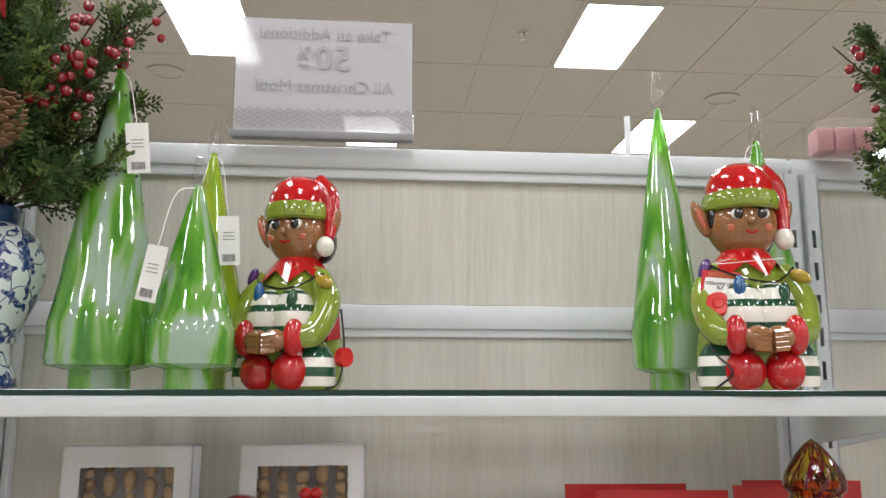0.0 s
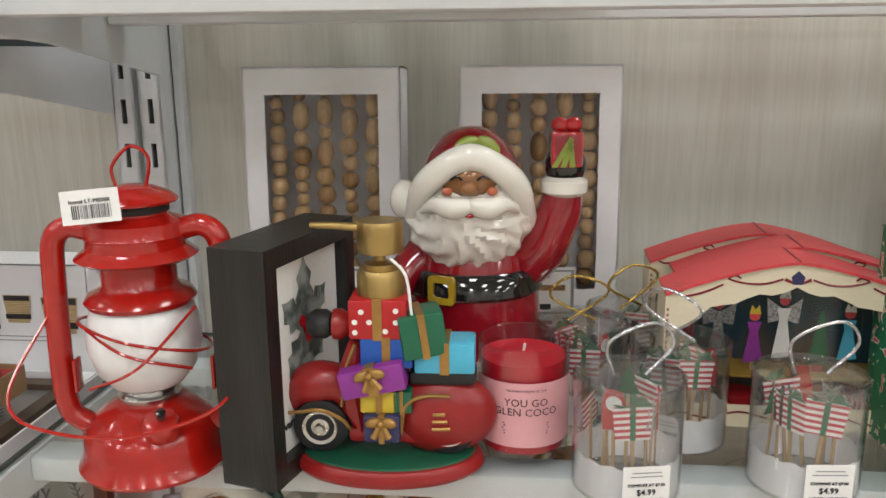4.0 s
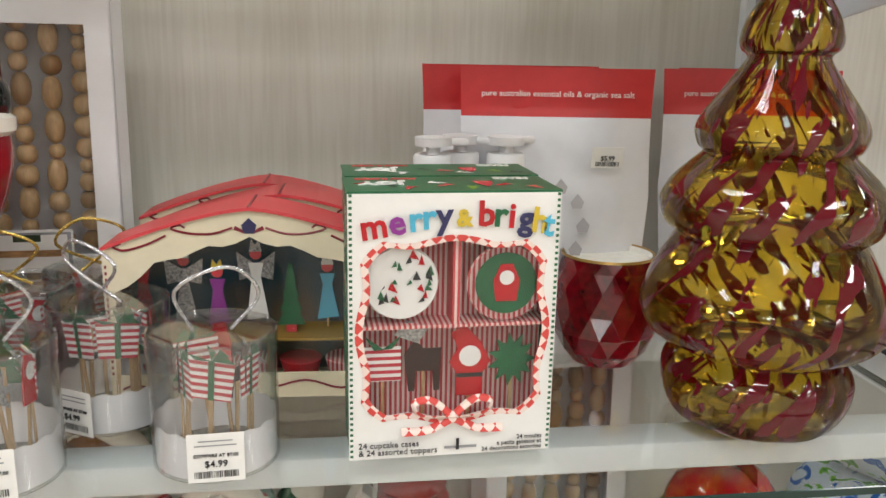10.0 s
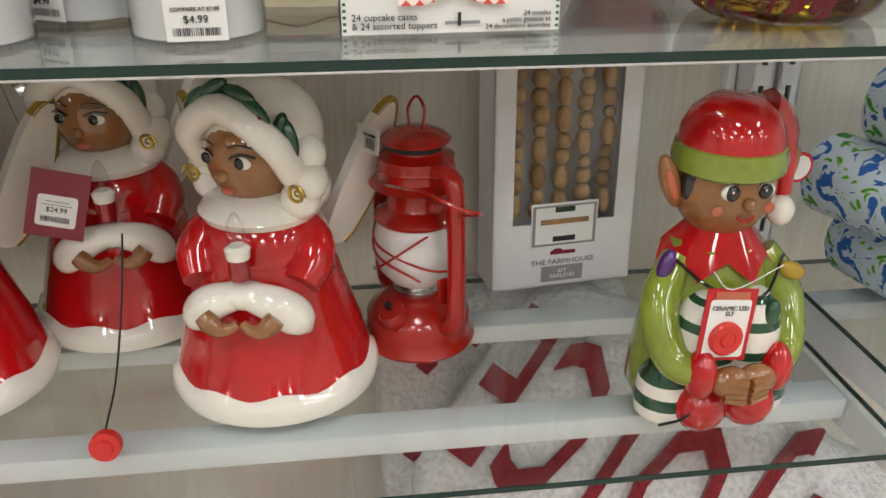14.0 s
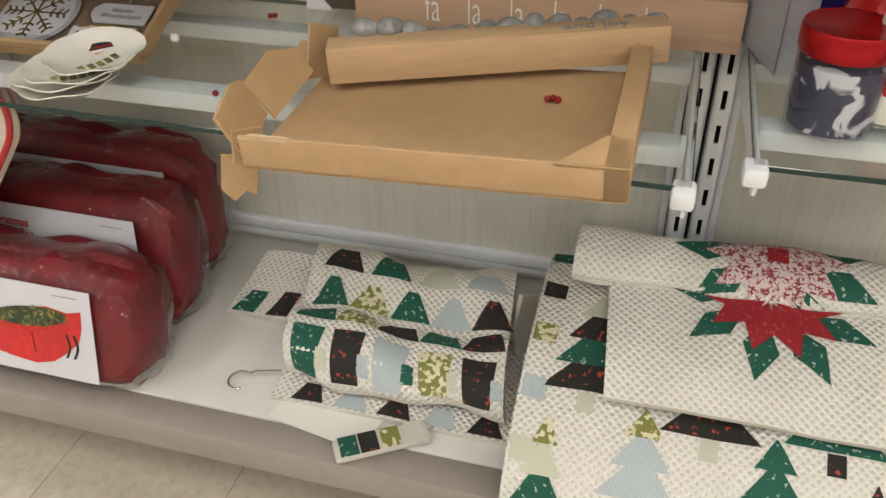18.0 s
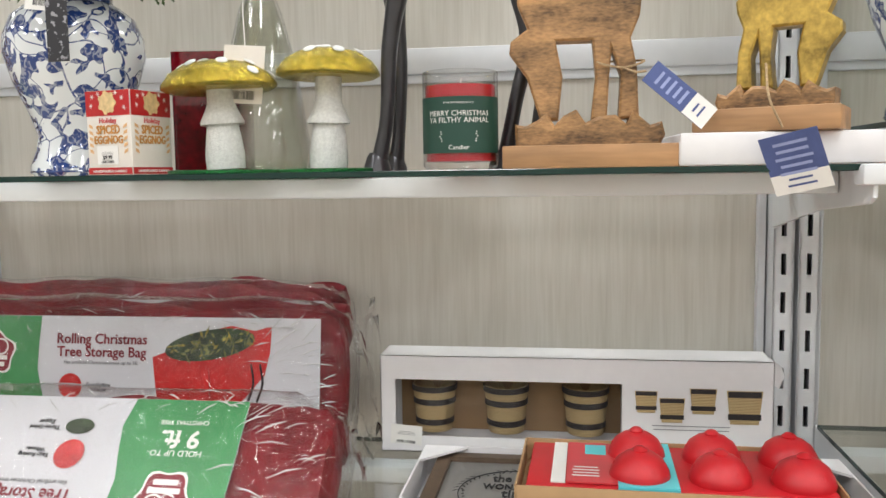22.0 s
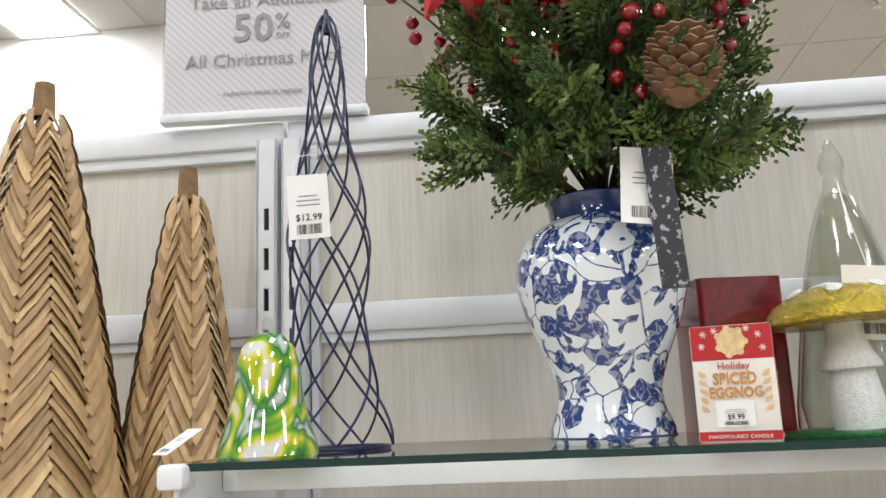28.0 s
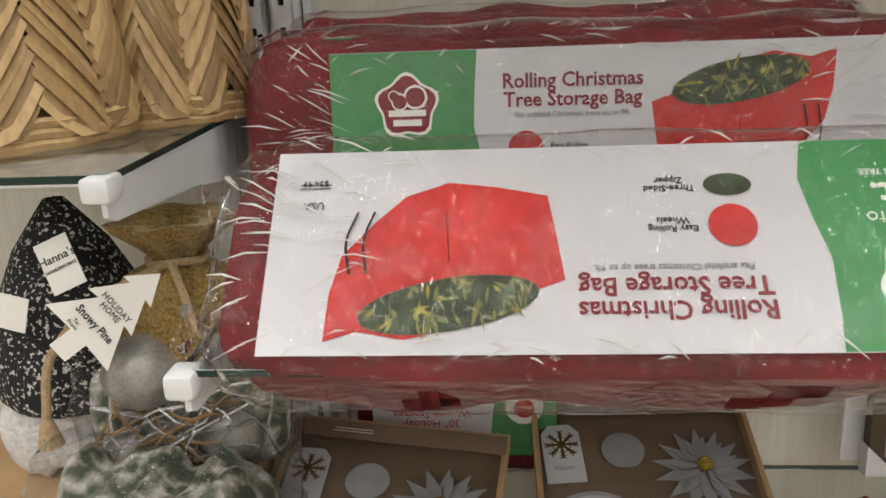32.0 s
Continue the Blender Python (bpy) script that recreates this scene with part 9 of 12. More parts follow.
def tree_bag(at, w, h, d, lean, upside, seed, label, lab=(0.08, 0.99), green=0.18):
    b = thing("storage_bag", label, "storage bag", "folded tree storage bags", at, 0, (lean, 0))
    part("folded_bag", cushion(w, d, h, 4.5, 0.0035, seed, creases=0.003), FABRIC_RED, b, "folded red polyester bag")
    part("fold", cushion(w * 0.985, d * 0.7, h * 0.34, 3, 0.004, seed + 5), FABRIC_DRED, b, "dark red fold", m=pose(0.004, d * 0.42, h * 0.70))
    L, H = w * (lab[1] - lab[0]), h * 0.86
    cx, c = w * ((lab[0] + lab[1]) / 2 - 0.5), h * 0.5
    root = part("paper_wrap", slab(rect(L, H, 0, -H / 2), 0.0006), PAPER_COOL, b, "white printed paper wrap", smooth=False, m=pose(cx, -0.0060, c, 0, 180 if upside else 0, 0) @ Matrix.Translation((0, 0.0006 if upside else 0, 0)))
    gx, gr = -L / 2, green
    wave = [(gx, -H / 2 + 0.0004), (gx + gr * 1.02, -H / 2 + 0.0004), (gx + gr * 1.07, -H * 0.3), (gx + gr * 1.03, -H * 0.12), (gx + gr * 0.97, H * 0.08), (gx + gr * 0.98, H * 0.3), (gx + gr, H / 2 - 0.0004), (gx, H / 2 - 0.0004)]
    part("green_end", sheet(wave, y=-0.0005), PRINT_GREEN, root, "green printed end", smooth=False)
    ex, q = gx + gr * 0.52, 0.027
    em = bmesh.new()
    sheet([(q * (1.05 + 0.12 * math.sin(5 * a * math.pi / 16)) * math.cos(a * math.pi / 16), q * (1.05 + 0.12 * math.sin(5 * a * math.pi / 16)) * math.sin(a * math.pi / 16)) for a in range(32)], em, 0)
    sheet([(q * (0.95 + 0.10 * math.sin(5 * a * math.pi / 16)) * math.cos(a * math.pi / 16), q * (0.95 + 0.10 * math.sin(5 * a * math.pi / 16)) * math.sin(a * math.pi / 16)) for a in range(32)], em, 1, y=-0.0002)
    for x, z, r in ((-0.45, 0.35, 0.2), (0.3, 0.3, 0.42), (-0.25, 0.15, 0.3)):
        sheet(arc(q * x, q * z, q * r, 0, 345, 16), em, 0, y=-0.0004)
        sheet(arc(q * x, q * z, q * r * 0.8, 0, 345, 16), em, 1, y=-0.0006)
    sheet(rect(q * 1.3, q * 0.22, 0, -q * 0.35), em, 0, y=-0.0004)
    sheet(rect(q * 1.0, q * 0.22, 0, -q * 0.68), em, 0, y=-0.0004)
    part("emblem", em, [PAPER, DKRED_TAG], root, "plain red and white emblem", smooth=False, m=pose(ex, -0.0009, H / 2 - 0.05))
    words("HOLD UP TO", 0.0095, PAPER, root, pose(ex, -0.001, H / 2 - 0.100))
    words("9 ft.", 0.028, PAPER, root, pose(ex, -0.001, H / 2 - 0.122), bold=0.0006)
    words("CHRISTMAS TREE", 0.007, PAPER, root, pose(ex, -0.001, H / 2 - 0.134))
    tx = gx + 0.225
    words("Rolling Christmas\nTree Storage Bag", 0.0190, DKRED_TAG, root, pose(tx, -0.001, H / 2 - 0.036), bold=0.0003, wide=0.95)
    words("Fits artificial Christmas trees up to 9ft.", 0.0072, GREY_INK, root, pose(tx, -0.001, H / 2 - 0.063), wide=0.95)
    for i, (txt, z) in enumerate((("Easy Rolling\nWheels", -0.092), ("Three-Sided\nZipper", -0.124))):
        cm = sheet([(0.0165 * math.cos(a * math.pi / 12), 0.0165 * (1 if i == 0 else 0.55) * math.sin(a * math.pi / 12)) for a in range(24)])
        part("inset_photo", cm, PRINT_RED if i == 0 else PRINT_DK, root, "round printed photograph", smooth=False, m=pose(gx + 0.182, -0.001, H / 2 + z))
        words(txt, 0.0072, INK, root, pose(gx + 0.222, -0.001, H / 2 + z))
    bag_picture(root, pose(gx + 0.378, -0.0008, H / 2 - 0.068) @ Matrix.Diagonal((1, 1, 1.3, 1)), 0.60, seed)
    words("USA", 0.0085, P_NAVY, root, pose(L / 2 - 0.03, -0.001, H / 2 - 0.116))
    words("$34.99", 0.007, INK, root, pose(L / 2 - 0.03, -0.001, H / 2 - 0.134))
    bars(root, pose(L / 2 - 0.03, -0.001, H / 2 - 0.128), 2, 0.03, 0.001, 0.003, INK, seed=seed)
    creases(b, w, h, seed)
    part("film", cushion(w + 0.006, d, h + 0.004, 4.5, 0.002, seed + 9, grow=0.0095, creases=0.005), FILM, b, "wrinkled clear shrink film")
    rnd = random.Random(seed)
    for s in (-1, 1):
        for j in range(2):
            bm = bmesh.new()
            z0 = h * (0.1 + 0.55 * j)
            grid = [[bm.verts.new((s * (w / 2 + 0.004 + 0.03 * i / 4), 0.02 + 0.5 * d * k / 5 + rnd.uniform(-0.006, 0.006), z0 + 0.03 * math.sin(k * 1.3 + i) * (i / 4) + rnd.uniform(-0.006, 0.006) + 0.25 * h * k / 5)) for k in range(6)] for i in range(5)]
            for i in range(4):
                for k in range(5):
                    bm.faces.new((grid[i][k], grid[i][k + 1], grid[i + 1][k + 1], grid[i + 1][k]))
            part("film_end", bm, FILM, b, "crumpled film end")
    return b


PAPER_COOL = mat("glossy_white_wrap", (0.60, 0.60, 0.63), 0.3, var=0.02, coat=0.2)
tree_bag((-1.588, 0.700, A2 + 0.004), 0.650, 0.185, 0.085, -45, True, 31, "red tree storage bag in clear film, its label upside down", (0.07, 0.845), 0.125)
tree_bag((-1.635, 0.975, A2 + 0.006), 0.650, 0.196, 0.075, -9, False, 32, "red tree storage bag in clear film with upright label", (0.15, 0.955), 0.138)
tree_bag((-1.632, 1.066, A2 + 0.006), 0.60, 0.206, 0.060, -4, False, 33, "red tree storage bag in clear film against the panel", (0.08, 0.96), 0.135)

# basket ornament box
bx = thing("ornament_box", "long white box with a clear window over woven basket ornaments", "box", "", (-1.026, 1.050, A2))
W, D, H = 0.50, 0.062, 0.130
bm = ring_board(rect(W, H), [(-W / 2 + 0.02, 0.022), (0.065, 0.022), (0.065, 0.098), (-W / 2 + 0.02, 0.098)], 0.001)
part("front_panel", bm, WHITE, bx, "white printed front", smooth=False)
bm = box(W, D, 0.001, 0, D / 2, H - 0.001)
box(W, D, 0.001, 0, D / 2, 0, bm=bm)
for s in (-1, 1):
    box(0.001, D, H, s * (W / 2 - 0.0005), D / 2, 0, bm=bm)
box(W, 0.001, H, 0, D - 0.0005, 0, bm=bm)
part("carton", bm, WHITE, bx, smooth=False)
part("window_film", sheet([(-W / 2 + 0.02, 0.022), (0.065, 0.022), (0.065, 0.098), (-W / 2 + 0.02, 0.098)], y=0.0015), WINDOW, bx, smooth=False)
part("inner_card", sheet(rect(0.30, 0.09, -0.083, 0.015), y=D - 0.004), KRAFT_D, bx, smooth=False)
WICKER = two_tone("woven_pale_splint", (0.44, 0.31, 0.14), (0.62, 0.47, 0.25), 160, 0.4, 0.6, 0.7, kind="wave", rot=(0, 90, 0), bump=0.6)[0]
WICKER_D = mat("dark_splint_band", (0.025, 0.020, 0.02), 0.6, var=0.3, scale=60)


def mini_basket(parent, x, y, z, k=1.0):
    o = part("basket", lathe([(0, 0), (0.019 * k, 0), (0.020 * k, 0.010 * k), (0.0235 * k, 0.046 * k), (0.024 * k, 0.05 * k), (0.022 * k, 0.05 * k), (0.018 * k, 0.004), (0, 0.004)], 24), WICKER, parent, "tiny woven basket", m=pose(x, y, z))
    for zz, r in ((0.008, 0.0204), (0.030, 0.0225), (0.044, 0.0240)):
        part("dark_band", lathe([(r * k, zz * k), (r * k + 0.0008, zz * k), (r * k + 0.0008, (zz + 0.006) * k), (r * k, (zz + 0.006) * k)], 24), WICKER_D, o)


for x in (-0.182, -0.085, 0.020):
    mini_basket(bx, x, 0.032, 0.024, 1.25)
for i, (x, k) in enumerate(((0.095, 0.62), (0.127, 0.7), (0.165, 0.72), (0.215, 0.95))):
    sheet_b = sheet([(-0.018 * k, 0.0), (0.018 * k, 0.0), (0.023 * k, 0.045 * k), (-0.023 * k, 0.045 * k)])
    pb = part("basket_print", sheet_b, WICKER, bx, "printed picture of a basket", smooth=False, m=pose(x, -0.0012, 0.062 - 0.012 * (i % 2)))
    for zz in (0.006, 0.036):
        part("band_print", sheet(rect(0.042 * k, 0.008 * k, 0, zz * k), y=-0.0003), WICKER_D, pb, smooth=False)
bars(bx, pose(0.15, -0.0012, 0.045), 2, 0.11, 0.0012, 0.005, GREY_INK, seed=9)
part("torn_flap", slab([(0, 0), (0.01, -0.006), (0.016, -0.02), (0.008, -0.034), (0, -0.03)], 0.001), WHITE, bx, m=pose(W / 2, 0, H, 0, 0, 30), smooth=False)
price_tag(bx, pose(-0.215, -0.0014, 0.036, 0, 4, 0), 0.042, 0.026)

METAL_PRINT = mat("brushed_zinc_sheet", (0.46, 0.46, 0.45), 0.34, metal=0.75, var=0.18, scale=6, stretch=(1, 0.2, 0.2))
FRAME_BRN = mat("brown_wood_frame", (0.095, 0.062, 0.038), 0.5, var=0.25, scale=20, stretch=(1, 1, 0.2), bump=0.1)


def wreath_print(parent, m, R, lines, seed):
    """A printed ring of twigs with words inside."""
    rnd = random.Random(seed)
    bm = bmesh.new()
    n = 64
    tube([(R * math.cos(2 * math.pi * i / n), 0, R * math.sin(2 * math.pi * i / n)) for i in range(n)], R * 0.008, 4, bm, closed=True)
    for i in range(96):
        a = 2 * math.pi * i / 96
        s = 1 if i % 2 else -1
        dx, dz = math.cos(a), math.sin(a)
        if (i // 6) % 3 == 2:
            if i % 2 == 0:
                sheet([(R * dx * (1 + s * 0.08) + R * 0.026 * math.cos(t), R * dz * (1 + s * 0.08) + R * 0.026 * math.sin(t)) for t in (0, 1.05, 2.1, 3.14, 4.19, 5.24)], bm)
            continue
        tx, tz = -dz, dx
        L, q = R * 0.14, R * 0.022
        p = (R * dx, R * dz)
        e = (p[0] + (dx * s * 0.8 + tx * 0.7) * L, p[1] + (dz * s * 0.8 + tz * 0.7) * L)
        sheet([p, ((p[0] + e[0]) / 2 + tx * q, (p[1] + e[1]) / 2 + tz * q), e, ((p[0] + e[0]) / 2 - tx * q, (p[1] + e[1]) / 2 - tz * q)], bm)
    w = part("wreath_print", bm, INK, parent, "black printed twig wreath", smooth=False, m=m)
    for txt, size, z in lines:
        words(txt, size, INK, w, pose(0, -0.0004, z), wide=0.62, bold=0.0004)
    return w


MOST = (("the most", 0.026, 0.030), ("WONDERFUL", 0.020, 0.008), ("time", 0.030, -0.014), ("OF THE YEAR", 0.018, -0.034))
MERRY = (("MERRY", 0.034, 0.004), ("CHRISTMAS", 0.032, -0.026))


def metal_sign(at, turn, lean, lines, seed, label, w=0.215, h=0.225):
    """A brown frame with a printed zinc sheet and white card corners."""
    s = thing("framed_sign", label, "framed sign", "metal Christmas signs", at, turn, (lean, 0))
    part("wood_frame", ring_board(rect(w, h), rect(w - 0.034, h - 0.034, 0, 0.017), 0.018), FRAME_BRN, s, "brown wooden frame")
    sh = part("zinc_sheet", slab(rect(w - 0.034, h - 0.034, 0, 0.017), 0.002), METAL_PRINT, s, "brushed metal sheet", smooth=False, m=pose(0, 0.008, 0))
    wreath_print(sh, pose(0, -0.0006, h / 2), 0.072, lines, seed)
    c = 0.036
    for sx in (-1, 1):
        for z, sz in ((0, 1), (h, -1)):
            o = [(sx * (w / 2 + 0.003), z - sz * 0.003), (sx * (w / 2 - c), z - sz * 0.003), (sx * (w / 2 + 0.003), z + sz * c)]
            part("card_corner", slab(o if sx * sz < 0 else o[::-1], 0.022), WHITE, s, "white cardboard corner", smooth=False, m=pose(0, -0.002, 0))
    return s


# flat white case with two framed signs, a kraft tray with a red silicone mould on it
fb = thing("sign_case", "open white cardboard case holding two framed metal signs", "cardboard case", "", (-0.963, 0.752, A2))
W, D, H = 0.477, 0.215, 0.038
bm = box(W, 0.002, H, 0, 0.001, 0)
box(W, 0.002, H, 0, D - 0.001, 0, bm=bm)
for s in (-1, 1):
    box(0.002, D - 0.004, H, s * (W / 2 - 0.001), D / 2, 0, bm=bm)
box(W - 0.004, D - 0.004, 0.002, 0, D / 2, 0, bm=bm)
part("case_wall", bm, WHITE, fb, "white cardboard wall", smooth=False)
for x, L, s in ((-0.12, MOST, 41), (0.12, MERRY, 42)):
    part("wood_frame", ring_board(rect(0.20, 0.205), rect(0.168, 0.173, 0, 0.016), 0.018, m=pose(x, 0.004, H - 0.006, -90)), FRAME_BRN, fb, "brown wooden frame")
    sh = part("zinc_sheet", slab(rect(0.168, 0.173, 0, 0.016), 0.002), METAL_PRINT, fb, "brushed metal sheet", smooth=False, m=pose(x, 0.004, H - 0.012, -90))
    wreath_print(sh, pose(0, -0.0006, 0.1), 0.064, L, s)
    for sx in (-1, 1):
        for z, sz in ((-0.002, 1), (0.208, -1)):
            o = [(sx * 0.116, z), (sx * 0.066, z), (sx * 0.116, z + sz * 0.05)]
            part("card_corner", slab(o if sx * sz < 0 else o[::-1], 0.003), WHITE, fb, "white cardboard corner", smooth=False, m=pose(x, 0.003, H + 0.001, -90))

tr = thing("kraft_tray", "shallow kraft cardboard tray lying on the sign case", "cardboard tray", "", (-0.927, 0.770, A2 + 0.041), -1.5)
W, D, H = 0.306, 0.145, 0.026
bm = box(W, 0.002, H, 0, 0.001, 0)
box(W, 0.002, H, 0, D, 0, bm=bm)
for s in (-1, 1):
    box(0.002, D, H, s * (W / 2), D / 2, 0, bm=bm)
box(W, D, 0.002, 0, D / 2, 0, bm=bm)
part("tray", bm, KRAFT, tr, smooth=False)
SILIC = mat("red_silicone", (0.55, 0.014, 0.022), 0.4, var=0.06, scale=14, bump=0.05, bscale=60)
mo = thing("baking_mould", "red silicone baking mould with six domed cups in a paper sleeve", "baking mould", "", (-0.923, 0.846, A2 + 0.0445), -1.5)
part("rim", box(0.292, 0.128, 0.004, 0, 0, 0.016, 0.0018), SILIC, mo)
part("skirt", box(0.28, 0.116, 0.016, 0, 0, 0, 0.004), SILIC, mo)
for i in range(3):
    for j in range(2):
        b = lathe([(0.029, 0), (0.030, 0.003), (0.028, 0.010), (0.023, 0.019), (0.015, 0.025), (0.007, 0.0275), (0, 0.028)], 28)
        for q in range(3):
            ball(0.006, (0.021 * math.cos(q * 2.1 + 1), 0.021 * math.sin(q * 2.1 + 1), 0.012), b, 0, 10, 7)
        lathe([(0.007, 0.026), (0.0075, 0.029), (0.004, 0.032), (0, 0.0325)], 12, b)
        part("dome", b, SILIC, mo, m=pose(-0.035 + 0.077 * i, -0.031 + 0.062 * j, 0.0195))
bm = box(0.058, 0.132, 0.0012, -0.028, 0, 0.0215)
box(0.058, 0.0012, 0.02, -0.028, -0.0665, 0.002, bm=bm)
CYAN_CARD = mat("turquoise_card", (0.10, 0.55, 0.60), 0.45, var=0.05)
part("sleeve_band", bm, CYAN_CARD, mo, "turquoise paper sleeve", smooth=False)
part("sleeve_end", box(0.05, 0.118, 0.0016, -0.082, 0, 0.0212), CORAL, mo, "coral printed sleeve end", smooth=False)
part("sleeve_print", box(0.022, 0.03, 0.0004, -0.078, 0.036, 0.0229), CYAN_CARD, mo, smooth=False)
bars(mo, pose(-0.088, -0.02, 0.0232, -90), 4, 0.03, 0.003, 0.008, PAPER, seed=3)
part("white_end", box(0.014, 0.118, 0.0016, -0.115, 0, 0.0205), PAPER, mo, "white sleeve end", smooth=False)

# ---- lower glass shelf of the left bay ----
ms = (-1.19, 1.082, A3)
metal_sign((-1.176, 1.086, A3), 0, -4, MOST, 51, "brown framed metal sign, the most wonderful time of the year", 0.215, 0.225)
metal_sign((-0.918, 1.086, A3 + 0.003), 0, -4, MERRY, 52, "brown framed metal sign reading Merry Christmas", 0.222, 0.225)
sb2 = thing("backing_card", "white card sleeve standing behind the framed signs", "card", "", (-1.055, 1.114, A3), 0, (-2, 0))
part("card_sheet", box(0.50, 0.004, 0.245, 0, 0.002, 0, 0.001), WHITE, sb2, smooth=False)

fa = thing("word_sign", "pinkish wooden board sign with white carved letters", "word sign", "", (-0.958, 1.042, A3), 0)
part("board", box(0.480, 0.026, 0.062, 0, 0.013, 0, 0.0015), PINK_WOOD, fa)
for i, wd_ in enumerate(("fa", "la", "la", "la", "la", "la")):
    words(wd_, 0.056, PAPER, fa, pose(-0.135 + 0.054 * i, -0.0006, 0.011), wide=0.55, bold=-0.0006)


def torn_tray():
    t = thing("torn_tray", "torn open kraft cardboard tray hanging over the shelf edge", "cardboard tray", "", (-0.989, 0.659, A3 + 0.006), 0, (1.2, -2.4))
    W, D, H, th = 0.355, 0.255, 0.034, 0.004
    part("bottom", box(W, D, 0.003, 0, D / 2, 0), KRAFT_D, t, "kraft tray floor", smooth=False)
    part("front_wall", box(W, th, H, 0, th / 2, 0, 0.0012), KRAFT, t)
    part("right_wall", box(0.022, D, H, W / 2 - 0.011, D / 2, 0, 0.0012), KRAFT, t, "folded kraft side")
    part("corner_gusset", slab([(W / 2, 0), (W / 2 - 0.062, 0), (W / 2 - 0.024, 0.055), (W / 2, 0.055)], 0.003, m=pose(0, 0, H, -90)), KRAFT, t, smooth=False)
    part("back_wall", box(W * 0.5, th, H * 0.8, -W * 0.22, D, 0, 0.001), KRAFT, t)
    rnd = random.Random(3)
    edge = [(-W / 2, 0), (-W / 2 + 0.05, 0)] + [(-W / 2 + 0.05 - 0.01 * i, 0.005 + rnd.uniform(0, 0.006)) for i in range(5)]
    part("torn_lip", slab(edge, 0.002, m=pose(0, 0, H - 0.001, -90)), TORN, t, "torn pale inner layer", smooth=False)
    # left side torn into standing flaps
    part("flap", slab([(0, 0), (0.075, 0), (0.072, 0.045), (0.055, 0.052), (0.0, 0.047)], 0.003), KRAFT, t, "bent cardboard flap", smooth=False, m=pose(-W / 2 - 0.002, 0.01, 0.006, -24, -6, 98))
    part("flap", slab([(0, 0), (0.085, 0), (0.09, 0.03), (0.06, 0.05), (0.006, 0.046)], 0.003), KRAFT, t, "bent cardboard flap", smooth=False, m=pose(-W / 2 - 0.004, 0.083, 0.010, -40, -10, 84))
    part("flap", slab([(0, 0), (0.05, 0), (0.06, 0.05), (0.02, 0.06)], 0.003), KRAFT, t, "bent cardboard flap", smooth=False, m=pose(-W / 2 - 0.006, 0.17, 0.012, -18, 12, 66))
    part("flap", slab([(0, 0), (0.06, 0.006), (0.055, 0.04), (0.01, 0.03)], 0.003), KRAFT, t, "bent cardboard flap", smooth=False, m=pose(-W / 2 - 0.04, 0.19, 0.02, -30, 24, 20))
    part("flap", slab([(0, 0), (0.035, -0.004), (0.03, -0.05), (0.02, -0.044), (0.008, -0.056), (-0.004, -0.04)], 0.003), KRAFT, t, "hanging torn flap", smooth=False, m=pose(-W / 2 - 0.03, 0.012, 0.004, 6, 6, 30))
    part("flap", slab([(0, 0), (0.03, 0.004), (0.034, 0.03), (0.0, 0.034)], 0.003), KRAFT, t, "bent cardboard flap", smooth=False, m=pose(-W / 2 - 0.012, 0.004, 0.0, 0, 8, 60))
    part("flap", slab([(0, 0), (0.035, 0.0), (0.038, 0.04), (0.004, 0.03)], 0.003), KRAFT, t, "bent cardboard flap", smooth=False, m=pose(W / 2 - 0.01, D - 0.01, 0.02, -30, 10, 60))
    part("torn_edge", slab([(0, 0), (0.012, 0.008), (0.008, 0.02), (-0.006, 0.012)], 0.002), TORN, t, smooth=False, m=pose(-W / 2 + 0.01, 0.20, 0.004, -60, 0, 20))
    return t


TORN = mat("torn_paper_core", (0.60, 0.46, 0.29), 0.85, var=0.15, scale=60, bump=0.3)
torn_tray()
dx, dy = -0.805 + 1.151, 0.916 - 0.810
joy = thing("word_block", "pale pine block sign with carved words, lying across the tray", "word sign", "", ((-1.142 - 0.796) / 2, (0.818 + 0.924) / 2, A3 + 0.024), math.degrees(math.atan2(dy, dx)), (0, -2.6))
part("block", box(0.362, 0.034, 0.040, 0, 0.017, 0, 0.001), PINE, joy)
words("and joy", 0.024, GREY_INK, joy, pose(0.105, 0.010, 0.0405, -90))
rnd = random.Random(8)
ga = thing("pebble_garland", "grey glittered pebble garland lying behind the block sign", "garland", "", ((-1.142 - 0.796) / 2, 0.918, A3 + 0.026), math.degrees(math.atan2(dy, dx)))
PEB = mat("frosted_grey_pebble", (0.30, 0.30, 0.29), 0.25, var=0.3, scale=90, bump=0.5, bscale=300, coat=0.4)
for i in range(13):
    part("pebble", ball(0.014, bm=None, u=12, v=8, s=(1.25, 0.9, 0.85)), PEB, ga, m=pose(-0.155 + 0.026 * i, rnd.uniform(-0.008, 0.008), 0.026 + rnd.uniform(-0.004, 0.01), rnd.uniform(-30, 30), rnd.uniform(-40, 40), rnd.uniform(0, 90)))
part("cord", tube([(-0.17, 0, 0.02), (0, 0, 0.024), (0.17, 0, 0.02)], 0.002, 6), JUTE, ga)

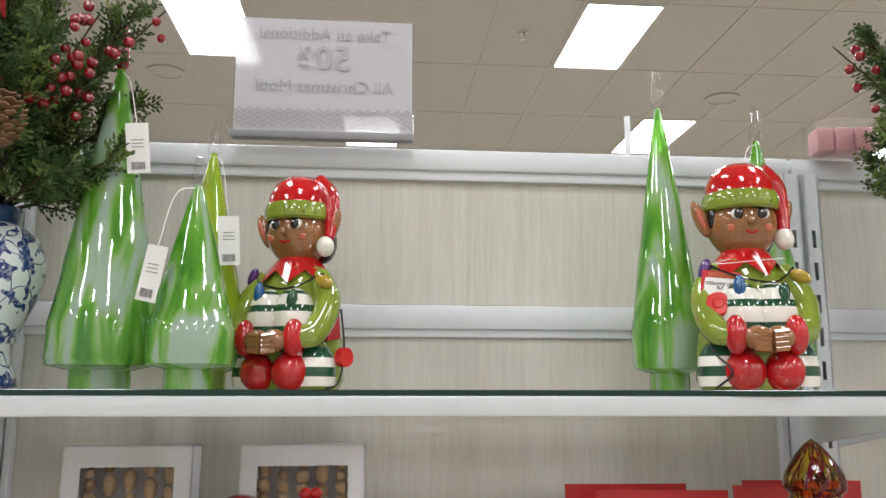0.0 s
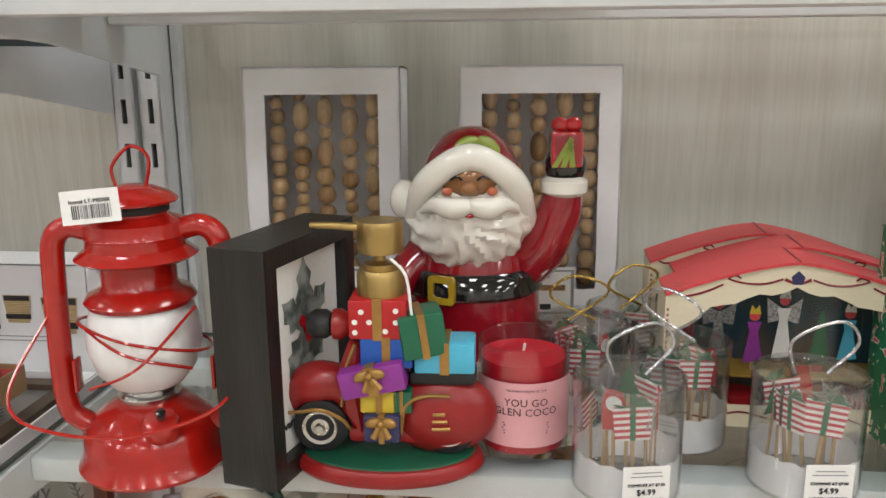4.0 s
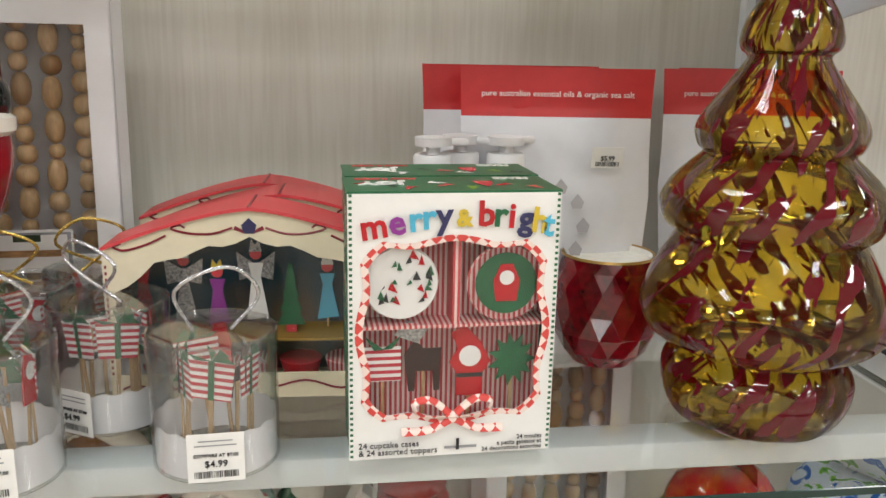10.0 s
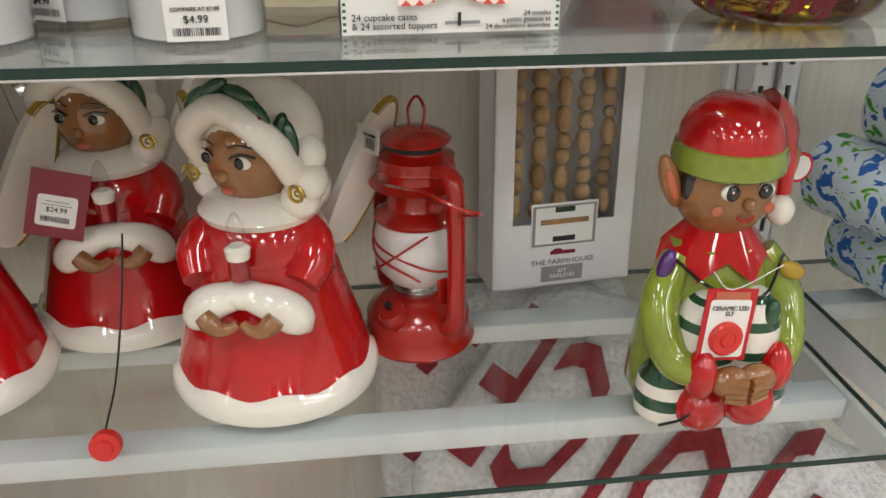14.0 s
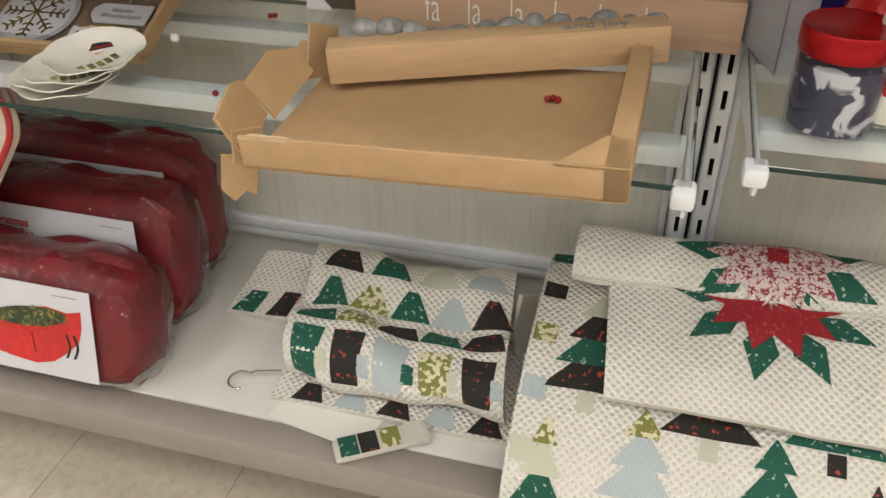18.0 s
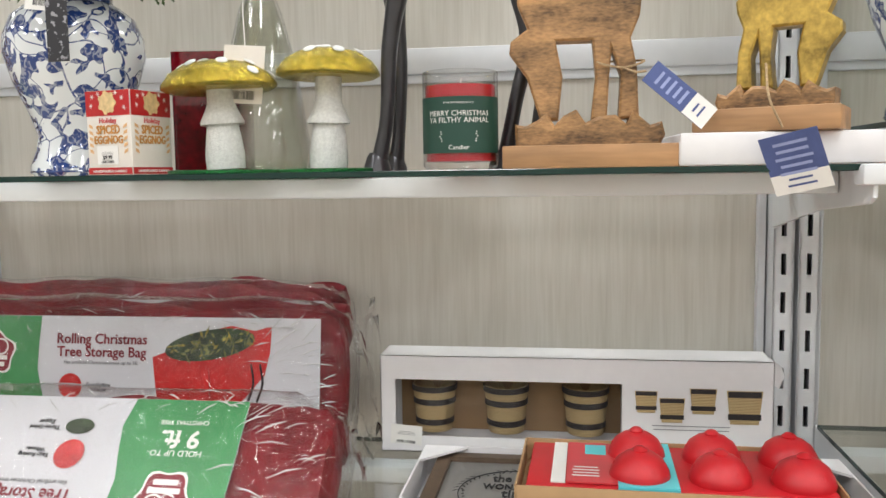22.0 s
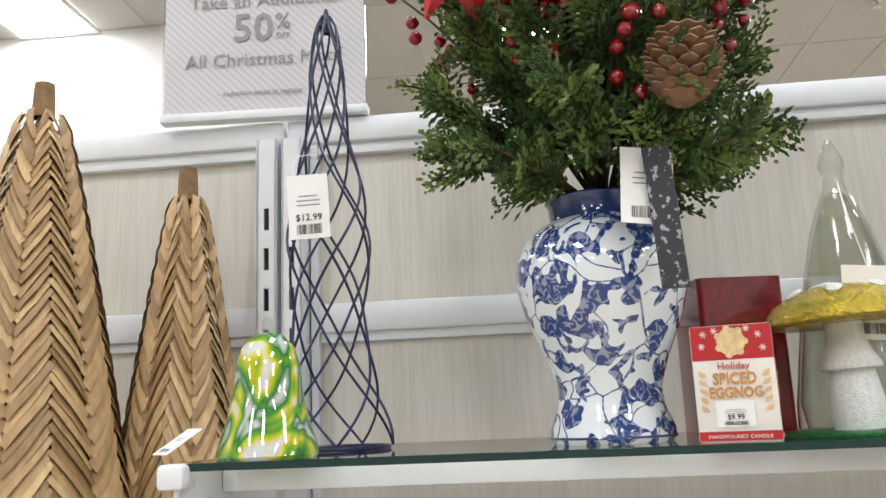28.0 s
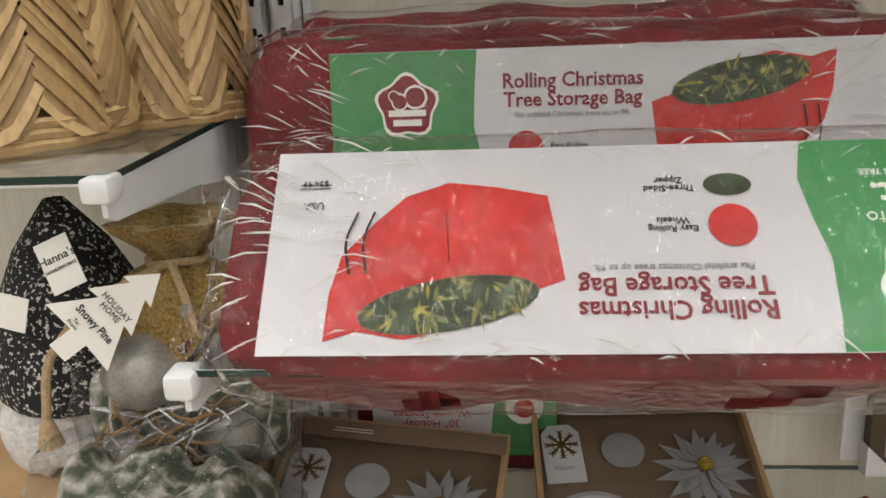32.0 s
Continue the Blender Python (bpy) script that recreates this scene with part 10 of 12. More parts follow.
# stacked snowman plates
for i in range(4):
    pl = thing("scalloped_plate", "small white scalloped plate printed with a snowman", "plate", "snowman plates", (-1.446 + 0.012 * (i == 2) + (0.022 if i == 3 else 0), 0.777 + 0.004 * i + (0.02 if i == 3 else 0), A3 + 0.001 + 0.0075 * i), 20 * i, (0 if i < 3 else 3, 0 if i < 3 else -4))
    bm = bmesh.new()
    rows = []
    for r, z in ((0.0, 0.0), (0.032, 0.0), (0.046, 0.004), (0.055, 0.009), (0.055, 0.0105), (0.045, 0.006), (0.031, 0.002), (0.0, 0.002)):
        n = 48
        rows.append([bm.verts.new((0, 0, z))] if r == 0 else [bm.verts.new(((r * (1 + (0.05 if r > 0.045 else 0.01) * abs(math.sin(k * math.pi / 8 * 1.0)))) * math.cos(2 * math.pi * k / n), (r * (1 + (0.05 if r > 0.045 else 0.01) * abs(math.sin(k * math.pi / 8)))) * math.sin(2 * math.pi * k / n), z + (0.0012 * math.cos(k * math.pi / 4) if r > 0.045 else 0))) for k in range(n)])
    for a, b in zip(rows, rows[1:]):
        for k in range(48):
            q = [a[k % len(a)], a[(k + 1) % 48 % len(a)], b[(k + 1) % 48 % len(b)], b[k % len(b)]]
            q = [v for j, v in enumerate(q) if v not in q[:j]]
            bm.faces.new(q)
    part("plate_body", bm, CER_WHITE, pl)
    up = pose(0, 0, 0.0026, -90)
    if i >= 2:
        part("hat_print", sheet([(-0.012, 0.012), (0.016, 0.012), (0.014, 0.03), (-0.006, 0.03)]), INK, pl, "printed black hat", smooth=False, m=up @ pose(0.006, 0, 0, 0, 20, 0))
        part("hat_band", sheet(rect(0.024, 0.004, 0.003, 0.015), y=-0.0002), P_RED, pl, smooth=False, m=up @ pose(0.006, 0, 0, 0, 20, 0))
        part("nose_print", sheet([(0, 0), (0.012, 0.003), (0.0, 0.005)]), OCHRE_INK, pl, smooth=False, m=up)
        for q in range(5):
            part("scarf_print", sheet(rect(0.007, 0.014, -0.026 + 0.010 * q, -0.030 + 0.0012 * (q - 2) ** 2)), PRINT_OLIVE, pl, smooth=False, m=up)


def tag_box(at, turn, tilt, label, seed, w=0.245, h=0.25):
    """A shallow kraft box under acetate with paper gift tags inside."""
    b = thing("gift_tag_box", label, "gift tags", "boxed gift tags", at, turn, tilt)
    d = 0.022
    part("box_rim", ring_board(rect(w, h), rect(w - 0.012, h - 0.012, 0, 0.006), d), KRAFT, b, "kraft box rim", smooth=False)
    part("box_back", slab(rect(w - 0.012, h - 0.012, 0, 0.006), 0.002), BROWN_CARD, b, "brown backing card", smooth=False, m=pose(0, d - 0.004, 0))
    part("acetate", sheet(rect(w - 0.004, h - 0.004, 0, 0.002), y=-0.0008), WINDOW, b, "clear acetate cover", smooth=False)
    part("print_band", sheet(rect(w - 0.004, 0.026, 0, h - 0.03), y=-0.0014), BROWN_CARD, b, "brown printed band", smooth=False)
    bars(b, pose(-0.05, -0.0018, h - 0.016), 2, 0.05, 0.0012, 0.004, WHITE, seed=seed)
    y = d - 0.006

    def flake(p, m, R, mat_):
        bm = bmesh.new()
        for a in range(8):
            mm = Matrix.Rotation(radians(45 * a), 4, "Y")
            sheet(rect(0.0032, R, 0, 0), bm, m=mm)
            for q in (0.45, 0.7, 0.92):
                for s in (-1, 1):
                    sheet([(0, R * q), (s * R * 0.2, R * (q + 0.10)), (s * R * 0.2, R * (q + 0.19)), (0, R * (q + 0.10))][::-s], bm, m=mm)
        part("snowflake_print", bm, mat_, p, "gold printed snowflake", smooth=False, m=m)
    ci = part("round_tag", slab(arc(0, 0, 0.052, 0, 350, 40), 0.0012), PAPER_COOL, b, "round white tag", smooth=False, m=pose(-0.062, y - 0.003, 0.068))
    part("silver_ring", ring_board(arc(0, 0, 0.058, 0, 350, 40), arc(0, 0, 0.051, 0, 350, 40), 0.001), GREY_L, ci, smooth=False, m=pose(0, 0.0014, 0))
    flake(ci, pose(0, -0.0006, 0), 0.042, GOLD_INK)
    t1 = part("gift_tag", slab([(-0.022, 0), (0.022, 0), (0.022, 0.066), (0.012, 0.078), (-0.012, 0.078), (-0.022, 0.066)], 0.0012), PAPER_COOL, b, "white gift tag", smooth=False, m=pose(-0.088, y - 0.002, 0.137, 0, -3, 0))
    flake(t1, pose(0, -0.0006, 0.05), 0.018, GOLD_INK)
    words("Merry", 0.009, GREY_L, t1, pose(0, -0.0006, 0.016))
    bm = bmesh.new()
    rnd = random.Random(seed)
    for lay, (n, R) in enumerate(((14, 0.056), (12, 0.042), (10, 0.028))):
        for a in range(n):
            ang = 360 * a / n + 9 * lay
            slab([(0, 0.006), (R * 0.13, R * 0.55), (0.0, R), (-R * 0.13, R * 0.55)], 0.0008, bm, m=pose(0, -0.004 * lay, 0) @ Matrix.Rotation(radians(ang), 4, "Y"))
    fl = part("paper_flower", bm, PAPER_GREY, b, "pale layered paper poinsettia", smooth=False, m=pose(0.062, y - 0.004, 0.150))
    part("gold_centre", ball(0.009, u=12, v=8, s=(1, 0.4, 1)), GLITTER, fl, "gold glitter centre", m=pose(0, -0.011, 0))
    part("paper_ornament", slab(arc(0, 0, 0.024, -70, 250, 20), 0.001), PAPER_GREY, b, "round pale ornament tag", smooth=False, m=pose(-0.022, y - 0.003, 0.178))
    t2 = part("gift_tag", slab([(-0.042, 0.014), (-0.032, 0), (0.032, 0), (0.042, 0), (0.042, 0.036), (-0.032, 0.036), (-0.042, 0.026)], 0.0012), PAPER_COOL, b, "white gift tag", smooth=False, m=pose(0.058, y - 0.003, 0.058))
    words("Winter\nWonderland", 0.0115, GREY_INK, t2, pose(0.002, -0.0006, 0.020))
    words("Merry", 0.03, GOLD_INK, part("gift_tag", slab(rect(0.09, 0.042, 0, 0), 0.0012), PAPER_COOL, b, "white gift tag", smooth=False, m=pose(0.05, y - 0.004, 0.008, 0, -3, 0)), pose(0, -0.0006, 0.012))
    part("gold_thread", tube(curve([(0.012, y - 0.004, 0.046), (0.05, y - 0.005, 0.052), (0.1, y - 0.004, 0.047)], 10), 0.0012, 5), GOLDCORD, b)
    return b


BROWN_CARD = mat("dark_kraft_card", (0.20, 0.135, 0.09), 0.6, var=0.12, scale=12)
GOLD_INK = mat("antique_gold_ink", (0.20, 0.115, 0.035), 0.4, metal=0.3, var=0.2)
PAPER_GREY = mat("pearl_grey_paper", (0.34, 0.34, 0.35), 0.5, var=0.1, scale=60)
tag_box((-1.545, 0.876, A3 + 0.002), 2, (-68, 0), "kraft box of gift tags with a snowflake and a poinsettia", 61)
tag_box((-1.835, 0.80, A3 + 0.004), 12, (-76, -4), "kraft box of gift tags lying askew by the bracket", 63)
tag_box((-1.850, 0.79, A3 + 0.030), -6, (-74, 3), "kraft box of gift tags on top of a stack", 64)

wr = thing("wreath_bag", "red and green wreath storage bag standing upside down", "storage bag", "", (-1.765, 1.075, A3 + 0.004), 2, (-3, 0))
part("folded_bag", cushion(0.24, 0.04, 0.29, 4.5, 0.003, 71), FABRIC_DRED, wr, "folded dark red bag")
wl = part("paper_wrap", slab(rect(0.215, 0.245, 0, -0.1225), 0.0006), PAPER_COOL, wr, "white and green printed wrap", smooth=False, m=pose(0.012, -0.0055, 0.15, 0, 180, 0))
part("green_end", sheet([(-0.1075, -0.1223), (-0.025, -0.1223), (-0.018, -0.03), (-0.035, 0.05), (-0.028, 0.1223), (-0.1075, 0.1223)], y=-0.0006), PRINT_GREEN, wl, smooth=False)
words("30\" Holiday\nWreath Storage", 0.014, PRINT_RED, wl, pose(0.038, -0.001, 0.075))
part("bag_print", sheet(arc(0.038, -0.02, 0.055, 0, 350, 30), y=-0.0008), PRINT_RED, wl, "printed red round bag", smooth=False)
fir_patch(wl, pose(0.038, -0.0012, -0.05), 0.07, 0.05, 5, 30)
em = sheet(arc(0, 0, 0.022, 0, 345, 20))
sheet(arc(0, 0.002, 0.012, 0, 345, 16), em, 1, y=-0.0003)
part("emblem", em, [PAPER, PRINT_RED], wl, "plain red and white emblem", smooth=False, m=pose(-0.07, -0.001, 0.06))
part("film", cushion(0.245, 0.04, 0.295, 4.5, 0.003, 72, grow=0.008, creases=0.004), FILM, wr, "wrinkled clear film")

for x, y, n in ((-0.918, 0.821, 3), (-1.276, 0.782, 1), (-1.323, 1.018, 2)):
    br = thing("fallen_berry", "fallen red artificial berries on the shelf", "berry", "fallen berries", (x + 0.009, y + 0.009, A3 + (0.0165 if n == 3 else 0.0005)))
    for i in range(n):
        part("berry", ball(0.0038, u=10, v=7), BERRY, br, m=pose(0.0055 * i, 0.003 * (i % 2), 0.0038))
kn = thing("plastic_plug", "small white plastic plug lying on glass", "plug", "", (-1.399, 0.929, A3 + 0.0005))
part("cap", lathe([(0, 0), (0.005, 0), (0.006, 0.003), (0.0045, 0.008), (0, 0.0095)], 16), PAPER, kn)

# ---- goods on the bottom deck ----
def small_bag(at, w, h, d, seed, label, lean=-14):
    b = thing("storage_bag", label, "storage bag", "folded red storage bags", at, 0, (lean, 0))
    part("folded_bag", cushion(w, d, h, 3.6, 0.005, seed, creases=0.004), FABRIC_RED, b, "folded red polyester bag")
    part("fold", cushion(w * 0.96, d * 0.55, h * 0.3, 3, 0.004, seed + 4), FABRIC_DRED, b, "dark red fold", m=pose(-0.01, d * 0.40, h * 0.74))
    root = part("paper_label", slab(rect(0.30, h * 0.78, 0, -h * 0.39), 0.0006), PAPER_COOL, b, "white printed label", smooth=False, m=pose(w / 2 - 0.055 - 0.15, -0.0085, h * 0.5))
    words("Christmas\nStorage Bag", 0.021, PRINT_RED, root, pose(-0.075, -0.001, h * 0.22), wide=0.85, bold=0.0003)
    bag_picture(root, pose(0.05, -0.0008, -h * 0.03), 0.62, seed)
    bars(root, pose(0.11, -0.001, h * 0.32), 1, 0.05, 0.0016, 0.004, GREY_INK)
    part("film", cushion(w + 0.006, d, h + 0.004, 3.6, 0.003, seed + 9, grow=0.007, creases=0.006), FILM, b, "wrinkled clear plastic film")
    return b


small_bag((-1.735, 0.738, DECK + 0.006), 0.56, 0.185, 0.115, 81, "folded red storage bag in film, front of the row")
small_bag((-1.735, 0.885, DECK + 0.006), 0.54, 0.215, 0.105, 82, "folded red storage bag in film, second in the row", -8)
small_bag((-1.735, 1.018, DECK + 0.006), 0.50, 0.228, 0.085, 83, "folded red storage bag in film, against the panel", -4)

# holly runner
LINEN = mat("oatmeal_linen", (0.58, 0.49, 0.38), 0.85, var=0.12, scale=60, bump=0.4, bscale=700, sheen=0.2)
HOLLY = mat("embroidered_green", (0.06, 0.12, 0.03), 0.7, var=0.3, scale=200)
PIPING = mat("red_piping", (0.42, 0.02, 0.02), 0.6)


def runner(at, turn, tilt, L, W, seed, label):
    r = thing("holly_runner", label, "table runner", "holly table runners", at, turn, tilt)
    o = rect(L, W, 0, 0, 0.03)
    part("cloth", slab(o, 0.014, bevel=0.004), LINEN, r)
    part("piping", tube([(x, -0.001, z) for x, z in o], 0.0045, 8, closed=True), PIPING, r, "red piping")
    rnd = random.Random(seed)
    bm = bmesh.new()
    bb = bmesh.new()
    for q in range(5):
        cx, cz = -L / 2 + 0.06 + (L - 0.12) * q / 4, W * (0.35 + 0.3 * (q % 2))
        for i in range(9):
            a, b = rnd.uniform(0, 6.28), rnd.uniform(0.01, 0.035)
            x, z = cx + b * math.cos(a), cz + b * math.sin(a)
            l, t = 0.017, 0.005
            sheet([(x - l * math.cos(a), z - l * math.sin(a)), (x + t * math.sin(a), z - t * math.cos(a)), (x + l * math.cos(a), z + l * math.sin(a)), (x - t * math.sin(a), z + t * math.cos(a))], bm, y=-0.0008 - i * 0.00003)
        for i in range(4):
            ball(0.0035, (cx + rnd.uniform(-0.02, 0.02), -0.001, cz + rnd.uniform(-0.02, 0.02)), bb, 0, 8, 5)
    part("holly_leaf", bm, HOLLY, r, "embroidered holly leaves", smooth=False)
    part("holly_berry", bb, PIPING, r, "embroidered red berries")
    return r


runner((-1.73, 0.82, 0.42), 0, (-34, -52), 0.46, 0.15, 3, "oatmeal holly table runner with red piping, leaning over bags")
runner((-1.79, 0.835, 0.45), 0, (-34, -56), 0.46, 0.15, 4, "oatmeal holly table runner with red piping, lying behind")

# ---- quilts ----
def quilt_cloth(name, dot, ground):
    """Cream cotton with a regular small dot, quilted in rows."""
    m, p = bare(name, 0.85)
    uv = m.node_tree.nodes.new("ShaderNodeTexCoord").outputs["UV"]
    mp = m.node_tree.nodes.new("ShaderNodeMapping")
    mp.inputs["Rotation"].default_value = (0, 0, radians(45))
    link(m, uv, mp.inputs["Vector"])
    tx = node(m, "ShaderNodeTexVoronoi", Scale=125.0, Randomness=0.0)
    tx.voronoi_dimensions = "2D"
    link(m, mp.outputs[0], tx.inputs["Vector"])
    c = ramp(m, tx.outputs["Distance"], [(0.13, dot), (0.20, ground)])
    link(m, c, p.inputs["Base Color"])
    w = node(m, "ShaderNodeTexNoise", Scale=90.0, Detail=2.0)
    link(m, uv, w.inputs["Vector"])
    b = node(m, "ShaderNodeBump", Strength=0.5, Distance=0.004)
    link(m, w.outputs[0], b.inputs["Height"])
    b2 = node(m, "ShaderNodeBump", Strength=0.8, Distance=0.003)
    link(m, ramp(m, tx.outputs["Distance"], [(0.08, (0, 0, 0)), (0.5, (1, 1, 1))]), b2.inputs["Height"])
    link(m, b.outputs[0], b2.inputs["Normal"])
    link(m, b2.outputs[0], p.inputs["Normal"])
    return m


Q_CREAM = quilt_cloth("cream_dotted_quilt", (0.56, 0.53, 0.47), (0.74, 0.71, 0.64))
Q_GREEN = two_tone("green_sprig_patch", (0.006, 0.085, 0.055), (0.40, 0.46, 0.40), 150, 0.63, 0.67, 0.85)[0]
Q_BLACK = two_tone("black_sprig_patch", (0.016, 0.014, 0.012), (0.40, 0.05, 0.03), 120, 0.64, 0.67, 0.85)[0]
Q_OLIVE = two_tone("olive_sprig_patch", (0.20, 0.20, 0.05), (0.66, 0.62, 0.42), 120, 0.50, 0.55, 0.85)[0]
Q_BLUE = two_tone("blue_ticking_patch", (0.26, 0.33, 0.36), (0.56, 0.60, 0.60), 170, 0.4, 0.6, 0.85, kind="wave")[0]
Q_SAGE = two_tone("sage_ticking_patch", (0.42, 0.44, 0.32), (0.60, 0.60, 0.48), 170, 0.4, 0.6, 0.85, kind="wave")[0]
Q_RED = two_tone("red_sprig_patch", (0.32, 0.012, 0.02), (0.46, 0.06, 0.06), 170, 0.60, 0.65, 0.85)[0]
Q_PINK = two_tone("red_and_white_toile", (0.62, 0.50, 0.48), (0.26, 0.03, 0.05), 190, 0.50, 0.55, 0.85, dist=1.0)[0]
Q_MATS = [Q_GREEN, Q_BLACK, Q_OLIVE, Q_BLUE, Q_SAGE, Q_RED, Q_PINK]


class Fold:
    """A cloth laid along a line (y, z) and stretched between x0 and x1, with soft ripples."""

    def __init__(self, line, x0, x1, amp=0.004, seed=1, skew=0.0, flip=1):
        self.flip = flip
        self.c = curve([(0, y, z) for y, z in line], 60)
        self.x0, self.x1, self.amp, self.skew = x0, x1, amp, skew
        self.d = [0.0]
        for a, b in zip(self.c, self.c[1:]):
            self.d.append(self.d[-1] + (b - a).length)
        rnd = random.Random(seed)
        self.ph = [rnd.uniform(0, 6.28) for _ in range(4)]

    def at(self, u, s, lift=0.0):
        s = min(max(s, 0.0), self.d[-1] - 1e-6)
        i = 0
        while self.d[i + 1] < s:
            i += 1
        t = (s - self.d[i]) / max(1e-9, self.d[i + 1] - self.d[i])
        p = self.c[i].lerp(self.c[i + 1], t)
        g = (self.c[i + 1] - self.c[i]).normalized()
        n = Vector((0, g.z, -g.y)) * self.flip
        x = self.x0 + (self.x1 - self.x0) * u
        r = self.amp * (math.sin(x * 23 + self.ph[0] + s * 6) + 0.6 * math.sin(s * 31 + self.ph[1] + x * 9) + 0.5 * math.sin(x * 55 + s * 40 + self.ph[2]))
        return Vector((x + self.skew * s, p.y, p.z)) + n * (r * 0.5 + lift)

    def cloth(self, parent, mats, name="cloth", thick=0.006, nu=34, ns=60, label=""):
        bm = bmesh.new()
        L = self.d[-1]
        uvl = bm.loops.layers.uv.new("UVMap")
        lay, wd = [], self.x1 - self.x0
        for lift in (0.0, -thick):
            lay.append([[bm.verts.new(self.at(i / nu, L * k / ns, lift)) for k in range(ns + 1)] for i in range(nu + 1)])
        for j, g in enumerate(lay):
            for i in range(nu):
                for k in range(ns):
                    q = (g[i][k], g[i + 1][k], g[i + 1][k + 1], g[i][k + 1])
                    f = bm.faces.new(q if j == 0 else q[::-1])
                    for lp in f.loops:
                        n = q.index(lp.vert)
                        lp[uvl].uv = (wd * (i + (n in (1, 2))) / nu, L * (k + (n in (2, 3))) / ns)
        a, b = lay
        edge = [(i, 0) for i in range(nu)] + [(nu, k) for k in range(ns)] + [(i, ns) for i in range(nu, 0, -1)] + [(0, k) for k in range(ns, 0, -1)]
        for (i, k), (i2, k2) in zip(edge, edge[1:] + edge[:1]):
            bm.faces.new((a[i][k], b[i][k], b[i2][k2], a[i2][k2]))
        bmesh.ops.recalc_face_normals(bm, faces=bm.faces[:])
        return part(name, bm, mats, parent, label)

    def patch(self, quad, n=5, bm=None, lift=0.0012):
        """A sewn patch: four corners (x in metres from the left edge, length along the line)."""
        bm = bm or bmesh.new()
        w = self.x1 - self.x0
        g = []
        for i in range(n + 1):
            row = []
            for k in range(n + 1):
                a, b = i / n, k / n
                x = (1 - a) * ((1 - b) * quad[0][0] + b * quad[3][0]) + a * ((1 - b) * quad[1][0] + b * quad[2][0])
                s = (1 - a) * ((1 - b) * quad[0][1] + b * quad[3][1]) + a * ((1 - b) * quad[1][1] + b * quad[2][1])
                row.append(bm.verts.new(self.at(x / w, s, lift)))
            g.append(row)
        for i in range(n):
            for k in range(n):
                bm.faces.new((g[i][k], g[i + 1][k], g[i + 1][k + 1], g[i][k + 1]))
        return bm

    def tree(self, parent, x, s, h, w, seed):
        """A patchwork tree standing with its tip at s."""
        rnd = random.Random(seed)
        order = [rnd.randrange(5) for _ in range(4)]
        for i in range(4):
            a, b = s + h * 0.21 * i, s + h * 0.21 * (i + 1)
            w0, w1 = w * (0.02 + 0.14 * i), w * (0.42 + 0.2 * i)
            part("patch", self.patch([(x - w0 / 2, a), (x + w0 / 2, a), (x + w1 / 2, b), (x - w1 / 2, b)]), Q_MATS[(order[i] + i) % 5], parent)
        part("patch", self.patch([(x - w * 0.09, s + h * 0.85), (x + w * 0.09, s + h * 0.85), (x + w * 0.09, s + h), (x - w * 0.09, s + h)], 3), Q_MATS[rnd.choice((1, 3, 4))], parent)

    def flower(self, parent, x, s, R, half=False):
        for ring_, (n, r0, r1, wd, mi, off) in enumerate(((9, 0.30, 1.0, 0.17, 0, 22), (10, 0.06, 0.70, 0.17, 6 if not half else 5, 0))):
            for a in range(n):
                t = radians(360 * a / n + off)
                dx, ds = math.cos(t), math.sin(t)
                if half and ds < -0.05:
                    continue
                tx, ts = -ds, dx
                m = (r0 + r1) / 2
                q = [(x + R * r0 * dx, s + R * r0 * ds), (x + R * (m * dx + wd * tx), s + R * (m * ds + wd * ts)), (x + R * r1 * dx, s + R * r1 * ds), (x + R * (m * dx - wd * tx), s + R * (m * ds - wd * ts))]
                part("petal" if ring_ else "leaf", self.patch(q, 4, lift=0.0014 + 0.0008 * ring_), Q_MATS[mi], parent)
        if not half:
            part("flower_centre", self.patch([(x - R * 0.1, s - R * 0.1), (x + R * 0.1, s - R * 0.1), (x + R * 0.1, s + R * 0.1), (x - R * 0.1, s + R * 0.1)], 3, lift=0.003), Q_RED, parent)


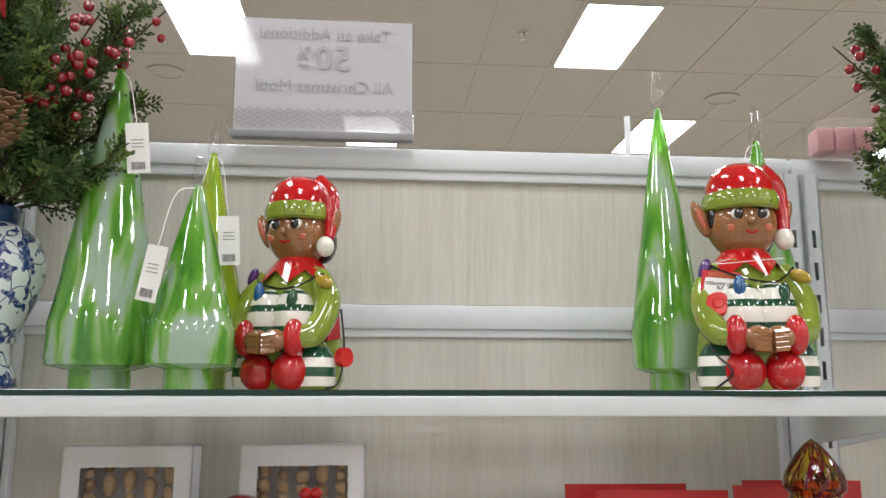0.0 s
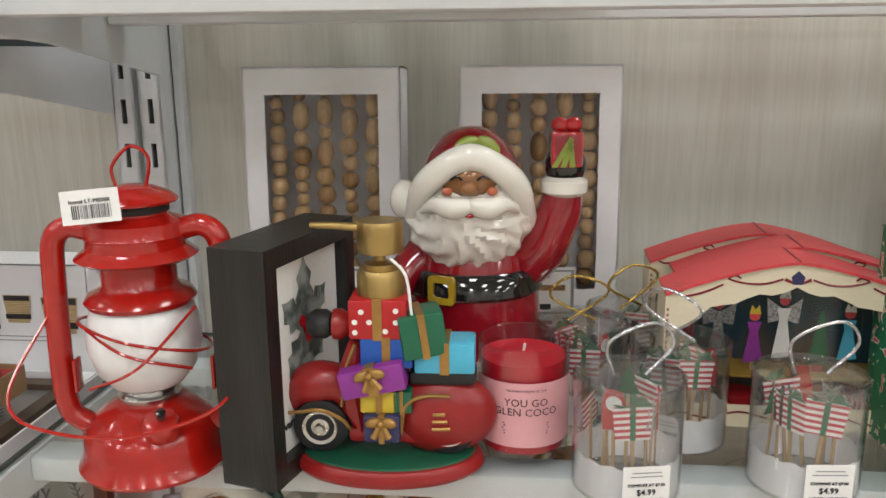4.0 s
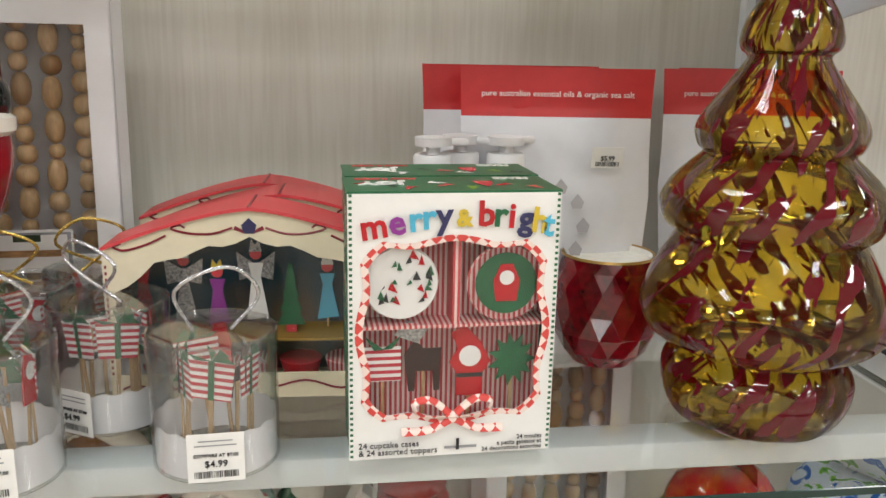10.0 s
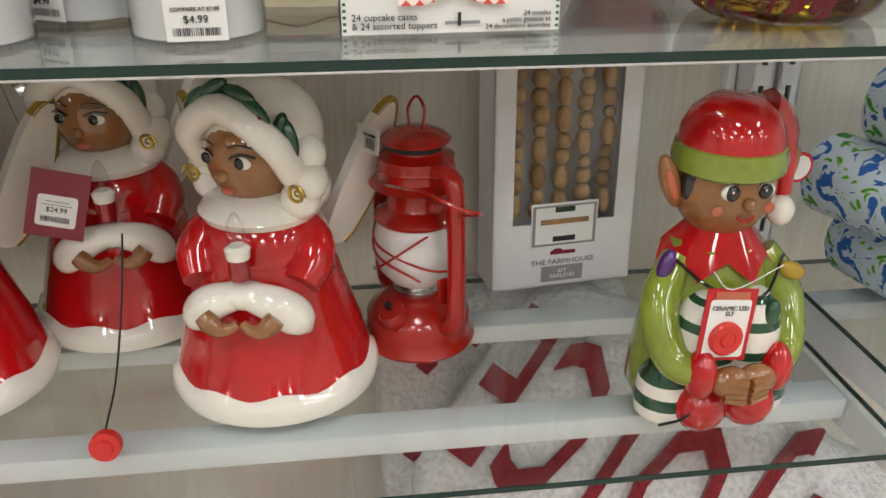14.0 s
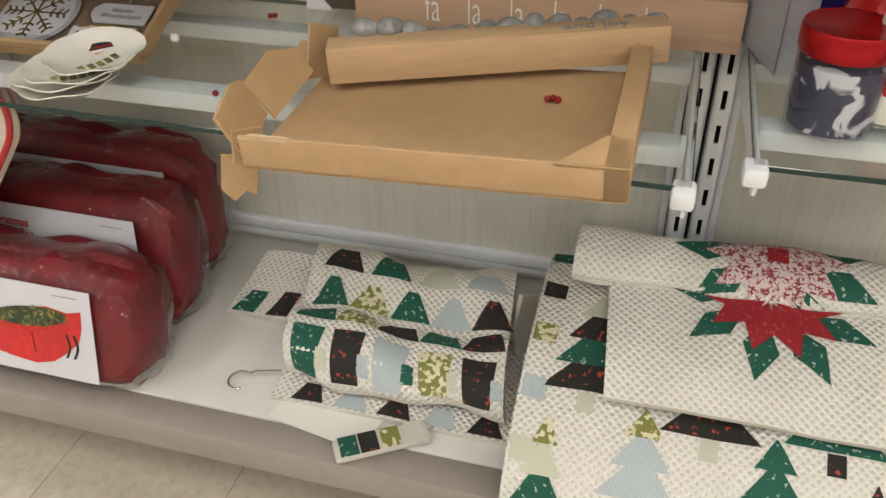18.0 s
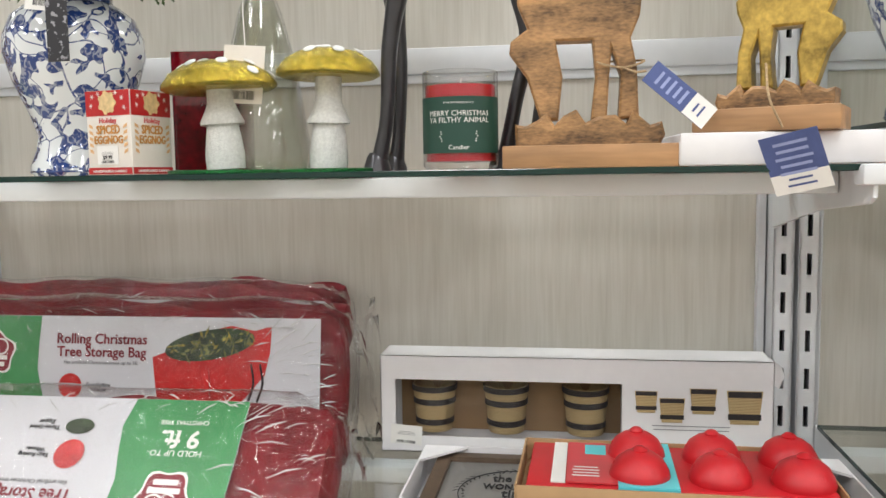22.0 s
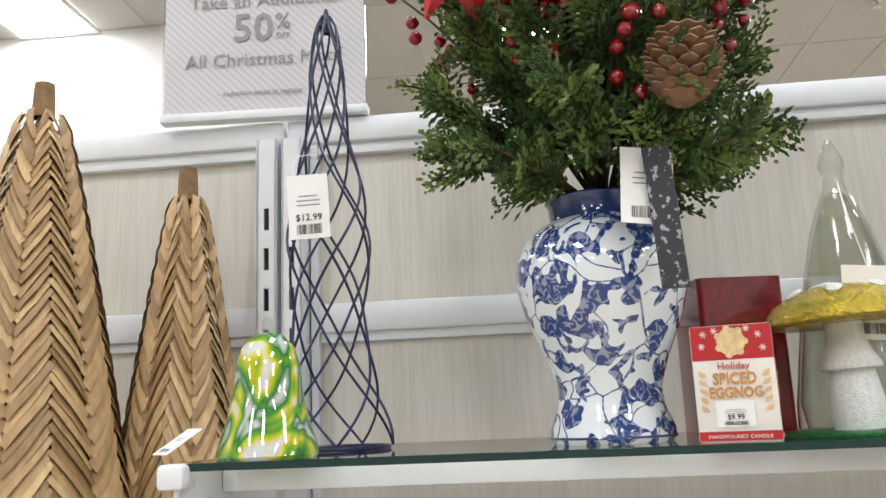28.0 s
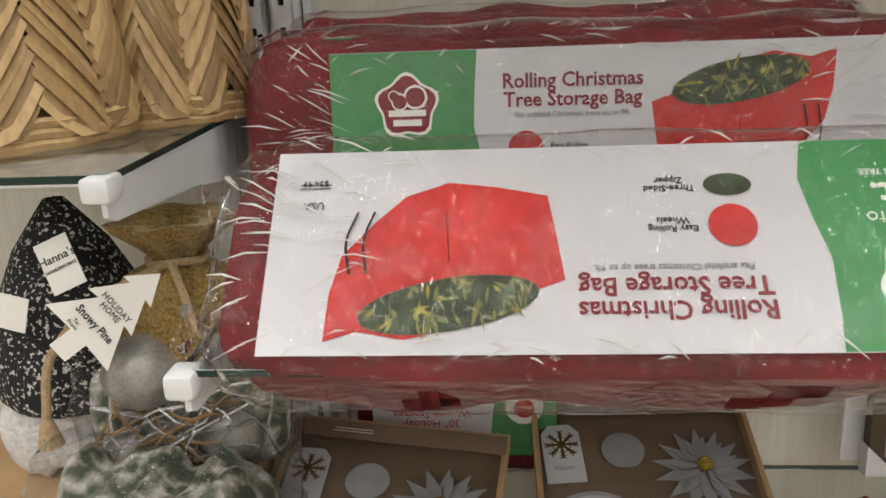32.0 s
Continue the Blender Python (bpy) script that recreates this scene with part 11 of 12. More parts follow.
def big_quilt():
    q = thing("patchwork_quilt", "cream quilt with patchwork trees, hanging over the deck", "quilt", "", (0.006, 0.022, 0.02))
    f = Fold([(1.06, 0.215), (1.065, 0.30), (1.03, 0.345), (0.92, 0.350), (0.80, 0.318), (0.73, 0.285), (0.685, 0.235), (0.668, 0.15), (0.665, 0.06)], -0.925, -0.475, 0.006, 2)
    f.cloth(q, Q_CREAM, "quilt_body", 0.02)
    L = f.d[-1]
    for k, (x, s) in enumerate(((0.085, 0.245), (0.235, 0.275), (0.375, 0.265), (0.16, 0.40), (0.31, 0.41), (0.42, 0.44), (0.045, 0.43), (0.09, 0.56), (0.235, 0.57), (0.38, 0.56))):
        f.tree(q, x, s, 0.175, 0.115 if k not in (5, 6) else 0.08, 10 + k)
    for k in range(7):
        s0 = 0.14 + 0.08 * k
        part("patch", f.patch([(0.004, s0), (0.035, s0 + 0.004), (0.035, s0 + 0.034), (0.004, s0 + 0.03)], 3), Q_MATS[k % 5], q)
    t = thing("poinsettia_quilt", "folded cream quilt with a red poinsettia, rolled at the top", "quilt", "", (0.006, 0.022, 0.02))
    f2 = Fold([(0.93, 0.392), (0.87, 0.382), (0.81, 0.362), (0.765, 0.338)], -0.835, -0.405, 0.006, 5, 0.09)
    f2.cloth(t, Q_CREAM, "quilt_flap", 0.012)
    f2.flower(t, 0.20, 0.0, 0.128, True)
    f3 = Fold([(0.925, 0.385), (0.955, 0.365), (1.0, 0.36), (1.028, 0.378), (1.03, 0.402), (0.995, 0.424), (0.95, 0.418), (0.925, 0.398), (0.93, 0.386)], -0.885, -0.400, 0.005, 7)
    f3.cloth(t, Q_CREAM, "quilt_roll", 0.012)
    f3.flower(t, 0.255, f3.d[-1] * 0.72, 0.13)
    f4 = Fold([(0.955, 0.392), (0.985, 0.376), (1.01, 0.388), (0.995, 0.405), (0.965, 0.404)], -0.86, -0.397, 0.003, 8)
    f4.cloth(t, Q_CREAM, "quilt_core", 0.008, 30, 30)


big_quilt()


def napkins():
    t = thing("quilted_runner", "crumpled cream runner with patchwork trees, on the deck", "table runner", "", (0.008, 0.021, 0.02))
    f0 = Fold([(0.775, 0.208), (0.85, 0.212), (0.98, 0.222), (1.04, 0.225)], -1.285, -0.93, 0.003, 11, 0, -1)
    f0.cloth(t, Q_CREAM, "lower_fold", 0.012, 24, 30)
    f = Fold([(0.800, 0.226), (0.795, 0.250), (0.815, 0.282), (0.865, 0.292), (0.90, 0.280), (0.93, 0.288), (0.98, 0.300), (1.03, 0.290), (1.07, 0.262)], -1.265, -0.945, 0.014, 12, -0.12, -1)
    f.cloth(t, Q_CREAM, "upper_fold", 0.014, 40, 60)
    rnd = random.Random(6)
    for k in range(5):
        x = 0.02 + 0.062 * k
        part("patch", f.patch([(x - 0.004, 0.022), (x + 0.034, 0.022), (x + 0.040, 0.092), (x - 0.008, 0.092)], 5), Q_MATS[(0, 1, 3, 2, 1)[k]], t)
        part("patch", f.patch([(x + 0.034, 0.035), (x + 0.05, 0.035), (x + 0.05, 0.06), (x + 0.034, 0.062)], 4), Q_MATS[(4, 3, 0, 4, 3)[k]], t)
        part("patch", f.patch([(x - 0.012, 0.108), (x + 0.050, 0.108), (x + 0.040, 0.146), (x, 0.146)], 4), Q_MATS[(0, 2, 1, 0, 1)[k]], t)
        part("patch", f.patch([(x - 0.004, 0.158), (x + 0.058, 0.158), (x + 0.034, 0.205), (x + 0.018, 0.205)], 4), Q_MATS[(0, 2, 0, 3, 1)[k]], t)
    for k in range(4):
        x = 0.03 + 0.075 * k
        part("patch", f.patch([(x - 0.006, 0.222), (x + 0.058, 0.222), (x + 0.038, 0.268), (x + 0.008, 0.268)], 4), Q_MATS[(1, 0, 4, 3)[k]], t)
    for k in range(5):
        x = 0.03 + 0.065 * k
        part("patch", f0.patch([(x, 0.004), (x + 0.05, 0.004), (x + 0.036, 0.036), (x + 0.014, 0.036)], 4), Q_MATS[(1, 3, 1, 3, 1)[k]], t)
    w = Fold([(0.93, 0.212), (0.99, 0.225), (1.05, 0.25)], -1.44, -1.24, 0.01, 14, 0.2, -1)
    w.cloth(t, Q_CREAM, "side_corner", 0.01, 16, 16)
    for k in range(3):
        part("patch", w.patch([(0.01 + 0.06 * k, 0.004), (0.05 + 0.06 * k, 0.004), (0.05 + 0.06 * k, 0.05), (0.02 + 0.06 * k, 0.05)], 4), Q_MATS[(0, 1, 2)[k]], t)
    part("back_drape", slab([(0, 0), (0.05, 0.004), (0.045, 0.10), (0.01, 0.11), (-0.006, 0.06)], 0.008, bevel=0.003), Q_CREAM, t, "cream turned-up end", m=pose(-0.955, 0.93, 0.21, -10, 6, 55))
    c = thing("cream_card", "cream backing card under the quilted runner", "card", "", (-1.192, 0.74, DECK + 0.002), -10)
    part("card_sheet", box(0.15, 0.20, 0.001, 0, 0.11, 0), CREAM_W, c, smooth=False)
    s = thing("fabric_strap", "folded patchwork strap sticking out of the runner", "strap", "", (-1.092, 0.755, DECK + 0.004), 32)
    part("strap_body", box(0.13, 0.035, 0.012, 0, 0, 0, 0.004), Q_CREAM, s)
    for x, m in ((-0.045, Q_GREEN), (-0.018, Q_BLACK), (0.012, Q_OLIVE), (0.045, Q_CREAM)):
        part("patch", box(0.025, 0.034, 0.001, x, 0, 0.012), m, s, smooth=False)
    hk = thing("hanger_hook", "bright wire hanger hook sticking out of the runner", "hanger", "", (-1.332, 0.82, DECK + 0.004))
    pts = [(0.055, 0.02, 0.012), (0.02, 0.014, 0.008)] + [(0.0 + 0.016 * math.cos(radians(a)) * 1.1, -0.006 + 0.018 * math.sin(radians(a)), 0.004) for a in (70, 110, 150, 190, 230, 270, 300)]
    part("hook_wire", tube(curve(pts, 30), 0.0017, 8), STEEL, hk)


napkins()

# ---- socks ----
def nordic(name, ground, fig, acc):
    m, p = bare(name, 0.9)
    v = coords(m, (1, 1, 1), (0, 0, 0))
    a = node(m, "ShaderNodeTexChecker", Scale=95.0)
    mp = m.node_tree.nodes.new("ShaderNodeMapping")
    mp.inputs["Rotation"].default_value = (0, 0, radians(45))
    link(m, v, mp.inputs["Vector"])
    link(m, mp.outputs[0], a.inputs["Vector"])
    b = node(m, "ShaderNodeTexVoronoi", Scale=48.0, Randomness=0.0)
    b.distance = "MANHATTAN"
    link(m, v, b.inputs["Vector"])
    c = ramp(m, b.outputs["Distance"], [(0.0, acc), (0.18, ground), (0.42, fig), (0.62, ground)], True)
    mx = m.node_tree.nodes.new("ShaderNodeMix")
    mx.data_type = "RGBA"
    nz = node(m, "ShaderNodeTexNoise", Scale=30.0)
    link(m, v, nz.inputs["Vector"])
    f = ramp(m, nz.outputs[0], [(0.52, (0, 0, 0)), (0.55, (1, 1, 1))])
    link(m, f, mx.inputs[0])
    link(m, c, mx.inputs[6])
    ck = ramp(m, a.outputs["Fac"], [(0.49, fig), (0.51, ground)])
    link(m, ck, mx.inputs[7])
    link(m, mx.outputs[2], p.inputs["Base Color"])
    k = node(m, "ShaderNodeTexNoise", Scale=500.0)
    bp = node(m, "ShaderNodeBump", Strength=0.5, Distance=0.002)
    link(m, k.outputs[0], bp.inputs["Height"])
    link(m, bp.outputs[0], p.inputs["Normal"])
    return m


NORD = nordic("black_and_white_knit", (0.66, 0.64, 0.63), (0.02, 0.02, 0.024), (0.50, 0.02, 0.03))
KNIT_RED = mat("red_knit", (0.42, 0.008, 0.014), 0.9, var=0.15, scale=60, bump=0.5, bscale=500)
KNIT_GREY = mat("charcoal_knit", (0.035, 0.036, 0.04), 0.9, var=0.15, scale=60, bump=0.5, bscale=500)
KNIT_WHITE = mat("white_knit", (0.68, 0.67, 0.67), 0.9, var=0.08, scale=60, bump=0.5, bscale=500)


def sock(at, turn, label, order, L=0.30, w=0.075, bend=-50):
    L, w = L * 1.14, w * 1.2
    s = thing("sock", label, "sock", "reindeer socks", at, turn)
    n = len(order)
    pts = []
    for i in range(41):
        u = i / 40
        a = radians(bend) * max(0, (u - 0.5) / 0.5)
        if i == 0:
            p = Vector((0, 0, 0))
        else:
            p = p + Vector((math.cos(a), math.sin(a), 0)) * (L / 40)
        pts.append((p.copy(), a))
    for j, m in enumerate(order):
        i0, i1 = 40 * j // n, 40 * (j + 1) // n
        bm = bmesh.new()
        rings = []
        for i in range(i0, i1 + 1):
            p, a = pts[i]
            u = i / 40
            ww = w * (1.0 - 0.15 * math.sin(u * 3.1)) * (1 if u < 0.9 else math.sqrt(max(0.04, 1 - ((u - 0.9) / 0.1) ** 2 * 0.9)))
            rings.append([bm.verts.new((p.x - math.sin(a) * ww / 2 * math.cos(t), p.y + math.cos(a) * ww / 2 * math.cos(t), 0.011 + 0.009 * math.sin(t) + 0.0015 * math.sin(i * 1.1 + 3 * t))) for t in [2 * math.pi * k / 16 for k in range(16)]])
        for a, b in zip(rings, rings[1:]):
            for k in range(16):
                bm.faces.new((a[k], a[(k + 1) % 16], b[(k + 1) % 16], b[k]))
        bm.faces.new(rings[0][::-1])
        bm.faces.new(rings[-1])
        bmesh.ops.recalc_face_normals(bm, faces=bm.faces[:])
        part(("cuff", "leg", "ankle", "heel", "foot", "toe")[min(5, j)], bm, m, s)
    return s


def fox_card(at, turn, tilt, label):
    c = thing("sock_card", label, "product card", "kraft sock cards", at, turn, tilt)
    o = [(-0.036, 0), (0.036, 0), (0.036, 0.075), (0.045, 0.10), (0.034, 0.112), (0.024, 0.104), (-0.024, 0.104), (-0.034, 0.112), (-0.045, 0.10), (-0.036, 0.075)]
    part("card_body", slab(o, 0.0008), KRAFT, c, smooth=False)
    part("face_print", sheet([(-0.024, 0.086), (0, 0.062), (0.024, 0.086), (0.012, 0.098), (-0.012, 0.098)], y=-0.0004), OCHRE_INK, c, "printed brown animal face", smooth=False)
    part("hat_print", sheet([(-0.01, 0.098), (0.03, 0.092), (0.034, 0.106), (0.012, 0.112)], y=-0.0008), CORAL, c, "printed red hat", smooth=False)
    part("nose_print", sheet(arc(0, 0.066, 0.004, 0, 340, 10), y=-0.0008), INK, c, smooth=False)
    bars(c, pose(-0.004, -0.0006, 0.046), 3, 0.05, 0.004, 0.012, INK, seed=2)
    bars(c, pose(0.0, -0.0006, 0.012), 1, 0.04, 0.003, 0.01, OCHRE_INK, seed=2)


sock((-0.29, 1.12, DECK + 0.004), -128, "red cuffed sock with a nordic reindeer pattern", (KNIT_RED, NORD, NORD, KNIT_RED, KNIT_GREY), 0.26, 0.085, 60)
sock((-0.455, 0.98, DECK + 0.004), -80, "black and white diamond patterned sock", (NORD, NORD, NORD, KNIT_RED), 0.25, 0.09, -40)
sock((-0.375, 1.0, DECK + 0.012), -72, "plain red knit sock lying on another", (KNIT_RED, KNIT_RED, KNIT_RED, KNIT_RED), 0.20, 0.055, 20)
sock((-0.15, 1.045, DECK + 0.006), -72, "charcoal and nordic sock lying flat", (NORD, KNIT_WHITE, KNIT_GREY, NORD, KNIT_RED, NORD), 0.30, 0.085, 24)
sock((-0.085, 1.02, DECK + 0.020), -66, "charcoal sock with white heel", (KNIT_GREY, KNIT_GREY, KNIT_GREY, KNIT_GREY), 0.23, 0.065, 6)
sock((-0.06, 0.985, DECK + 0.034), 14, "red cuffed nordic sock lying across the pile", (KNIT_RED, NORD, NORD, NORD, KNIT_RED), 0.17, 0.07, -90)
sock((-0.165, 1.13, DECK + 0.012), -30, "rolled nordic sock with grey sole", (KNIT_RED, KNIT_GREY, NORD, KNIT_WHITE), 0.16, 0.085, -60)
sock((-0.46, 0.85, DECK + 0.010), -75, "charcoal and red sock end by the quilt", (KNIT_RED, KNIT_GREY, KNIT_GREY), 0.14, 0.07, 10)
fox_card((-0.385, 0.76, DECK + 0.036), -14, (-62, 0), "kraft sock card with a printed animal face and red hat")
fox_card((-0.26, 0.93, DECK + 0.008), 160, (-84, 0), "kraft sock card lying under the socks")
fox_card((-0.02, 1.06, DECK + 0.022), -100, (-80, 0), "kraft sock card folded under a sock")
fox_card((-0.20, 1.08, DECK + 0.010), 70, (-84, 0), "kraft sock card between socks")

# red flat boxes and a brown stack in film
rb = thing("red_flat_box", "flat red gift box in clear film on the deck", "box", "", (0.255, 0.90, DECK + 0.001), -1)
part("carton", box(0.36, 0.40, 0.085, 0, 0, 0, 0.003), PCB_RED, rb)
pk = thing("paper_stack", "stack of brown paper sheets in clear film", "paper stack", "", (0.26, 0.95, DECK + 0.096), -2)
rnd = random.Random(4)
for i in range(5):
    part("brown_pack", box(0.30, 0.36, 0.012, rnd.uniform(-0.006, 0.006), rnd.uniform(-0.006, 0.006), 0.0125 * i, 0.003), KRAFT, pk)
part("film", box(0.318, 0.378, 0.066, 0, 0, -0.001, 0.01), FILM, pk, "wrinkled clear film")
rb2 = thing("red_flat_box", "flat red box standing against the panel in film", "box", "", (0.245, 1.07, DECK + 0.17), -1)
part("carton", box(0.33, 0.02, 0.12, 0, 0.03, 0, 0.003), PCB_RED, rb2)

# fuzzy pillow with tufted letters
def fuzzy():
    m, p = bare("white_fleece", 0.95)
    p.inputs["Base Color"].default_value = (0.74, 0.73, 0.72, 1)
    p.inputs["Sheen Weight"].default_value = 0.4
    n = node(m, "ShaderNodeTexNoise", Scale=160.0, Detail=3.0)
    link(m, coords(m), n.inputs["Vector"])
    b = node(m, "ShaderNodeBump", Strength=1.0, Distance=0.006)
    link(m, n.outputs[0], b.inputs["Height"])
    link(m, b.outputs[0], p.inputs["Normal"])
    c = ramp(m, n.outputs[0], [(0.3, (0.56, 0.55, 0.54)), (0.6, (0.76, 0.75, 0.75))])
    link(m, c, p.inputs["Base Color"])
    return m


FLEECE = fuzzy()
TUFT = mat("tufted_red_wool", (0.24, 0.008, 0.016), 0.95, var=0.4, scale=260, bump=1.0, bscale=420, sheen=0.4)
pw = thing("fleece_pillow", "white fleece pillow with upside-down tufted red word", "pillow", "", (0.215, 0.850, 0.385), -34, (-40, 24))
part("pillow_body", cushion(0.52, 0.10, 0.36, 3.2, 0.006, 91, nx=50, na=40), FLEECE, pw)
for i, ch in enumerate("REJOICE"):
    words(ch, 0.27, TUFT, pw, pose(0.216 - 0.072 * i, -0.006, 0.285, 0, 180, 0), 0.006, "tufted_letter", label="red tufted letter", bold=0.003, wide=0.42)
pw2 = thing("fleece_throw", "white fleece throw with red motifs, leaning against the panel", "throw blanket", "", (0.20, 1.085, 0.36), 4, (-6, 0))
part("throw_body", cushion(0.34, 0.06, 0.32, 3.5, 0.006, 92), FLEECE, pw2)
for x, z in ((-0.11, 0.24), (-0.13, 0.12), (-0.05, 0.27), (0.02, 0.2), (0.09, 0.26)):
    part("red_motif", sheet([(x - 0.014, z), (x, z - 0.014), (x + 0.014, z), (x, z + 0.02)], y=-0.009), TUFT, pw2, smooth=False)

# ---- left end bay: woven trees and ornaments ----


def split_straw():
    """Split straw: every strip has its own tone, with fine grain along it."""
    m, p = bare("split_straw", 0.5)
    geo = m.node_tree.nodes.new("ShaderNodeNewGeometry")
    c = ramp(m, geo.outputs["Random Per Island"], [(0.0, (0.27, 0.165, 0.068)), (0.5, (0.45, 0.29, 0.132)), (1.0, (0.60, 0.42, 0.21))])
    n = node(m, "ShaderNodeTexNoise", Scale=150.0, Detail=3.0)
    link(m, coords(m, (1, 1, 0.3)), n.inputs["Vector"])
    g = ramp(m, n.outputs[0], [(0.3, (0.78, 0.74, 0.68)), (0.65, (1, 1, 1))])
    mx = m.node_tree.nodes.new("ShaderNodeMix")
    mx.data_type, mx.blend_type = "RGBA", "MULTIPLY"
    mx.inputs[0].default_value = 1.0
    link(m, c, mx.inputs[6])
    link(m, g, mx.inputs[7])
    link(m, mx.outputs[2], p.inputs["Base Color"])
    b = node(m, "ShaderNodeBump", Strength=0.2, Distance=0.002)
    link(m, n.outputs[0], b.inputs["Height"])
    link(m, b.outputs[0], p.inputs["Normal"])
    return m


STRAW = split_straw()
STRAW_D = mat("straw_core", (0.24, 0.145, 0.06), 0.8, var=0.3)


def woven_tree(at, H, R, label, turn=0.0):
    """A cone of chevron straw plaits over a core darkened as shade, with a coiled rim."""
    t = thing("woven_tree", label, "woven tree", "woven straw cone trees", at, turn)
    rnd = random.Random(int(H * 1000))

    def rad(u):
        return R * (1 - u) ** 0.80 * 0.93 + R * 0.07
    # inner cone in darker straw: the shade of the gaps is in its colour
    part("core", lathe([(0, 0.01), (R * 0.96, 0.01)] + [(rad(u / 10) - 0.006, 0.01 + (H - 0.04) * u / 10) for u in range(1, 11)] + [(0, H - 0.03)], 32), STRAW_D, t, "inner cone darkened as shade between the strips")
    bm = bmesh.new()
    cols = 7
    rows = int(H / 0.0130)
    for c in range(cols):
        a0 = 2 * math.pi * c / cols
        for r in range(rows):
            for s in (-1, 1):
                u0 = r / rows
                z0 = 0.045 + (H - 0.07) * u0
                half = math.pi / cols
                pts = []
                for q in range(5):
                    v = q / 4
                    ang = a0 + s * half * (0.02 + 0.98 * v)
                    z = max(0.014, z0 - 0.078 * v * (0.35 + 0.65 * (1 - u0)) * (1.25 if c % 2 else 1.0) + rnd.uniform(-0.0012, 0.0012))
                    u = min(1, max(0, (z - 0.02) / (H - 0.03)))
                    rr = rad(u) + 0.003 * math.sin(v * math.pi) + (0.0016 if (r + (s > 0)) % 2 else 0.0)
                    pts.append((rr * math.cos(ang), rr * math.sin(ang), z))
                w = 0.0076 * rnd.uniform(0.75, 1.1) * (0.55 + 0.45 * (1 - u0))
                vs = []
                for p in pts:
                    d = Vector((p[0], p[1], 0)).normalized()
                    e = d.cross(Vector((0, 0, 1))) * (s * w * 0.62)
                    lo, mid, hi = (Vector(p) + d * q - e * k + Vector((0, 0, k * w * 0.72)) for k, q in ((-1, 0.0042), (0, 0.0026), (1, -0.0022)))
                    vs.append((bm.verts.new(lo), bm.verts.new(mid), bm.verts.new(hi)))
                for x, y in zip(vs, vs[1:]):
                    bm.faces.new((x[0], y[0], y[1], x[1]))
                    bm.faces.new((x[1], y[1], y[2], x[2]))
    bmesh.ops.recalc_face_normals(bm, faces=bm.faces[:])
    ob = part("straw_plait", bm, STRAW, t, "chevron plaited straw strips", kind="stuff")
    for k, z in enumerate((0.004, 0.013, 0.022)):
        n = 40
        part("coiled_rim", tube([((R + 0.002 * math.sin(i * 2.2)) * math.cos(2 * math.pi * i / n), (R + 0.002 * math.sin(i * 2.2)) * math.sin(2 * math.pi * i / n), z + 0.001 * math.sin(i * 1.7)) for i in range(n)], 0.0052, 8, closed=True), STRAW, t)
    part("wrapped_tip", lathe([(0.012, H - 0.04), (0.011, H - 0.01), (0.010, H), (0, H)], 14), STRAW_D, t, "brown wrapped tip")
    part("loose_straw", tube(curve([(R * 0.3, -R * 0.2, H * 0.75), (R * 0.36, -R * 0.25, H * 0.79), (R * 0.3, -R * 0.3, H * 0.8)], 6), 0.001, 5), STRAW, t)
    return t


woven_tree((-2.165, 0.954, Z2), 0.648, 0.125, "large woven straw cone tree with a coiled rim", 8)
woven_tree((-2.042, 1.055, Z2), 0.572, 0.088, "smaller woven straw cone tree by the upright", 20)

BURLAP = mat("gold_glitter_burlap", (0.34, 0.22, 0.06), 0.75, metal=0.2, var=0.5, scale=260, bump=0.8, bscale=600, sheen=0.2)
GALV = mat("mottled_silver_ball", (0.34, 0.33, 0.31), 0.4, metal=0.4, var=0.3, scale=30, bump=0.2, bscale=60)
POTP = two_tone("potpourri_mix", (0.05, 0.07, 0.04), (0.30, 0.28, 0.25), 60, 0.42, 0.58, 0.7, bump=1.0, extra=[(0.68, (0.55, 0.54, 0.52))])[0]
kt = thing("display_tray", "kraft display carton under the potpourri bag", "cardboard tray", "", (-2.12, 0.96, Z3))
part("tray", box(0.32, 0.24, 0.103, 0, 0, 0, 0.002), KRAFT, kt)
pb = thing("potpourri_bag", "clear bag of silver ornaments tied with gold burlap", "potpourri bag", "", (-2.018, 0.955, Z3 + 0.104), 10)
part("mixed_fill", cushion(0.19, 0.13, 0.15, 2.4, 0.006, 95, nx=30, na=30), POTP, pb, "mixed twigs and cones", m=pose(0, -0.065, 0))
rnd = random.Random(12)
for x, y, z, r in ((-0.03, -0.066, 0.135, 0.036), (0.04, -0.05, 0.06, 0.034), (-0.06, -0.05, 0.05, 0.03), (0.07, -0.03, 0.11, 0.026)):
    part("silver_ball", ball(r, u=18, v=12), GALV, pb, "mottled silver ball", m=pose(x, y, z))
for i in range(22):
    a = rnd.uniform(0, 6.28)
    part("twig", tube(curve([(rnd.uniform(-0.08, 0.08), -0.07 + rnd.uniform(0, 0.02), rnd.uniform(0.02, 0.13)), (rnd.uniform(-0.08, 0.08), -0.082, rnd.uniform(0.02, 0.13)), (rnd.uniform(-0.09, 0.09), -0.07, rnd.uniform(0.02, 0.14))], 8), 0.0016, 5), SILVCORD if i % 2 else STRAW_D, pb)
part("bag_film", cushion(0.205, 0.15, 0.165, 2.4, 0.007, 96, grow=0.006, creases=0.006, nx=30, na=30), FILM, pb, "clear cellophane", m=pose(0, -0.075, 0))
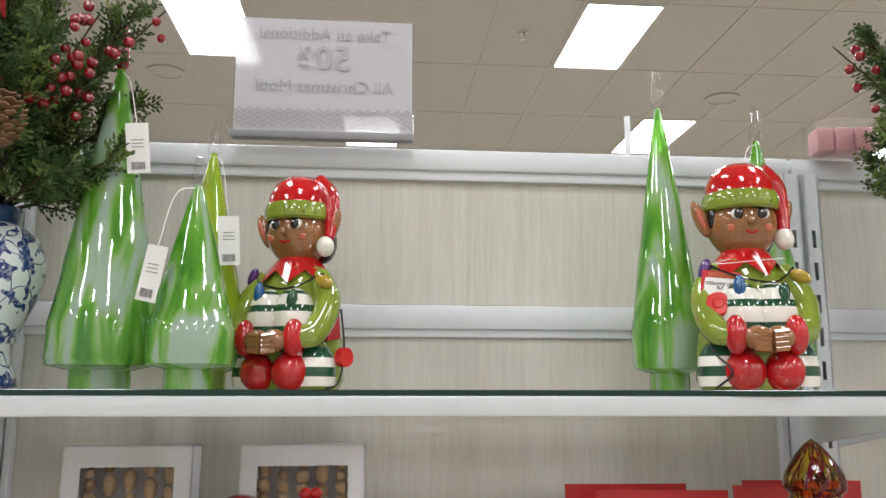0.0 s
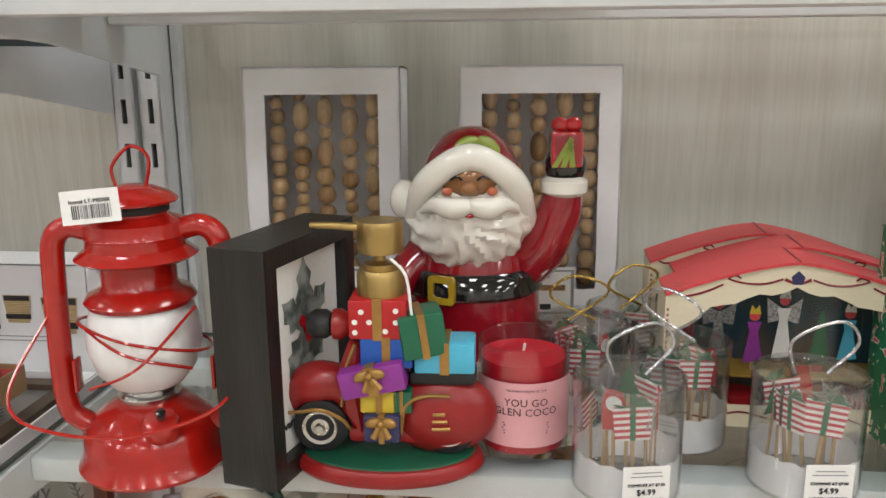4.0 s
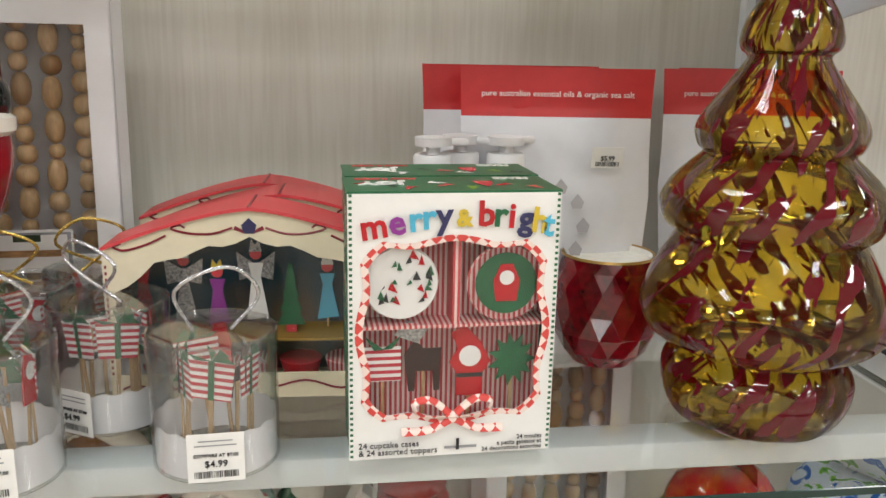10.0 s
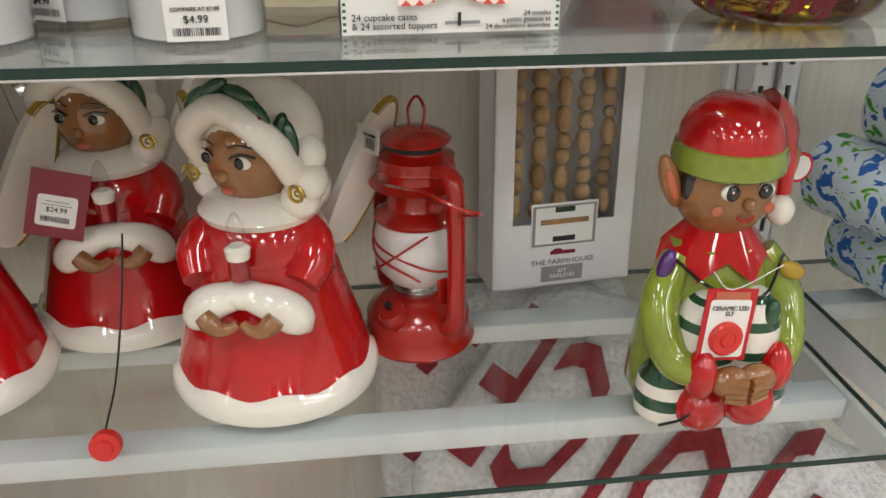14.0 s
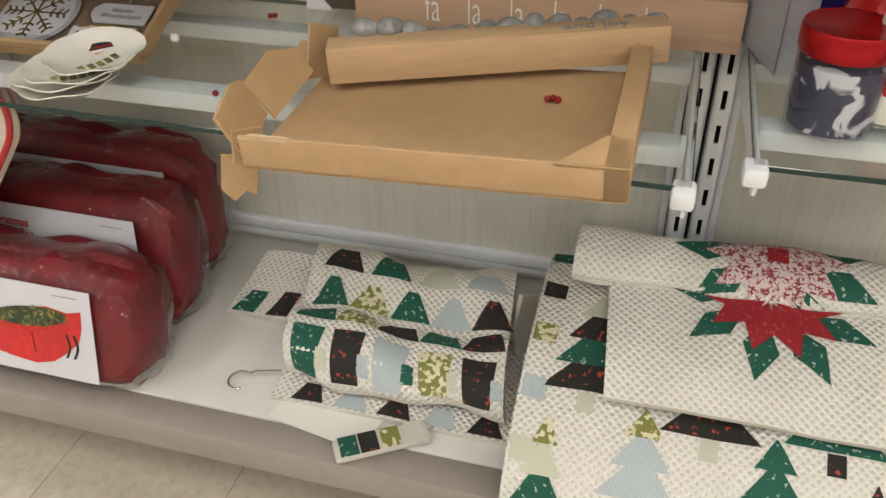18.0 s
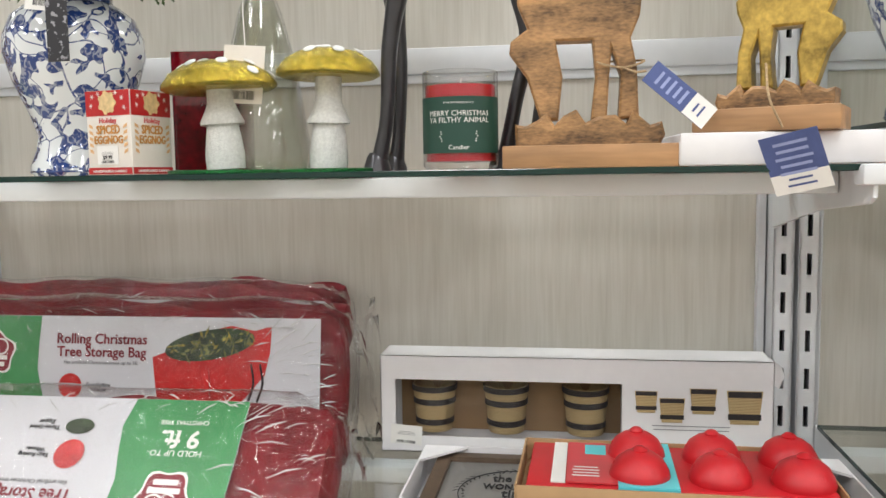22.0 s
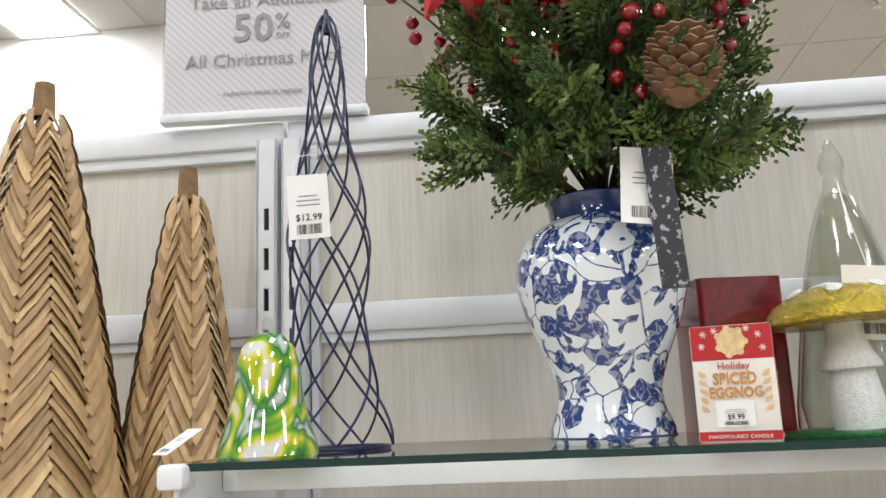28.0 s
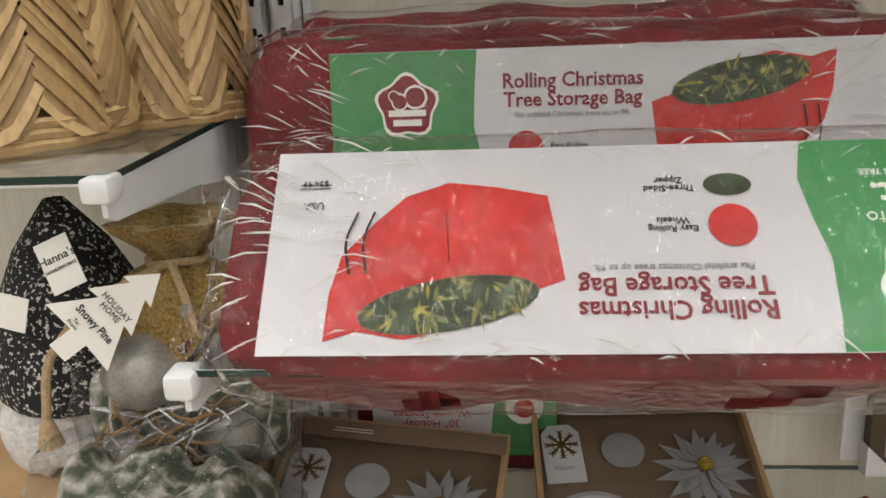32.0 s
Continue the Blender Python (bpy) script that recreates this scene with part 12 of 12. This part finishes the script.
neck = lathe([(0.088, 0.138), (0.090, 0.150), (0.076, 0.185), (0.045, 0.208), (0.026, 0.218), (0.022, 0.226), (0.034, 0.240), (0.052, 0.256), (0.056, 0.264), (0.040, 0.262), (0.012, 0.24), (0, 0.236)], 48)
for v in neck.verts:
    a = math.atan2(v.co.y, v.co.x)
    k = 1 + 0.16 * math.sin(a * 7 + v.co.z * 30) * min(1, max(0, (v.co.z - 0.14) / 0.08))
    v.co.x, v.co.y = v.co.x * k, v.co.y * k * 0.82
part("burlap_top", neck, BURLAP, pb, "gathered gold burlap")
part("cord", tube([(0.027 * math.cos(i * 0.35), 0.023 * math.sin(i * 0.35), 0.222 + 0.002 * math.sin(i)) for i in range(18)], 0.0042, 8, closed=True), JUTE, pb, "thick tan cord")
part("cord_end", tube(curve([(0.0, -0.024, 0.222), (0.012, -0.05, 0.205), (0.03, -0.075, 0.170), (0.075, -0.07, 0.165)], 16), 0.0042, 8), JUTE, pb)
part("cord_end", tube(curve([(-0.01, -0.024, 0.222), (-0.06, -0.06, 0.205), (-0.105, -0.075, 0.16), (-0.118, -0.08, 0.10)], 16), 0.0042, 8), JUTE, pb)
part("tassel", lathe([(0.004, 0.028), (0.007, 0.02), (0.012, 0.0), (0, 0)], 10), JUTE, pb, "frayed cord end", m=pose(-0.118, -0.08, 0.075))
o = [(0, 0.150), (0.022, 0.118), (0.012, 0.119), (0.034, 0.082), (0.020, 0.084), (0.048, 0.038), (0.012, 0.040), (0.012, 0.012), (-0.012, 0.012), (-0.012, 0.040), (-0.048, 0.038), (-0.020, 0.084), (-0.034, 0.082), (-0.012, 0.119), (-0.022, 0.118)]
tg = part("tree_tag", slab([(x, z - 0.15) for x, z in o[::-1]], 0.0008), PAPER, pb, "white tree-shaped paper tag", smooth=False, m=pose(0.005, -0.088, 0.236, -16, 56, -8) @ Matrix.Diagonal((0.8, 1, 0.8, 1)))
words("HOLIDAY\nHOME", 0.0095, INK, tg, pose(0, -0.0005, -0.062))
words("Snowy Pine", 0.013, INK, tg, pose(0, -0.0005, -0.092), bold=0.0002, wide=0.85)
words("To:\nFrom:", 0.006, INK, tg, pose(-0.014, -0.0005, -0.102))

p2 = thing("potpourri_bag", "clear bag of grey pods, twigs and silver leaves", "potpourri bag", "", (-2.02, 0.775, Z3 + 0.001), -8)
part("mixed_fill", cushion(0.20, 0.12, 0.165, 2.6, 0.008, 98, nx=30, na=30), POTP, p2, "mixed pods and twigs")
for i in range(9):
    x, z = rnd.uniform(-0.08, 0.08), rnd.uniform(0.03, 0.15)
    if i % 3 == 0:
        part("grey_pod", ball(0.022, u=14, v=10, s=(1, 0.8, 1.1)), GALV, p2, "mottled grey pod", m=pose(x, -0.002, z))
    else:
        part("silver_leaf", slab([(0, -0.05), (0.014, -0.01), (0.010, 0.03), (0, 0.05), (-0.010, 0.03), (-0.014, -0.01)], 0.002), SILVER_G, p2, "silver sprayed leaf", m=pose(x, -0.012, z, rnd.uniform(-20, 10), rnd.uniform(-70, 70), rnd.uniform(-20, 20)))
part("bag_film", cushion(0.21, 0.13, 0.175, 2.6, 0.008, 99, grow=0.012, creases=0.006, nx=30, na=30), FILM, p2, "clear cellophane")
KNIT_BW = two_tone("black_and_silver_boucle", (0.010, 0.010, 0.012), (0.55, 0.54, 0.52), 230, 0.58, 0.62, 0.85, bump=1.0)[0]
hat = thing("knit_gnome", "black and white boucle knit gnome with a paper tag", "gnome", "", (-2.135, 0.96, Z3 + 0.104))
part("knit_hat", lathe([(0.075, 0.085), (0.082, 0.095), (0.080, 0.14), (0.066, 0.19), (0.045, 0.235), (0.022, 0.266), (0.010, 0.282), (0, 0.284)], 30), KNIT_BW, hat, "black boucle hat")
part("fur_beard", cushion(0.15, 0.09, 0.10, 2.3, 0.006, 97, nx=24, na=24), FLEECE, hat, "white fur beard", m=pose(0, -0.06, 0.0))
hg = part("paper_tag", slab([(-0.02, 0), (0.02, 0), (0.02, -0.06), (-0.02, -0.06)], 0.0008), PAPER, hat, "white handwork tag", smooth=False, m=pose(0.030, -0.070, 0.262, -20, -22, 10) @ Matrix.Diagonal((0.8, 1, 0.8, 1)))
words("Hanna's", 0.014, INK, hg, pose(0, -0.0005, -0.026))
words("HANDIWORKS", 0.0055, INK, hg, pose(0, -0.0005, -0.036))
part("paper_tag", slab(rect(0.04, 0.04, 0, -0.04), 0.0008), PAPER, hat, "blank white sticker", smooth=False, m=pose(-0.005, -0.085, 0.215, -10, 12, -6) @ Matrix.Diagonal((0.8, 1, 0.8, 1)))

# ---- right end bay ----
MONSTER = two_tone("blue_printed_towel", (0.02, 0.13, 0.45), (0.58, 0.68, 0.76), 34, 0.42, 0.44, 0.9, extra=[(0.60, (0.58, 0.68, 0.76)), (0.61, (0.20, 0.50, 0.04)), (0.66, (0.03, 0.25, 0.05))], dist=1.4, bump=0.3)[0]
for k, (x, y, z, r) in enumerate(((0.60, 0.86, 0.0, 0.045), (0.70, 0.87, 0.0, 0.046), (0.65, 0.87, 0.082, 0.045), (0.61, 0.98, 0.0, 0.046), (0.71, 0.98, 0.0, 0.045), (0.57, 0.98, 0.082, 0.045), (0.66, 0.98, 0.084, 0.045), (0.62, 0.97, 0.165, 0.045), (0.74, 0.86, 0.084, 0.045), (0.80, 0.88, 0.0, 0.046))):
    tw = thing("rolled_towel", "rolled blue printed kitchen towel tied with white ribbon", "towel", "rolled towels", (x, y, C3 + r + z), 4 * k, (0, 0))
    bm = lathe([(0, -0.10), (r * 0.9, -0.10), (r, -0.094), (r, 0.094), (r * 0.9, 0.10), (0, 0.10)], 28, m=Matrix.Rotation(math.pi / 2, 4, "X"))
    part("towel_roll", bm, MONSTER, tw)
    part("ribbon", lathe([(r + 0.0005, -0.012), (r + 0.0015, -0.012), (r + 0.0015, 0.012), (r + 0.0005, 0.012)], 28, m=Matrix.Rotation(math.pi / 2, 4, "X"), at=(0, -0.04, 0)), PAPER, tw, "white ribbon")
    part("kraft_tag", slab(rect(0.03, 0.05, 0, -0.025), 0.0008), KRAFT, tw, "kraft paper tag", smooth=False, m=pose(0.01, -0.103, 0.005, 0, 12, 0))
pbx = thing("plaid_box", "red plaid gift box on the glass shelf", "gift box", "", (0.66, 0.90, C2), 6)
part("box_body", box(0.16, 0.13, 0.10, 0, 0, 0, 0.002), PLAID, pbx)
part("lid", box(0.166, 0.136, 0.03, 0, 0, 0.1005, 0.002), PCB_RED, pbx)

# ---- beyond the shelving: inner room, windows, signs and ceiling fittings ----
M_BULK = mat("white_bulkhead_paint", (0.70, 0.69, 0.66), 0.7, var=0.03, scale=2, bump=0.05)
M_FRAME = mat("dark_window_frame", (0.035, 0.035, 0.04), 0.4, var=0.1)
M_PANE = clear("office_window_glass", (0.90, 0.94, 0.95), 0.02, boost=2.0)
BX, BY = -3.42, 5.30
HEAD = "white painted wall of an inner office"
for nm, sx, sy, sz, x, y, z in (("wall_office_front", 5.58, 0.16, 0.80, BX - 2.79, BY + 0.08, 3.40), ("wall_office_front_sill", 5.58, 0.16, 1.0, BX - 2.79, BY + 0.08, 0),
                                ("wall_office_pier", 0.36, 0.16, 2.4, BX - 0.18, BY + 0.08, 1.0), ("wall_office_side", 0.16, 10.5, 0.72, BX - 0.08, BY + 5.41, 3.48), ("wall_office_side_sill", 0.16, 10.5, 1.0, BX - 0.08, BY + 5.41, 0),
                                ("wall_office_side_far", 0.16, 8.4, 2.48, BX - 0.08, 11.76, 1.0), ("wall_office_side_pier", 0.16, 0.40, 2.48, BX - 0.08, 5.66, 1.0)):
    solo(nm, box(sx, sy, sz, x, y, z), M_BULK, HEAD, "wall", kind="structure")


def office_window(at, turn, w, h):
    o = thing("window_office", "dark framed fixed office window", "window", "office windows", at, turn)
    o["kind"] = "structure"
    part("window_frame", ring_board(rect(w, h), rect(w - 0.09, h - 0.09, 0, 0.045), 0.08), M_FRAME, o, "dark metal frame", smooth=False)
    part("pane", box(w - 0.09, 0.006, h - 0.09, 0, 0.04, 0.045), M_PANE, o, "clear glass pane", smooth=False)


for i in range(4):
    office_window((BX - 0.36 - 0.65 - 1.30 * i, BY + 0.03, 1.002), 0, 1.296, 2.394)
office_window((BX - 0.03, 6.285, 1.002), 90, 0.84, 2.47)
office_window((BX - 0.03, 7.13, 1.002), 90, 0.84, 2.47)
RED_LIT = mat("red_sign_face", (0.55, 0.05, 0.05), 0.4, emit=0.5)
ex = thing("exit_sign", "small red lit sign on the office wall", "exit sign", "", (BX + 0.02, 8.0, 3.78))
part("housing", box(0.06, 0.44, 0.22, 0, 0, 0, 0.01), M_GRID, ex)
part("red_face", box(0.006, 0.36, 0.15, 0.033, 0, 0.035), RED_LIT, ex, "red plastic face", smooth=False)
for (x, y) in ((-2.13, 5.85), (0.95, 5.84), (-5.6, 5.02), (3.9, 5.84), (-2.13, 9.4), (0.95, 9.4)):
    sp = thing("sprinkler", "small metal ceiling sprinkler head", "sprinkler", "sprinklers", (x, y, CEIL - 0.006))
    part("rose", lathe([(0, 0), (0.038, 0), (0.034, -0.012), (0.012, -0.016), (0, -0.016)], 20), STEEL, sp)
    part("deflector", lathe([(0.008, -0.016), (0.008, -0.05), (0.034, -0.052), (0.034, -0.056), (0, -0.056)], 16), STEEL, sp)
for (x, y) in ((-2.01, 6.9), (3.09, 7.11), (0.3, 11.0)):
    sk = thing("ceiling_speaker", "round flush ceiling loudspeaker grille", "loudspeaker", "ceiling speakers", (x, y, CEIL - 0.006))
    part("ring", lathe([(0.16, 0), (0.16, -0.01), (0.135, -0.014), (0.13, -0.006), (0.13, 0)], 36), M_GRID, sk)
    part("grille", lathe([(0, -0.004), (0.131, -0.004)], 30), M_CEIL, sk)
lf = thing("ceiling_light", "lit white rectangular fluorescent troffer by the office wall", "ceiling light", "ceiling troffers", (-4.835, 4.68, CEIL - 0.016))
part("frame", ring_board(rect(0.61, 1.22, 0, -0.61), rect(0.55, 1.16, 0, -0.58), 0.012, m=pose(0, 0, 0.004, -90)), M_GRID, lf)
bm = bmesh.new()
bm.faces.new([bm.verts.new((sx * 0.275, sy * 0.58, 0.0)) for sx, sy in ((-1, 1), (1, 1), (1, -1), (-1, -1))])
part("diffuser", bm, M_LAMP, lf, "glowing white diffuser", smooth=False)
pl = thing("sign_pole", "thin white steel sign pole standing behind the shelving", "pole", "", (1.144, 4.0, 0))
part("pole_tube", lathe([(0, 0.004), (0.016, 0.004), (0.016, 2.88), (0, 2.88)], 14), M_RAIL, pl)
part("foot_plate", box(0.25, 0.25, 0.006, 0, 0, 0, 0.002), M_RAIL, pl)
wh = thing("wire_hook", "bent white wire hook lying on the shelving top", "hook", "", (-0.82, 1.15, TOP + 0.036))
part("wire", tube(curve([(-0.04, 0, 0.001), (0.0, 0, 0.004), (0.012, 0, 0.03), (0.004, 0, 0.055), (0.018, 0, 0.06)], 20), 0.0016, 6), PAPER, wh)
part("wire", tube(curve([(-0.01, 0, 0.002), (-0.004, 0, 0.02), (-0.022, 0, 0.034), (-0.012, 0, 0.05)], 16), 0.0016, 6), PAPER, wh)
